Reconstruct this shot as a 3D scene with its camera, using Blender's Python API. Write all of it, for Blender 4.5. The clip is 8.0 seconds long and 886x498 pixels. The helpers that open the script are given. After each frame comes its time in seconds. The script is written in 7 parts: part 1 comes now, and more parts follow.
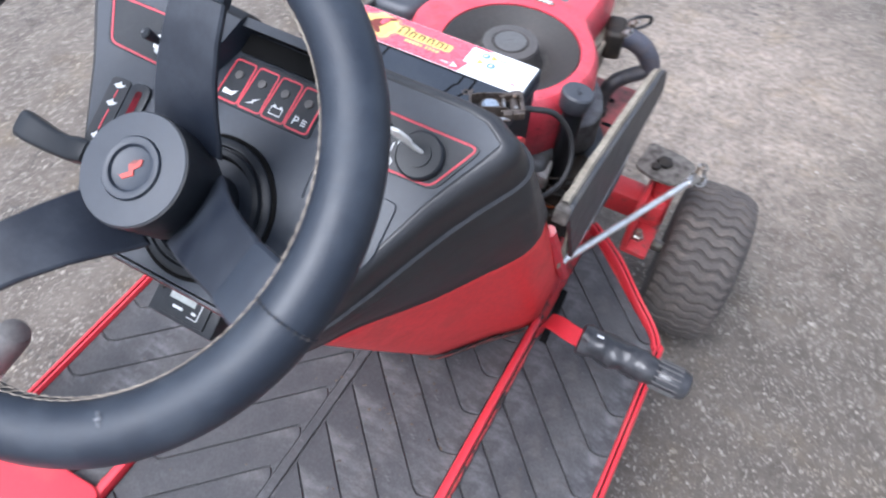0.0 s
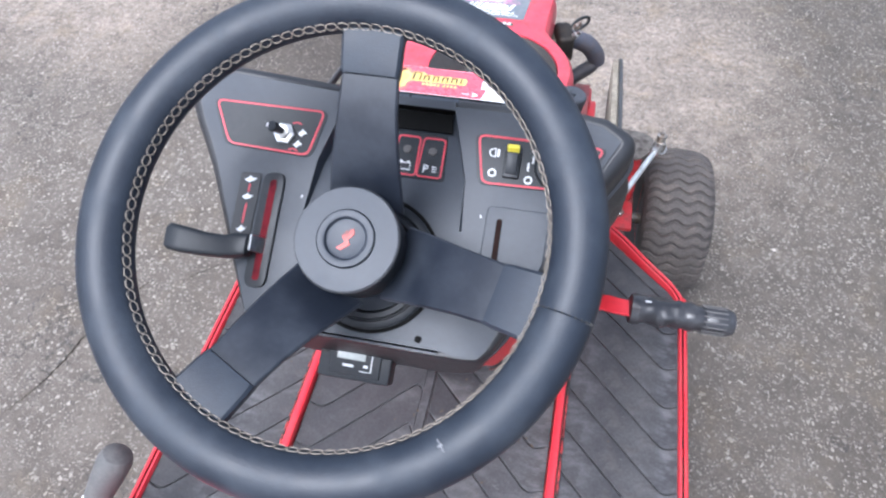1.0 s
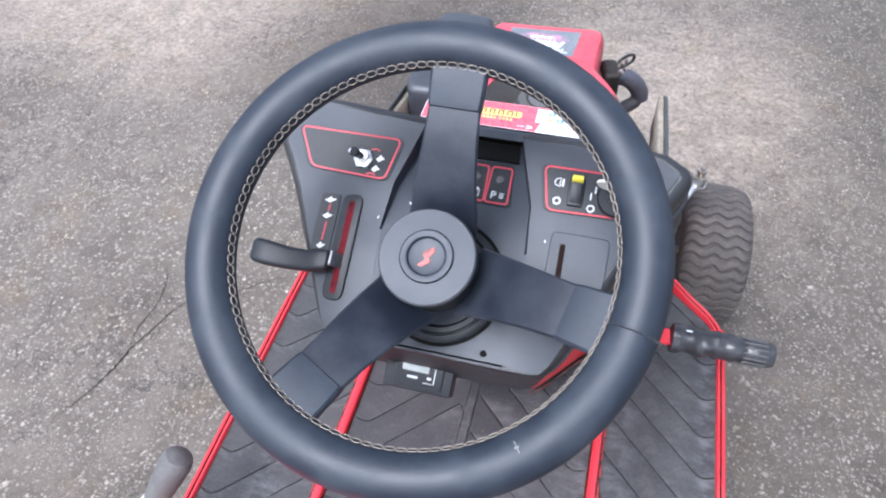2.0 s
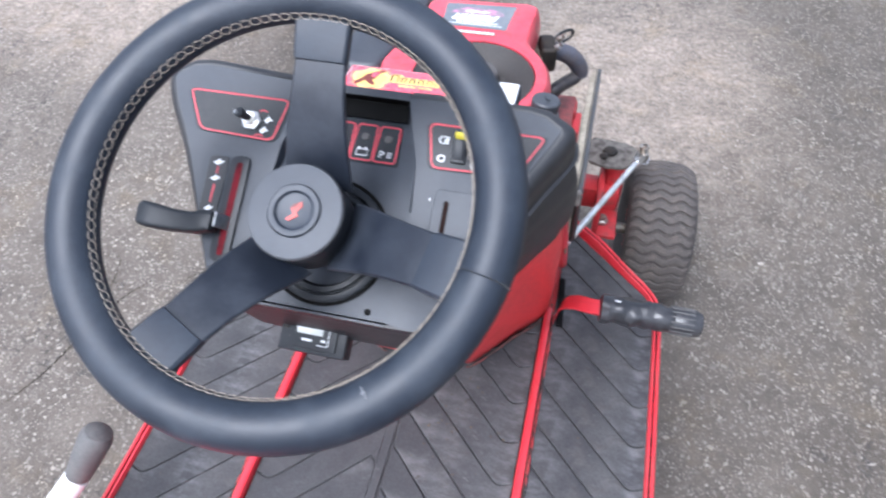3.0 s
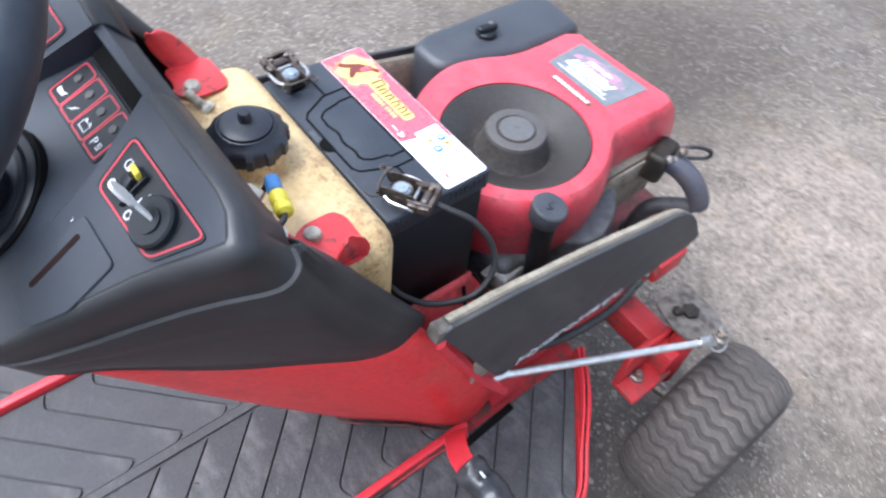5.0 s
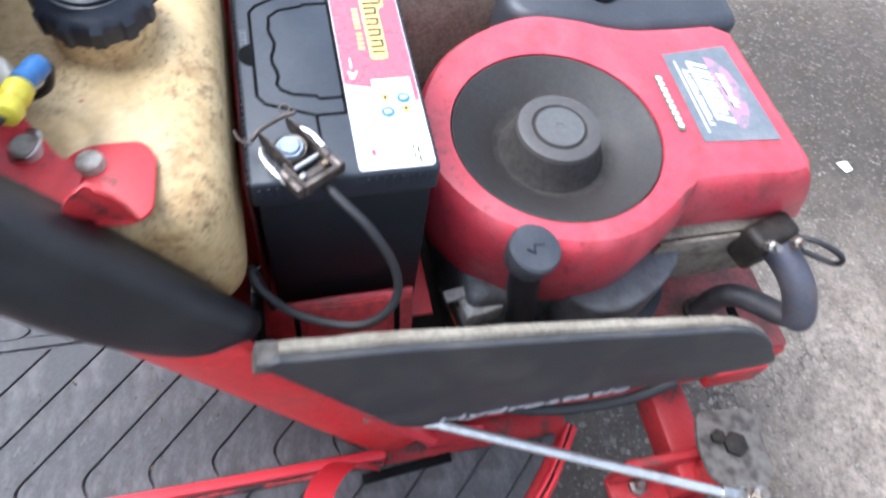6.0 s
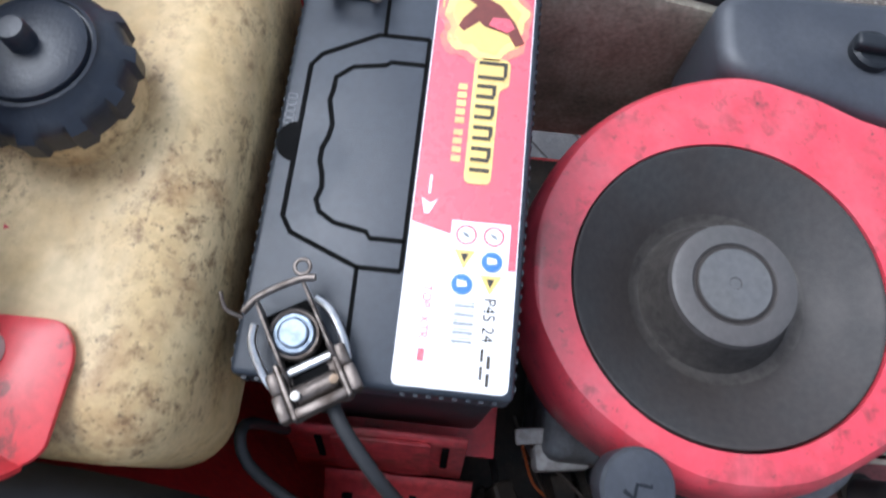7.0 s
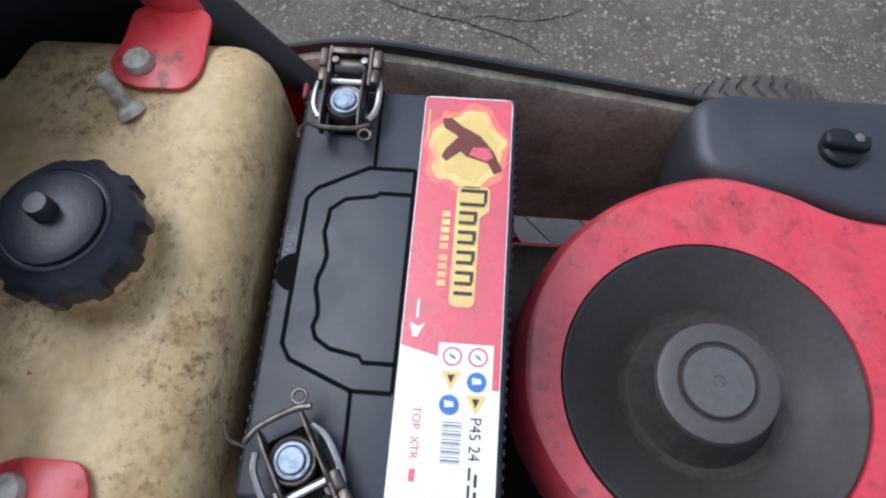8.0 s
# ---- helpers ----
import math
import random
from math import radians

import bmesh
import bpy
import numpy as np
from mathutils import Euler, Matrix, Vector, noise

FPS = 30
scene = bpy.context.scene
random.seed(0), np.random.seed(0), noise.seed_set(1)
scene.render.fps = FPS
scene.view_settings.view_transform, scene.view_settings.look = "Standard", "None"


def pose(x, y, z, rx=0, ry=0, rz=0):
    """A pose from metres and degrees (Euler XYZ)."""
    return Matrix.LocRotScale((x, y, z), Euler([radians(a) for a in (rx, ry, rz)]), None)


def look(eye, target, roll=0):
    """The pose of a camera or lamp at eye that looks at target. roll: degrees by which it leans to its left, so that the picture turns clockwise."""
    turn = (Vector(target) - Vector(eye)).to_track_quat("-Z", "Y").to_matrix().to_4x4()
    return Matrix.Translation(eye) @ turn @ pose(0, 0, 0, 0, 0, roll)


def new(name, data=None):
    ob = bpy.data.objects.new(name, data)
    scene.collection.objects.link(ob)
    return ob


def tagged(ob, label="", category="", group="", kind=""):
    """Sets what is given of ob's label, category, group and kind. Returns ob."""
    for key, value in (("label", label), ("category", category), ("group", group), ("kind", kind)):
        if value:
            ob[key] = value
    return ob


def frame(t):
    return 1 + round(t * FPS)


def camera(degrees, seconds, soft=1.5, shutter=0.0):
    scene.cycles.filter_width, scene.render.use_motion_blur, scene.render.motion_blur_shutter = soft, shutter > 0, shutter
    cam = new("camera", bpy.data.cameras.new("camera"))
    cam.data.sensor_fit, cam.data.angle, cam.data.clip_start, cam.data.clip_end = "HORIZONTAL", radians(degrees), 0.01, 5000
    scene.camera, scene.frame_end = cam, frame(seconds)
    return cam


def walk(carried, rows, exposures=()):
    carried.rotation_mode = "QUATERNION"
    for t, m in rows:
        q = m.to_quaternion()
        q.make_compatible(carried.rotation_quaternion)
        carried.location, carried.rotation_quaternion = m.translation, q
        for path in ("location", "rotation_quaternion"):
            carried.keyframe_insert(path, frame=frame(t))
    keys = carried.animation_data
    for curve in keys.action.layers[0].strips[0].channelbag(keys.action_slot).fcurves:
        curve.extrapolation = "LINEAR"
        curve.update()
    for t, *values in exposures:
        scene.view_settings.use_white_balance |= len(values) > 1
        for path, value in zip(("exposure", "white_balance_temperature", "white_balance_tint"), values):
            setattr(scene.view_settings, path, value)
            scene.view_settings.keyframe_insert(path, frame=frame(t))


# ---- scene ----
cam = camera(65.1, 8.0, soft=2.2, shutter=0.3)
PATH = [
    (0, (0.3000, 0.0660, 1.2960), (-0.2300, 1.1380, -0.3070), 3.30),
    (0.2, (0.2570, 0.0120, 1.3050), (-0.1280, 1.1620, -0.2850), 3.30),
    (0.5, (0.2040, -0.0340, 1.3270), (-0.1760, 1.1110, -0.2690), -4.00),
    (1, (0.1390, -0.0480, 1.3400), (-0.1670, 1.1810, -0.2080), -2.50),
    (1.5, (0.1140, -0.0820, 1.3700), (-0.2590, 1.1730, -0.1420), -2.80),
    (1.7, (0.1060, -0.0870, 1.3710), (-0.2760, 1.1750, -0.1330), -2.70),
    (2.8, (0.1750, -0.0860, 1.3500), (-0.2170, 1.1930, -0.1360), -2.90),
    (3, (0.2027, -0.0856, 1.3450), (-0.1490, 1.1804, -0.1628), -2.49),
    (3.5, (0.2770, -0.0800, 1.3470), (0.0310, 1.1840, -0.1830), -1.00),
    (4, (0.3421, 0.0353, 1.3025), (-0.0175, 1.2416, -0.2517), 4.09),
    (4.2, (0.3610, 0.1500, 1.2770), (-0.0800, 1.2920, -0.3040), 9.60),
    (4.5, (0.3890, 0.2490, 1.2880), (-0.1290, 1.3680, -0.2860), 11.00),
    (4.7, (0.4420, 0.2660, 1.3030), (-0.2520, 1.3010, -0.2610), 8.00),
    (5.8, (0.4410, 0.5350, 1.1940), (-0.5360, 0.9590, -0.4990), 12.10),
    (6, (0.3830, 0.5850, 1.1670), (-0.5800, 0.9790, -0.5410), 12.10),
    (6.2, (0.3150, 0.6020, 1.1450), (-0.5900, 0.9710, -0.5990), 15.20),
    (6.5, (0.2240, 0.6190, 1.1110), (-0.5820, 0.8270, -0.7070), 14.90),
    (7, (0.1450, 0.6490, 1.1040), (-0.4990, 0.6280, -0.7900), 4.20),
    (7.2, (0.1250, 0.6450, 1.1060), (-0.5420, 0.6170, -0.7790), 4.00),
    (7.5, (0.1001, 0.6526, 1.1239), (-0.6124, 0.5776, -0.7434), -0.06),
    (8, (0.1200, 0.6630, 1.1410), (-0.6640, 0.5760, -0.6970), -2.00),
]
walk(cam, [(t, look(eye, target, roll)) for t, eye, target, roll in PATH],
     [(0, 1.69, 5650, 12), (0.5, 1.76, 5620, 12), (1.0, 1.71, 5620, 12), (3.5, 1.75, 5620, 12), (4.7, 1.79, 5640, 11), (5.8, 1.90, 5600, 10), (6.5, 1.76, 5570, 10), (7.0, 1.13, 5550, 10), (7.5, 0.62, 5550, 10), (8, 0.53, 5600, 10)])

# ---- light: bright overcast sky, one broad soft sun behind cloud ----
world = bpy.data.worlds.new("overcast_sky")
scene.world = world
world.use_nodes = True
wn = world.node_tree
sky = wn.nodes.new("ShaderNodeTexSky")
sky.sky_type = "NISHITA"
sky.sun_disc = False
sky.sun_elevation, sky.sun_rotation = radians(58), radians(200)
sky.dust_density, sky.air_density = 4.0, 1.0
hsv = wn.nodes.new("ShaderNodeHueSaturation")
hsv.inputs["Saturation"].default_value = 0.4
bg = wn.nodes["Background"]
bg.inputs["Strength"].default_value = 0.118
wn.links.new(sky.outputs[0], hsv.inputs["Color"])
wn.links.new(hsv.outputs[0], bg.inputs["Color"])
sun = new("sun", bpy.data.lights.new("sun", "SUN"))
sun.data.energy, sun.data.angle, sun.data.color = 1.5, radians(36), (1.0, 0.97, 0.93)
sun.matrix_world = look((-1.2, -2.2, 4.0), (0, 0, 0))

# ---- materials ----
def mat(name, base, rough=0.5, metal=0.0, second=None, scale=8.0, low=0.45, high=0.65, detail=6.0,
        fine=0.12, fine_scale=220.0, bump=0.15, bump_scale=400.0, coat=0.0, rough2=None, spec=0.5):
    """A painted, moulded or bare surface: a base colour, patches of a second colour, fine mottling and fine relief."""
    m = bpy.data.materials.new(name)
    m.use_nodes = True
    nt, b = m.node_tree, m.node_tree.nodes["Principled BSDF"]
    co = nt.nodes.new("ShaderNodeTexCoord")

    def noise_tex(s, d, r=0.55):
        n = nt.nodes.new("ShaderNodeTexNoise")
        n.inputs["Scale"].default_value, n.inputs["Detail"].default_value, n.inputs["Roughness"].default_value = s, d, r
        nt.links.new(co.outputs["Object"], n.inputs["Vector"])
        return n.outputs["Fac"]

    def ramp(fac, a, z):
        r = nt.nodes.new("ShaderNodeMapRange")
        r.inputs["From Min"].default_value, r.inputs["From Max"].default_value = a, z
        nt.links.new(fac, r.inputs["Value"])
        return r.outputs["Result"]

    def mix(fac, a, z, mode="MIX"):
        x = nt.nodes.new("ShaderNodeMix")
        x.data_type, x.blend_type = "RGBA", mode
        for k, v in ((0, fac), (6, a), (7, z)):
            if hasattr(v, "is_linked"):
                nt.links.new(v, x.inputs[k])
            elif k:
                x.inputs[k].default_value = (*v, 1.0)
            else:
                x.inputs[k].default_value = v
        return x.outputs[2]

    patches = ramp(noise_tex(scale, detail, 0.62), low, high)
    colour = mix(patches, base, second or tuple(c * 0.8 for c in base))
    speck = ramp(noise_tex(fine_scale, 3.0), 0.3, 0.7)
    dark, light = tuple(c * (1 - fine) for c in (1, 1, 1)), (1.0 + fine,) * 3
    colour = mix(1.0, colour, mix(speck, dark, light), "MULTIPLY")
    nt.links.new(colour, b.inputs["Base Color"])
    b.inputs["Metallic"].default_value = metal
    b.inputs["Specular IOR Level"].default_value = spec
    b.inputs["Coat Weight"].default_value = coat
    b.inputs["Coat Roughness"].default_value = 0.15
    ro = nt.nodes.new("ShaderNodeMapRange")
    ro.inputs["To Min"].default_value, ro.inputs["To Max"].default_value = rough, rough2 if rough2 is not None else min(1.0, rough + 0.15)
    nt.links.new(patches, ro.inputs["Value"])
    nt.links.new(ro.outputs["Result"], b.inputs["Roughness"])
    if bump:
        bp = nt.nodes.new("ShaderNodeBump")
        bp.inputs["Strength"].default_value, bp.inputs["Distance"].default_value = bump, 0.0006
        nt.links.new(noise_tex(bump_scale, 2.0), bp.inputs["Height"])
        nt.links.new(bp.outputs["Normal"], b.inputs["Normal"])
    return m


SPOKE = mat("spoke_black", (0.0075, 0.0100, 0.0160), 0.42, spec=0.35, second=(0.029, 0.034, 0.043), scale=17, low=0.44, high=0.74, bump=0.15, bump_scale=1200)
DASH = mat("dash_plastic", (0.0125, 0.0175, 0.0265), 0.46, spec=0.50, second=(0.022, 0.027, 0.036), scale=14, low=0.5, high=0.75, bump=0.35, bump_scale=1400, fine=0.1)
LEATHER = mat("wheel_leatherette", (0.0085, 0.0130, 0.0215), 0.47, spec=0.46, second=(0.019, 0.025, 0.035), scale=25, bump=0.3, bump_scale=900, fine=0.1)
SATIN = mat("satin_black", (0.0100, 0.0120, 0.0150), 0.42, spec=0.3, second=(0.026, 0.026, 0.028), scale=30, low=0.55, high=0.8, bump=0.2, bump_scale=1200)
CAP = mat("cap_plastic", (0.0125, 0.0160, 0.0240), 0.40, second=(0.038, 0.040, 0.044), scale=45, low=0.52, high=0.75, bump=0.25, bump_scale=700, fine=0.15)
# near-black that paints the shade inside slots, grooves and recesses
HOLE = mat("hole_shade_black", (0.004, 0.004, 0.004), 0.8, bump=0, spec=0.1)
RED = mat("red_paint", (0.56, 0.030, 0.042), 0.38, second=(0.47, 0.045, 0.050), scale=18, low=0.5, high=0.72, bump=0.08, bump_scale=120, coat=0.25, fine=0.06)
RED_GRIMY = mat("grimy_red_paint", (0.62, 0.032, 0.034), 0.40, spec=0.5, second=(0.50, 0.070, 0.060), scale=14, low=0.50, high=0.78, bump=0.15, bump_scale=160, fine=0.14, fine_scale=140)
COWL = mat("cowl_plastic", (0.0105, 0.0112, 0.0135), 0.44, spec=0.65, second=(0.026, 0.0255, 0.026), scale=16, low=0.44, high=0.74, bump=0.35, bump_scale=1400, fine=0.15)
RED_CHIPPED = mat("chipped_red_paint", (0.60, 0.040, 0.046), 0.40, second=(0.24, 0.040, 0.036), scale=60, low=0.58, high=0.66, bump=0.2, bump_scale=160, fine=0.10, coat=0.15)
RED_SCRATCHED = mat("scratched_red_paint", (0.60, 0.075, 0.082), 0.45, second=(0.40, 0.10, 0.085), scale=38, low=0.50, high=0.66, bump=0.3, bump_scale=160, fine=0.22, fine_scale=130, coat=0.1)
RED_DULL = mat("dull_red_paint", (0.25, 0.052, 0.048), 0.6, second=(0.10, 0.05, 0.04), scale=30, low=0.40, high=0.62, bump=0.35, bump_scale=260, fine=0.2)
DUSTY = mat("dusty_grease", (0.13, 0.115, 0.10), 0.7, second=(0.05, 0.042, 0.036), scale=55, low=0.45, high=0.6, bump=0.6, bump_scale=300, fine=0.25)
RED_WORN = mat("worn_red_paint", (0.42, 0.026, 0.030), 0.46, second=(0.11, 0.05, 0.04), scale=34, low=0.54, high=0.68, bump=0.25, bump_scale=260, fine=0.12)
RED_LINE = mat("red_print", (0.47, 0.035, 0.055), 0.5, bump=0, fine=0.05)
WHITE_PRINT = mat("white_print", (0.60, 0.61, 0.62), 0.5, bump=0, fine=0.05)
YELLOW = mat("yellow_plastic", (0.66, 0.56, 0.05), 0.4, bump=0.05)
BLUE = mat("blue_plastic", (0.05, 0.17, 0.40), 0.4, bump=0.05)
TREAD = mat("tread_rubber", (0.058, 0.050, 0.045), 0.8, second=(0.100, 0.084, 0.071), scale=35, low=0.48, high=0.75, bump=0.5, bump_scale=500, fine=0.25)
# darker than tread_rubber: shade between the tread bars is put into the colour
TYRE = mat("tyre_rubber", (0.036, 0.031, 0.028), 0.8, second=(0.070, 0.059, 0.050), scale=30, low=0.5, high=0.75, bump=0.5, bump_scale=500, fine=0.2)
CABLE = mat("cable_black", (0.015, 0.015, 0.016), 0.5, bump=0.1)
ABS = mat("battery_plastic", (0.0185, 0.0235, 0.0325), 0.38, second=(0.029, 0.035, 0.045), scale=20, bump=0.25, bump_scale=1600, fine=0.1)


def overlay(m, layers):
    """Lays stains over a material: (scale, stretch, from, to, strength, colour, scale of the patches that hold them, from, to)."""
    nt, b = m.node_tree, m.node_tree.nodes["Principled BSDF"]
    co = nt.nodes["Texture Coordinate"]
    last = b.inputs["Base Color"].links[0].from_socket

    def field(scale, stretch, lo, hi, top):
        n, mp, r = nt.nodes.new("ShaderNodeTexNoise"), nt.nodes.new("ShaderNodeMapping"), nt.nodes.new("ShaderNodeMapRange")
        mp.inputs["Rotation"].default_value, mp.inputs["Scale"].default_value = (0, 0, radians(stretch[1])), (stretch[0], 1, 1)
        n.inputs["Scale"].default_value, n.inputs["Detail"].default_value, n.inputs["Roughness"].default_value = scale, 7.0, 0.66
        nt.links.new(co.outputs["Object"], mp.inputs["Vector"])
        nt.links.new(mp.outputs[0], n.inputs["Vector"])
        r.inputs["From Min"].default_value, r.inputs["From Max"].default_value, r.inputs["To Max"].default_value = lo, hi, top
        nt.links.new(n.outputs["Fac"], r.inputs["Value"])
        return r.outputs["Result"]

    for scale, stretch, lo, hi, strength, shade, wide, wlo, whi in layers:
        both, x = nt.nodes.new("ShaderNodeMath"), nt.nodes.new("ShaderNodeMix")
        both.operation, x.data_type = "MULTIPLY", "RGBA"
        nt.links.new(field(scale, stretch, lo, hi, strength), both.inputs[0])
        nt.links.new(field(wide, (1, 0), wlo, whi, 1.0), both.inputs[1])
        nt.links.new(both.outputs[0], x.inputs[0])
        nt.links.new(last, x.inputs[6])
        x.inputs[7].default_value = (*shade, 1)
        last = x.outputs[2]
    nt.links.new(last, b.inputs["Base Color"])
    return m


RUBBER = overlay(mat("mat_rubber", (0.036, 0.036, 0.038), 0.55, second=(0.062, 0.061, 0.061), scale=9, low=0.42, high=0.72, bump=0.5, bump_scale=500, fine=0.22, fine_scale=400, rough2=0.78, spec=0.3),
                 [(70, (0.45, 45), 0.44, 0.66, 0.62, (0.17, 0.17, 0.175), 8, 0.48, 0.64), (16, (1, 0), 0.50, 0.70, 0.6, (0.062, 0.052, 0.044), 5, 0.46, 0.62), (140, (0.5, -50), 0.60, 0.70, 0.5, (0.22, 0.21, 0.20), 12, 0.5, 0.65)])


def stained_polythene():
    """Cream moulding with brown fuel stains that gather in patches, each made of small specks and runs."""
    m = mat("tank_polythene", (0.64, 0.475, 0.245), 0.44, second=(0.47, 0.315, 0.13), scale=16, low=0.42, high=0.68, bump=0.2, bump_scale=200, fine=0.10, fine_scale=160, detail=9)
    nt, b = m.node_tree, m.node_tree.nodes["Principled BSDF"]
    co = nt.nodes["Texture Coordinate"]
    last = b.inputs["Base Color"].links[0].from_socket

    def field(scale, detail, rough, lo, hi):
        n = nt.nodes.new("ShaderNodeTexNoise")
        n.inputs["Scale"].default_value, n.inputs["Detail"].default_value, n.inputs["Roughness"].default_value = scale, detail, rough
        nt.links.new(co.outputs["Object"], n.inputs["Vector"])
        r = nt.nodes.new("ShaderNodeMapRange")
        r.inputs["From Min"].default_value, r.inputs["From Max"].default_value = lo, hi
        nt.links.new(n.outputs["Fac"], r.inputs["Value"])
        return r.outputs["Result"]

    def times(a, c):
        n = nt.nodes.new("ShaderNodeMath")
        n.operation = "MULTIPLY"
        nt.links.new(a, n.inputs[0])
        if hasattr(c, "is_linked"):
            nt.links.new(c, n.inputs[1])
        else:
            n.inputs[1].default_value = c
        return n.outputs[0]

    where = field(13, 4, 0.6, 0.38, 0.60)
    for scale, lo, hi, strength, shade in ((38, 0.47, 0.68, 0.75, (0.29, 0.155, 0.055)), (120, 0.51, 0.65, 0.8, (0.15, 0.078, 0.030)), (300, 0.56, 0.66, 0.8, (0.06, 0.032, 0.015))):
        x = nt.nodes.new("ShaderNodeMix")
        x.data_type = "RGBA"
        nt.links.new(times(times(where, field(scale, 6, 0.7, lo, hi)), strength), x.inputs[0])
        nt.links.new(last, x.inputs[6])
        x.inputs[7].default_value = (*shade, 1)
        last = x.outputs[2]
    nt.links.new(last, b.inputs["Base Color"])
    return m


TANK = stained_polythene()
FOAM = mat("dirty_foam", (0.24, 0.212, 0.165), 0.9, second=(0.135, 0.112, 0.082), scale=26, bump=0.6, bump_scale=300, fine=0.2)
CHROME = mat("zinc_steel", (0.66, 0.66, 0.65), 0.30, 1.0, second=(0.50, 0.49, 0.46), scale=60, bump=0.1)
ZINC = mat("dull_zinc", (0.74, 0.74, 0.72), 0.30, 0.85, second=(0.56, 0.55, 0.52), scale=40, bump=0.1, fine=0.06)
STEEL = mat("dull_steel", (0.34, 0.33, 0.31), 0.42, 0.9, second=(0.22, 0.16, 0.11), scale=90, bump=0.2)
RUSTY = mat("tarnished_clamp", (0.125, 0.105, 0.092), 0.42, 0.75, second=(0.06, 0.045, 0.036), scale=120, bump=0.3)
LEAD = mat("battery_lead", (0.33, 0.39, 0.47), 0.5, 0.6, second=(0.17, 0.20, 0.24), scale=220, bump=0.4)
SCREEN = mat("fan_screen", (0.0250, 0.0205, 0.0180), 0.58, spec=0.42, second=(0.028, 0.027, 0.026), scale=14, bump=0.3, bump_scale=900, fine=0.2)
SCREEN_GREY = mat("fan_cap_grey", (0.062, 0.056, 0.053), 0.5, second=(0.06, 0.058, 0.055), scale=20, bump=0.2)
COVER = mat("filter_cover_plastic", (0.031, 0.034, 0.041), 0.38, second=(0.042, 0.045, 0.052), scale=16, bump=0.25, bump_scale=900)
LABEL_RED = mat("label_red", (0.66, 0.060, 0.090), 0.26, coat=1.0, bump=0, fine=0.04, scale=60)
LABEL_WHITE = mat("label_white", (0.78, 0.78, 0.78), 0.24, bump=0, coat=0.5, fine=0.03, second=(0.72, 0.72, 0.71))
LABEL_YELLOW = mat("label_yellow", (0.80, 0.56, 0.12), 0.24, coat=0.5, bump=0, fine=0.05)
LABEL_GLOW = mat("label_orange", (0.78, 0.36, 0.12), 0.24, bump=0, coat=0.5, fine=0.05, second=(0.85, 0.62, 0.16), scale=45, low=0.35, high=0.65)
LABEL_EMBER = mat("label_ember", (0.76, 0.19, 0.10), 0.24, bump=0, coat=0.5, second=(0.74, 0.10, 0.09), scale=70, low=0.4, high=0.6)
for film in (LABEL_RED, LABEL_WHITE, LABEL_YELLOW, LABEL_GLOW, LABEL_EMBER):      # under a thick glossy laminate
    film.node_tree.nodes["Principled BSDF"].inputs["Coat IOR"].default_value = 2.0
    film.node_tree.nodes["Principled BSDF"].inputs["Coat Weight"].default_value = 1.0
LABEL_BLACK = mat("label_black", (0.03, 0.022, 0.012), 0.35, bump=0)
LABEL_BLUE = mat("label_blue", (0.05, 0.17, 0.46), 0.35, bump=0)
STICKER = mat("engine_sticker_grey", (0.11, 0.125, 0.14), 0.35, bump=0, second=(0.15, 0.16, 0.17), scale=40)
MAKER = mat("name_plate", (0.10, 0.085, 0.070), 0.4, 0.3, bump=0.1)
LCD = mat("lcd_window", (0.36, 0.38, 0.36), 0.2, bump=0, second=(0.50, 0.52, 0.50), scale=80)
EXHAUST = mat("exhaust_steel", (0.085, 0.085, 0.105), 0.55, 0.35, second=(0.12, 0.10, 0.10), scale=40, bump=0.4, bump_scale=500)
SOOT = mat("sooty_pipe", (0.030, 0.029, 0.034), 0.55, 0.2, second=(0.06, 0.052, 0.05), scale=50, bump=0.4, bump_scale=500)
TORN = mat("torn_rust", (0.060, 0.030, 0.024), 0.85, second=(0.16, 0.035, 0.03), scale=70, low=0.45, high=0.6, bump=0.6, bump_scale=300)
RED_FLANGE = mat("flaked_red_paint", (0.34, 0.030, 0.030), 0.5, second=(0.028, 0.019, 0.016), scale=48, low=0.47, high=0.56, bump=0.5, bump_scale=220, fine=0.25)
MOULD = mat("moulded_mark", (0.13, 0.135, 0.145), 0.5, bump=0)
WIRE = mat("orange_wire", (0.42, 0.09, 0.02), 0.5, bump=0)
GREASE = mat("oily_black", (0.011, 0.0095, 0.008), 0.55, spec=0.3, second=(0.04, 0.03, 0.022), scale=40, bump=0.7, bump_scale=250)
ALU = mat("cast_aluminium", (0.30, 0.30, 0.29), 0.5, 0.8, second=(0.14, 0.12, 0.10), scale=60, bump=0.6, bump_scale=400)
GREY_BLOCK = mat("engine_casting", (0.14, 0.15, 0.165), 0.55, 0.2, second=(0.08, 0.08, 0.08), scale=35, bump=0.4, bump_scale=400)
WHITE_TUBE = mat("white_sleeve", (0.70, 0.70, 0.68), 0.45, bump=0.1)
GRIP = mat("grip_grey", (0.075, 0.073, 0.072), 0.65, second=(0.11, 0.105, 0.1), scale=40, bump=0.4, bump_scale=700)
TAPE = mat("black_tape", (0.016, 0.0165, 0.019), 0.30, second=(0.04, 0.04, 0.043), scale=60, bump=0.7, bump_scale=130, fine=0.15)
PANEL = mat("panel_black", (0.035, 0.036, 0.039), 0.5, second=(0.06, 0.057, 0.053), scale=22, bump=0.25, bump_scale=900)
THREAD = mat("stitch_thread", (0.25, 0.215, 0.175), 0.7, bump=0)
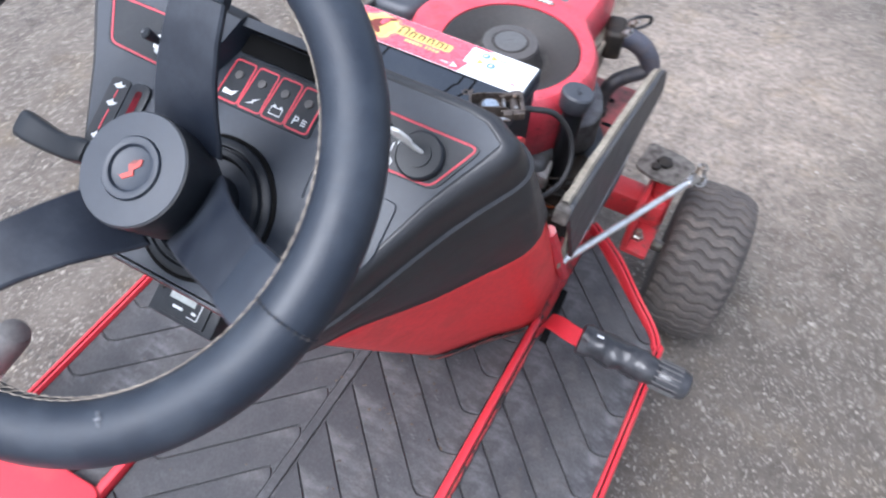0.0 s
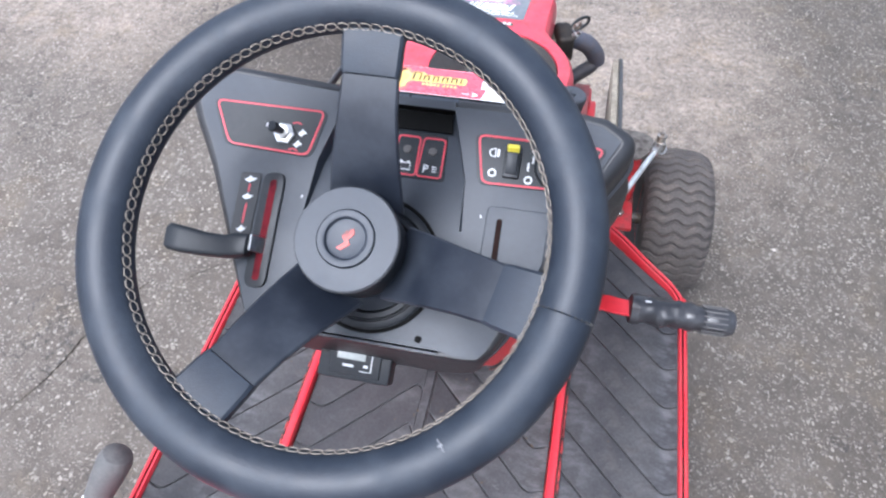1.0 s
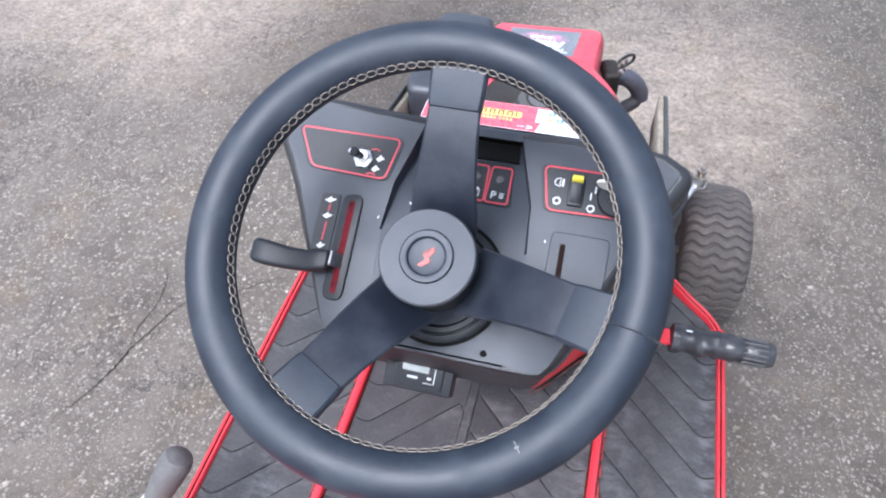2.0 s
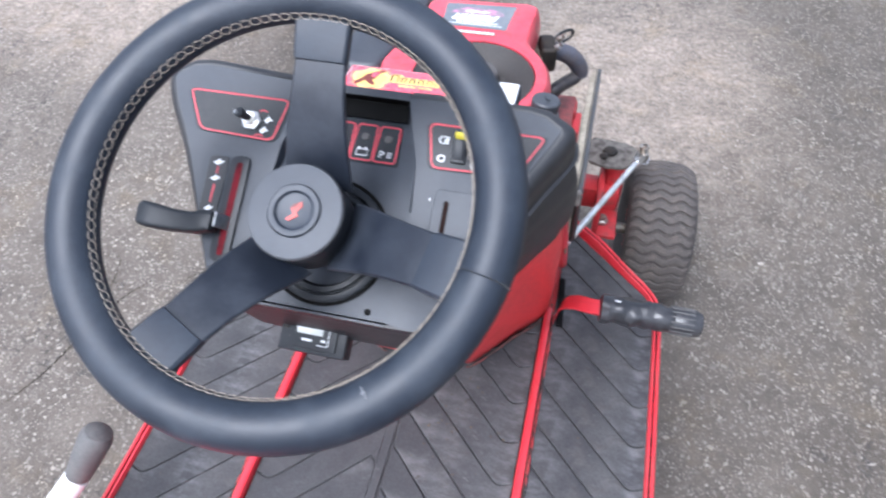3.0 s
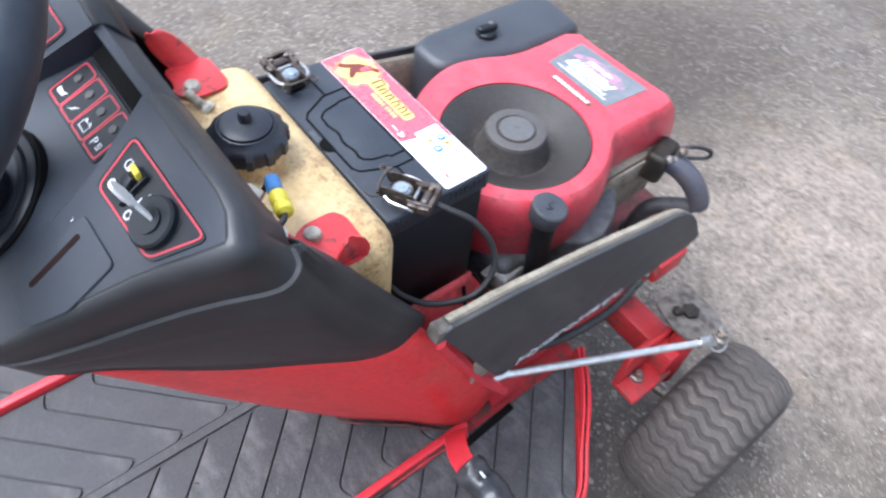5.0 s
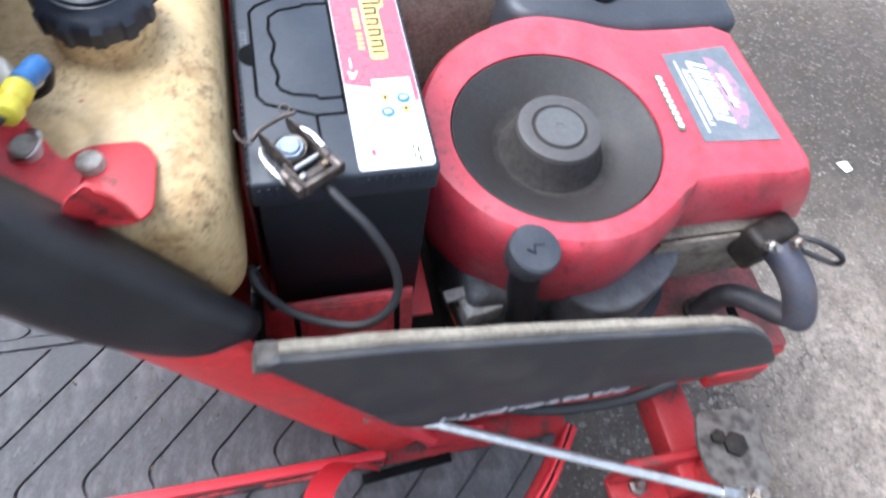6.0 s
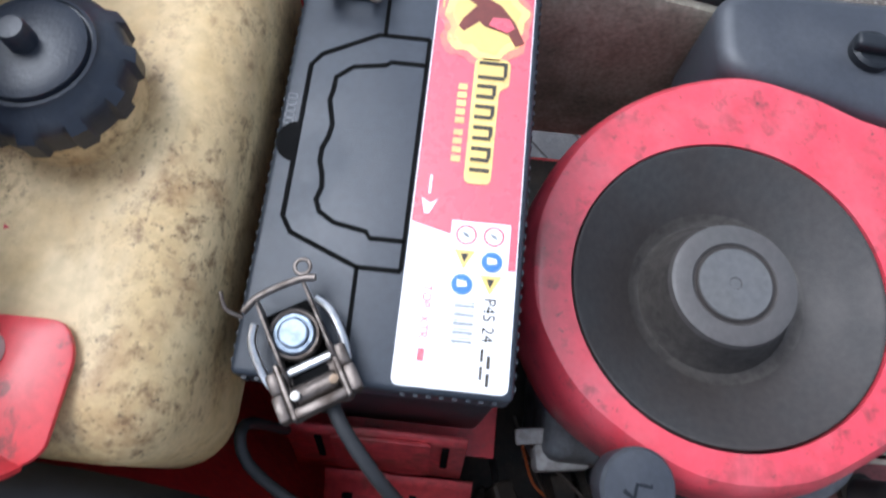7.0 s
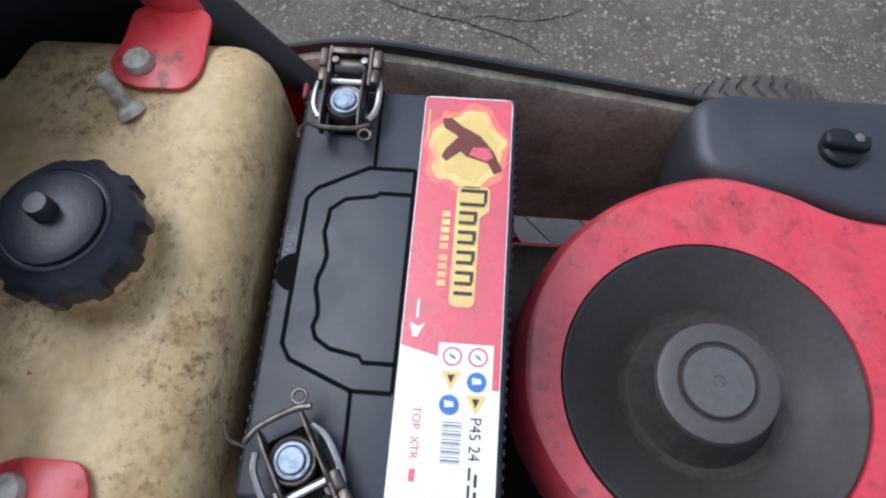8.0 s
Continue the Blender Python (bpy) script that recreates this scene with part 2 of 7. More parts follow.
BADGE = mat("badge_orange", (0.42, 0.030, 0.018), 0.4, bump=0.3, second=(0.06, 0.010, 0.008), scale=140, low=0.42, high=0.66)
NYLON = mat("dirty_nylon", (0.46, 0.43, 0.36), 0.4, second=(0.24, 0.21, 0.16), scale=120, bump=0.2)
LEAF = mat("dry_leaf_crumbs", (0.075, 0.055, 0.036), 0.85, second=(0.04, 0.03, 0.022), scale=90, bump=0.3)
LITTER = mat("white_paper", (0.75, 0.75, 0.74), 0.7, bump=0.2)


SCREEN_DUST = mat("fan_dish_dust", (0.038, 0.033, 0.029), 0.62, second=(0.028, 0.024, 0.021), scale=60, bump=0.4, bump_scale=500, fine=0.3)
SCREEN_CAP = mat("fan_centre_grey", (0.078, 0.077, 0.077), 0.5, second=(0.08, 0.078, 0.076), scale=30, bump=0.2)
COVER_DUSTY = mat("dusty_duct", (0.115, 0.12, 0.128), 0.5, second=(0.07, 0.07, 0.07), scale=40, bump=0.3, bump_scale=700, fine=0.15)
SHIELD = mat("dusty_tin", (0.27, 0.235, 0.185), 0.75, second=(0.15, 0.115, 0.08), scale=45, bump=0.4, bump_scale=350, fine=0.2)
LINING = mat("brown_foam_lining", (0.33, 0.300, 0.232), 0.92, second=(0.19, 0.168, 0.126), scale=17, low=0.42, high=0.66, bump=0.8, bump_scale=250, fine=0.25)


def grimy_red():
    """Glossy red enamel with dark oily smudges and small chips, thickest round the edge of the housing."""
    m = mat("shroud_red", (0.53, 0.045, 0.066), 0.42, second=(0.50, 0.085, 0.105), scale=26, low=0.45, high=0.75, bump=0.06, coat=0.25, fine=0.06)
    nt, b = m.node_tree, m.node_tree.nodes["Principled BSDF"]
    co = nt.nodes["Texture Coordinate"]
    last = b.inputs["Base Color"].links[0].from_socket
    for scale, lo, hi, strength, shade in ((24, 0.51, 0.70, 0.65, (0.16, 0.028, 0.030)), (70, 0.56, 0.68, 0.6, (0.11, 0.03, 0.03)), (210, 0.61, 0.68, 0.8, (0.06, 0.03, 0.028))):
        n = nt.nodes.new("ShaderNodeTexNoise")
        n.inputs["Scale"].default_value, n.inputs["Detail"].default_value, n.inputs["Roughness"].default_value = scale, 6.0, 0.68
        nt.links.new(co.outputs["Object"], n.inputs["Vector"])
        r = nt.nodes.new("ShaderNodeMapRange")
        r.inputs["From Min"].default_value, r.inputs["From Max"].default_value, r.inputs["To Max"].default_value = lo, hi, strength
        nt.links.new(n.outputs["Fac"], r.inputs["Value"])
        x = nt.nodes.new("ShaderNodeMix")
        x.data_type = "RGBA"
        nt.links.new(r.outputs["Result"], x.inputs[0])
        nt.links.new(last, x.inputs[6])
        x.inputs[7].default_value = (*shade, 1)
        last = x.outputs[2]
    nt.links.new(last, b.inputs["Base Color"])
    return m


def asphalt():
    m = bpy.data.materials.new("weathered_asphalt")
    m.use_nodes = True
    nt, b = m.node_tree, m.node_tree.nodes["Principled BSDF"]
    co = nt.nodes.new("ShaderNodeTexCoord")
    L = nt.links.new

    def tex(kind, scale, **kw):
        n = nt.nodes.new(kind)
        n.inputs["Scale"].default_value = scale
        for k, v in kw.items():
            n.inputs[k].default_value = v
        L(co.outputs["Object"], n.inputs["Vector"])
        return n

    def rng(out, a, z, lo=0.0, hi=1.0):
        r = nt.nodes.new("ShaderNodeMapRange")
        for k, v in (("From Min", a), ("From Max", z), ("To Min", lo), ("To Max", hi)):
            r.inputs[k].default_value = v
        L(out, r.inputs["Value"])
        return r.outputs["Result"]

    def mix(fac, a, z, mode="MIX"):
        x = nt.nodes.new("ShaderNodeMix")
        x.data_type, x.blend_type = "RGBA", mode
        for k, v in ((0, fac), (6, a), (7, z)):
            if hasattr(v, "is_linked"):
                L(v, x.inputs[k])
            elif k:
                x.inputs[k].default_value = (*v, 1.0)
            else:
                x.inputs[k].default_value = v
        return x.outputs[2]

    def maths(op, a, z):
        n = nt.nodes.new("ShaderNodeMath")
        n.operation = op
        for k, v in ((0, a), (1, z)):
            if hasattr(v, "is_linked"):
                L(v, n.inputs[k])
            else:
                n.inputs[k].default_value = v
        return n.outputs[0]

    # the lookup is shaken a little, so that no stone or patch has a clean outline
    shake = nt.nodes.new("ShaderNodeTexNoise")
    shake.inputs["Scale"].default_value, shake.inputs["Detail"].default_value = 130.0, 3.0
    L(co.outputs["Object"], shake.inputs["Vector"])
    less = nt.nodes.new("ShaderNodeVectorMath")
    less.operation, less.inputs[1].default_value = "SUBTRACT", (0.5, 0.5, 0.5)
    L(shake.outputs["Color"], less.inputs[0])
    grown = nt.nodes.new("ShaderNodeVectorMath")
    grown.operation, grown.inputs["Scale"].default_value = "SCALE", 0.0075
    L(less.outputs[0], grown.inputs[0])
    shaken = nt.nodes.new("ShaderNodeVectorMath")
    L(co.outputs["Object"], shaken.inputs[0])
    L(grown.outputs[0], shaken.inputs[1])

    def cells(scale, feature):
        n = nt.nodes.new("ShaderNodeTexVoronoi")
        n.feature = feature
        n.inputs["Scale"].default_value = scale
        L(shaken.outputs[0], n.inputs["Vector"])
        return n

    broad = tex("ShaderNodeTexNoise", 1.3, Detail=8.0, Roughness=0.6).outputs["Fac"]
    mid = tex("ShaderNodeTexNoise", 11.0, Detail=8.0, Roughness=0.68).outputs["Fac"]
    grit = tex("ShaderNodeTexNoise", 230.0, Detail=4.0, Roughness=0.7).outputs["Fac"]
    crumb = tex("ShaderNodeTexNoise", 60.0, Detail=7.0, Roughness=0.8).outputs["Fac"]
    clod = tex("ShaderNodeTexNoise", 24.0, Detail=8.0, Roughness=0.75).outputs["Fac"]
    binder = mix(rng(mid, 0.35, 0.68), (0.066, 0.0555, 0.0455), (0.112, 0.096, 0.080))
    binder = mix(1.0, binder, mix(rng(grit, 0.3, 0.7), (0.74,) * 3, (1.22,) * 3), "MULTIPLY")
    # angular chips of stone of many sizes, set in the binder
    sep, sep2 = nt.nodes.new("ShaderNodeSeparateColor"), nt.nodes.new("ShaderNodeSeparateColor")
    L(cells(98.0, "F1").outputs["Color"], sep.inputs[0])
    L(cells(205.0, "F1").outputs["Color"], sep2.inputs[0])
    core = rng(maths("SUBTRACT", cells(98.0, "DISTANCE_TO_EDGE").outputs["Distance"], maths("MULTIPLY", sep.outputs[2], 0.30)), 0.03, 0.09)
    core = maths("MULTIPLY", core, rng(sep.outputs[1], 0.52, 0.58))
    shade = mix(sep.outputs[0], (0.125, 0.110, 0.094), (0.285, 0.256, 0.222))
    exposed = rng(mid, 0.72, 0.46)
    c1 = mix(maths("MULTIPLY", core, exposed), binder, shade)
    chips = rng(maths("SUBTRACT", cells(205.0, "DISTANCE_TO_EDGE").outputs["Distance"], maths("MULTIPLY", sep2.outputs[2], 0.3)), 0.03, 0.10)
    chips = maths("MULTIPLY", chips, rng(sep2.outputs[1], 0.64, 0.70))
    c2 = mix(maths("MULTIPLY", chips, 0.7), c1, mix(sep2.outputs[0], (0.12, 0.105, 0.090), (0.29, 0.262, 0.230)))
    geo = nt.nodes.new("ShaderNodeSeparateXYZ")
    L(co.outputs["Object"], geo.inputs[0])

    def spread(x, y, rx, ry, inside=0.45, outside=1.15):
        """A ragged oval patch round (x, y)."""
        dx = maths("DIVIDE", maths("SUBTRACT", geo.outputs[0], x), rx)
        dy = maths("DIVIDE", maths("SUBTRACT", geo.outputs[1], y), ry)
        d = maths("SQRT", maths("ADD", maths("MULTIPLY", dx, dx), maths("MULTIPLY", dy, dy)), 0.0)
        d = maths("ADD", d, maths("ADD", maths("MULTIPLY", maths("SUBTRACT", broad, 0.5), 1.1), maths("MULTIPLY", maths("SUBTRACT", clod, 0.5), 1.0)))
        return rng(d, outside, inside)

    # pale sandy silt trodden out ahead of the machine and far off on its other side
    silt = maths("MAXIMUM", spread(0.29, 1.84, 0.56, 0.66), maths("MULTIPLY", spread(-1.75, 2.25, 1.05, 0.75), 0.85))
    sand = mix(rng(mid, 0.34, 0.66), (0.155, 0.128, 0.104), (0.268, 0.225, 0.186))
    sand = mix(1.0, sand, mix(rng(crumb, 0.36, 0.64), (0.80, 0.79, 0.78), (1.16, 1.16, 1.16)), "MULTIPLY")
    c3 = mix(maths("MULTIPLY", silt, maths("MULTIPLY", rng(crumb, 0.36, 0.52, 0.5, 1.0), 0.85)), c2, sand)
    c3 = mix(1.0, c3, mix(rng(crumb, 0.34, 0.66), (0.80, 0.79, 0.78), (1.17, 1.17, 1.17)), "MULTIPLY")
    # an old damp stain, smaller damp patches and a little moss
    stain = maths("MULTIPLY", spread(-0.62, 1.95, 0.62, 0.62), 0.95)
    damp = rng(tex("ShaderNodeTexNoise", 2.3, Detail=7.0, Roughness=0.6).outputs["Fac"], 0.54, 0.68)
    c4 = mix(maths("MAXIMUM", maths("MULTIPLY", damp, 0.5), stain), c3, mix(1.0, c3, (0.50, 0.475, 0.455), "MULTIPLY"))
    moss = rng(tex("ShaderNodeTexNoise", 6.5, Detail=6.0, Roughness=0.65).outputs["Fac"], 0.54, 0.70)
    c5 = mix(maths("MULTIPLY", moss, 0.5), c4, mix(1.0, c4, (1.02, 0.92, 0.70), "MULTIPLY"))
    # the colour is paler on the machine's far side, darker on its near side
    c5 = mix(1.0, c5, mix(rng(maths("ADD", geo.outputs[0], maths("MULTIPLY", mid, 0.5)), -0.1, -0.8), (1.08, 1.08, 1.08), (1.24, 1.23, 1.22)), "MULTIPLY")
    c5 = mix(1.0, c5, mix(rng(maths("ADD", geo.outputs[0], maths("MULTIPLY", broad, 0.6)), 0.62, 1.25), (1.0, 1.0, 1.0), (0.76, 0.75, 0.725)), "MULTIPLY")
    # hairline cracks
    vein = tex("ShaderNodeTexNoise", 1.9, Detail=7.0, Roughness=0.62).outputs["Fac"]
    off = nt.nodes.new("ShaderNodeMath")
    off.operation = "ABSOLUTE"
    L(maths("SUBTRACT", vein, 0.5), off.inputs[0])
    crack = maths("MULTIPLY", rng(off.outputs[0], 0.0012, 0.0045, 1.0, 0.0), rng(broad, 0.46, 0.54))
    c5 = mix(maths("MULTIPLY", crack, 0.8), c5, (0.028, 0.025, 0.023))
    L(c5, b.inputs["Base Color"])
    L(rng(core, 0.0, 1.0, 0.86, 0.58), b.inputs["Roughness"])
    height = maths("ADD", maths("ADD", maths("MULTIPLY", core, 0.8), maths("MULTIPLY", chips, 0.4)), maths("ADD", maths("MULTIPLY", grit, 0.7), maths("ADD", mid, maths("MULTIPLY", clod, maths("ADD", maths("MULTIPLY", silt, 1.4), 0.8)))))
    bp = nt.nodes.new("ShaderNodeBump")
    bp.inputs["Strength"].default_value, bp.inputs["Distance"].default_value = 0.8, 0.003
    L(height, bp.inputs["Height"])
    L(bp.outputs["Normal"], b.inputs["Normal"])
    return m


ASPHALT = asphalt()

# ---- mesh helpers ----
def smooth_mesh(bm, angle=35):
    for f in bm.faces:
        f.smooth = True
    for e in bm.edges:
        if len(e.link_faces) == 2 and e.calc_face_angle(0.0) > radians(angle):
            e.smooth = False


def part(name, bm, material, parent=None, label="", angle=35):
    """Links a bmesh as one mesh object, under a thing or a part."""
    bmesh.ops.recalc_face_normals(bm, faces=bm.faces[:])
    smooth_mesh(bm, angle)
    me = bpy.data.meshes.new(name)
    bm.to_mesh(me)
    bm.free()
    me.materials.append(material)
    ob = new(name, me)
    if parent is not None:
        ob.parent = parent
        ob.matrix_parent_inverse = parent.matrix_basis.inverted()
    if label:
        ob["label"] = label
    return ob


def thing(name, label, category, at=(0, 0, 0), group=""):
    ob = new(name)
    ob.location = at
    ob.empty_display_size = 0.05
    bpy.context.view_layer.update()
    return tagged(ob, label, category, group)


def bevel(bm, w, seg=2, angle=30):
    es = [e for e in bm.edges if len(e.link_faces) == 2 and e.calc_face_angle(0.0) > radians(angle)]
    bmesh.ops.bevel(bm, geom=es, offset=w, segments=seg, affect="EDGES", profile=0.5, clamp_overlap=True)


def box(size, at=(0, 0, 0), rot=(0, 0, 0), w=0.0, seg=2, bm=None):
    b = bmesh.new()
    bmesh.ops.create_cube(b, size=1.0)
    bmesh.ops.scale(b, vec=size, verts=b.verts)
    if w:
        bevel(b, w, seg)
    bmesh.ops.transform(b, matrix=pose(*at, *rot), verts=b.verts)
    return merge(bm, b)


def merge(bm, b):
    if bm is None:
        return b
    me = bpy.data.meshes.new("tmp")
    b.to_mesh(me)
    b.free()
    bm.from_mesh(me)
    bpy.data.meshes.remove(me)
    return bm


def moved(b, m):
    bmesh.ops.transform(b, matrix=m, verts=b.verts)
    return b


def lathe(profile, m=None, seg=32, bm=None, cog=None, caps=True):
    """Turns (radius, height) pairs about z. cog: an optional function of the angle that scales the radius. caps: closes open ends."""
    b = bmesh.new()
    rings = []
    for r, z in profile:
        ring = []
        for i in range(seg):
            a = 2 * math.pi * i / seg
            k = cog(a, r, z) if cog else 1.0
            ring.append(b.verts.new((r * k * math.cos(a), r * k * math.sin(a), z)))
        rings.append(ring)
    for p, q in zip(rings, rings[1:]):
        for i in range(seg):
            b.faces.new((p[i], p[(i + 1) % seg], q[(i + 1) % seg], q[i]))
    if caps and profile[0][0] > 1e-6:
        b.faces.new(rings[0][::-1])
    if caps and profile[-1][0] > 1e-6:
        b.faces.new(rings[-1])
    bmesh.ops.remove_doubles(b, verts=b.verts, dist=1e-6)
    if m is not None:
        moved(b, m)
    return merge(bm, b)


def along(p0, p1):
    """The pose that puts z along p0 to p1, at p0."""
    d = Vector(p1) - Vector(p0)
    return Matrix.Translation(p0) @ d.to_track_quat("Z", "Y").to_matrix().to_4x4()


def rod(p0, p1, r, r2=None, seg=16, bm=None, w=0.0):
    h = (Vector(p1) - Vector(p0)).length
    r2 = r if r2 is None else r2
    prof = [(r, 0), (r2, h)] if not w else [(r - w, 0), (r, w), (r2, h - w), (r2 - w, h)]
    return lathe(prof, along(p0, p1), seg, bm)


def spline(pts, n):
    """A smooth row of points through pts."""
    P = [Vector(p) for p in pts]
    P = [2 * P[0] - P[1]] + P + [2 * P[-1] - P[-2]]
    out = []
    for i in range(1, len(P) - 2):
        for k in range(n):
            t = k / n
            a, b, c, d = P[i - 1:i + 3]
            out.append(0.5 * ((2 * b) + (c - a) * t + (2 * a - 5 * b + 4 * c - d) * t * t + (3 * b - a - 3 * c + d) * t ** 3))
    return out + [P[-2]]


def tube(pts, r, seg=10, n=6, bm=None, closed=False):
    """A round tube through pts."""
    b = bmesh.new()
    row = [Vector(p) for p in pts] if closed or n == 0 else spline(pts, n)
    up, rings = Vector((0.3, 0.2, 1)).normalized(), []
    for i, p in enumerate(row):
        q = row[(i + 1) % len(row)] if closed else row[min(i + 1, len(row) - 1)]
        o = row[i - 1] if closed or i else row[0]
        d = (q - o).normalized()
        s = d.cross(up)
        s = s.normalized() if s.length > 1e-4 else Vector((1, 0, 0))
        up = s.cross(d).normalized()
        rr = r(i / max(1, len(row) - 1)) if callable(r) else r
        rings.append([b.verts.new(p + rr * (math.cos(2 * math.pi * k / seg) * s + math.sin(2 * math.pi * k / seg) * up)) for k in range(seg)])
    pairs = list(zip(rings, rings[1:])) + ([(rings[-1], rings[0])] if closed else [])
    for p, q in pairs:
        for k in range(seg):
            b.faces.new((p[k], p[(k + 1) % seg], q[(k + 1) % seg], q[k]))
    if not closed:
        b.faces.new(rings[0][::-1]), b.faces.new(rings[-1])
    return merge(bm, b)


def slab(outline, h, m=None, w=0.0, seg=2, bm=None):
    """A flat plate: a plan outline in x and y, raised by h along z."""
    b = bmesh.new()
    lo = [b.verts.new((x, y, 0)) for x, y in outline]
    hi = [b.verts.new((x, y, h)) for x, y in outline]
    n = len(lo)
    b.faces.new(lo[::-1]), b.faces.new(hi)
    for i in range(n):
        b.faces.new((lo[i], lo[(i + 1) % n], hi[(i + 1) % n], hi[i]))
    bmesh.ops.recalc_face_normals(b, faces=b.faces[:])
    if w:
        bevel(b, w, seg)
    if m is not None:
        moved(b, m)
    return merge(bm, b)


def rounded(pts, r, n=4):
    """The outline pts with its corners rounded by r."""
    out, P = [], [Vector(p) for p in pts]
    for i, p in enumerate(P):
        a, c = P[i - 1] - p, P[(i + 1) % len(P)] - p
        k = min(r, a.length * 0.45, c.length * 0.45)
        a, c = p + a.normalized() * k, p + c.normalized() * k
        for j in range(n + 1):
            t = j / n
            out.append(tuple((1 - t) ** 2 * a + 2 * t * (1 - t) * p + t * t * c))
    return out


def ribbon(pts, half, h, m=None, bm=None, closed=False):
    """A thin raised line of even width along the plan points pts."""
    b = bmesh.new()
    P = [Vector((*p, 0)) for p in pts]
    rows, n = [], len(P)
    for i, p in enumerate(P):
        a = P[i - 1] if closed or i else p
        c = P[(i + 1) % n] if closed or i < n - 1 else p
        d = (c - a).normalized()
        s = Vector((-d.y, d.x, 0)) * half
        rows.append([b.verts.new(p - s), b.verts.new(p - s * 0.9 + Vector((0, 0, h))), b.verts.new(p + s * 0.9 + Vector((0, 0, h))), b.verts.new(p + s)])
    for p, q in list(zip(rows, rows[1:])) + ([(rows[-1], rows[0])] if closed else []):
        for k in range(3):
            b.faces.new((p[k], p[k + 1], q[k + 1], q[k]))
    if m is not None:
        moved(b, m)
    return merge(bm, b)


def patch(rows, bm=None):
    """A skin over rows of points."""
    b = bmesh.new()
    V = [[b.verts.new(p) for p in row] for row in rows]
    for p, q in zip(V, V[1:]):
        for i in range(len(p) - 1):
            b.faces.new((p[i], p[i + 1], q[i + 1], q[i]))
    return merge(bm, b)


def mirror_x(bm, x0=0.0):
    geom = bmesh.ops.duplicate(bm, geom=bm.verts[:] + bm.edges[:] + bm.faces[:])["geom"]
    vs = [v for v in geom if isinstance(v, bmesh.types.BMVert)]
    for v in vs:
        v.co.x = 2 * x0 - v.co.x
    bmesh.ops.reverse_faces(bm, faces=[f for f in geom if isinstance(f, bmesh.types.BMFace)])
    bmesh.ops.remove_doubles(bm, verts=bm.verts, dist=1e-5)
    return bm


def words(text, size, m, material, parent, name="lettering", depth=0.0002, width=1.0):
    """Raised lettering with the built-in font, turned into a mesh. The text's left end of the base line is at m's origin."""
    cu = bpy.data.curves.new("text", "FONT")
    cu.body, cu.size, cu.extrude = text, size, depth
    ob = new("text", cu)
    me = bpy.data.meshes.new_from_object(ob.evaluated_get(bpy.context.evaluated_depsgraph_get()))
    bpy.data.objects.remove(ob)
    b = bmesh.new()
    b.from_mesh(me)
    bmesh.ops.scale(b, vec=(width, 1, 1), verts=b.verts)
    moved(b, m)
    return part(name, b, material, parent)

# ---- ground ----
def ground_sheet():
    """One sheet to the horizon: finely and unevenly laid near the machine, coarse far away."""
    xs = sorted({*np.round(np.linspace(-3.2, 3.2, 161), 4), *(-400, -120, -40, -15, -7, 7, 15, 40, 120, 400)})
    ys = sorted({*np.round(np.linspace(-2.2, 5.2, 186), 4), *(-400, -120, -40, -15, -6, 9, 18, 40, 120, 400)})
    b = bmesh.new()
    rows = []
    for y in ys:
        row = []
        for x in xs:
            near = max(0.0, 1 - max(abs(x) - 2.6, 0) - max(abs(y - 1.5) - 3.2, 0))
            z = near * (0.006 * noise.noise((x * 1.3, y * 1.3, 0)) + 0.003 * noise.noise((x * 6, y * 6, 3)) + 0.0015 * noise.noise((x * 17, y * 17, 5)))
            row.append(b.verts.new((x, y, z - 0.004)))
        rows.append(row)
    for p, q in zip(rows, rows[1:]):
        for i in range(len(p) - 1):
            b.faces.new((p[i], p[i + 1], q[i + 1], q[i]))
    return tagged(part("ground", b, ASPHALT), "weathered grey tarmac yard with pale stone chips and silt", "ground", kind="structure")


ground = ground_sheet()


def crack(line, half, seed):
    """An open crack in the tarmac: a ragged dark line that thins out at both ends."""
    row = spline([(x, y, 0) for x, y in line], 9)
    b, edge = bmesh.new(), []
    for k, p in enumerate(row):
        d = (row[min(k + 1, len(row) - 1)] - row[max(k - 1, 0)]).normalized()
        o = Vector((-d.y, d.x, 0))
        p = p + o * 0.006 * noise.noise((k * 0.7, seed, 0))
        w = half * math.sin(math.pi * (k + 0.6) / (len(row) + 0.2)) ** 0.5 * (0.7 + 0.6 * noise.noise((k * 1.3, seed, 5)))
        z = 0.006 * noise.noise((p.x * 1.3, p.y * 1.3, 0)) + 0.003 * noise.noise((p.x * 6, p.y * 6, 3)) + 0.0015 * noise.noise((p.x * 17, p.y * 17, 5)) - 0.0026
        edge.append([b.verts.new(p + o * v + Vector((0, 0, z))) for v in (-w, w)])
    for p, q in zip(edge, edge[1:]):
        b.faces.new((p[0], p[1], q[1], q[0]))
    return part("crack", b, CRACK, ground, "dark open crack in the tarmac")


CRACK = mat("crack_dirt", (0.022, 0.018, 0.015), 0.95, second=(0.036, 0.034, 0.022), scale=60, bump=0.5, spec=0.1)
crack([(-0.955, 0.40), (-0.925, 0.46), (-0.900, 0.535), (-0.888, 0.605), (-0.868, 0.66), (-0.840, 0.735), (-0.80, 0.79)], 0.0028, 1)
crack([(-0.888, 0.605), (-0.905, 0.66), (-0.895, 0.74), (-0.915, 0.82), (-0.94, 0.86)], 0.0017, 2)
crack([(-0.73, 0.80), (-0.69, 0.84), (-0.64, 0.88), (-0.59, 0.90)], 0.0016, 3)


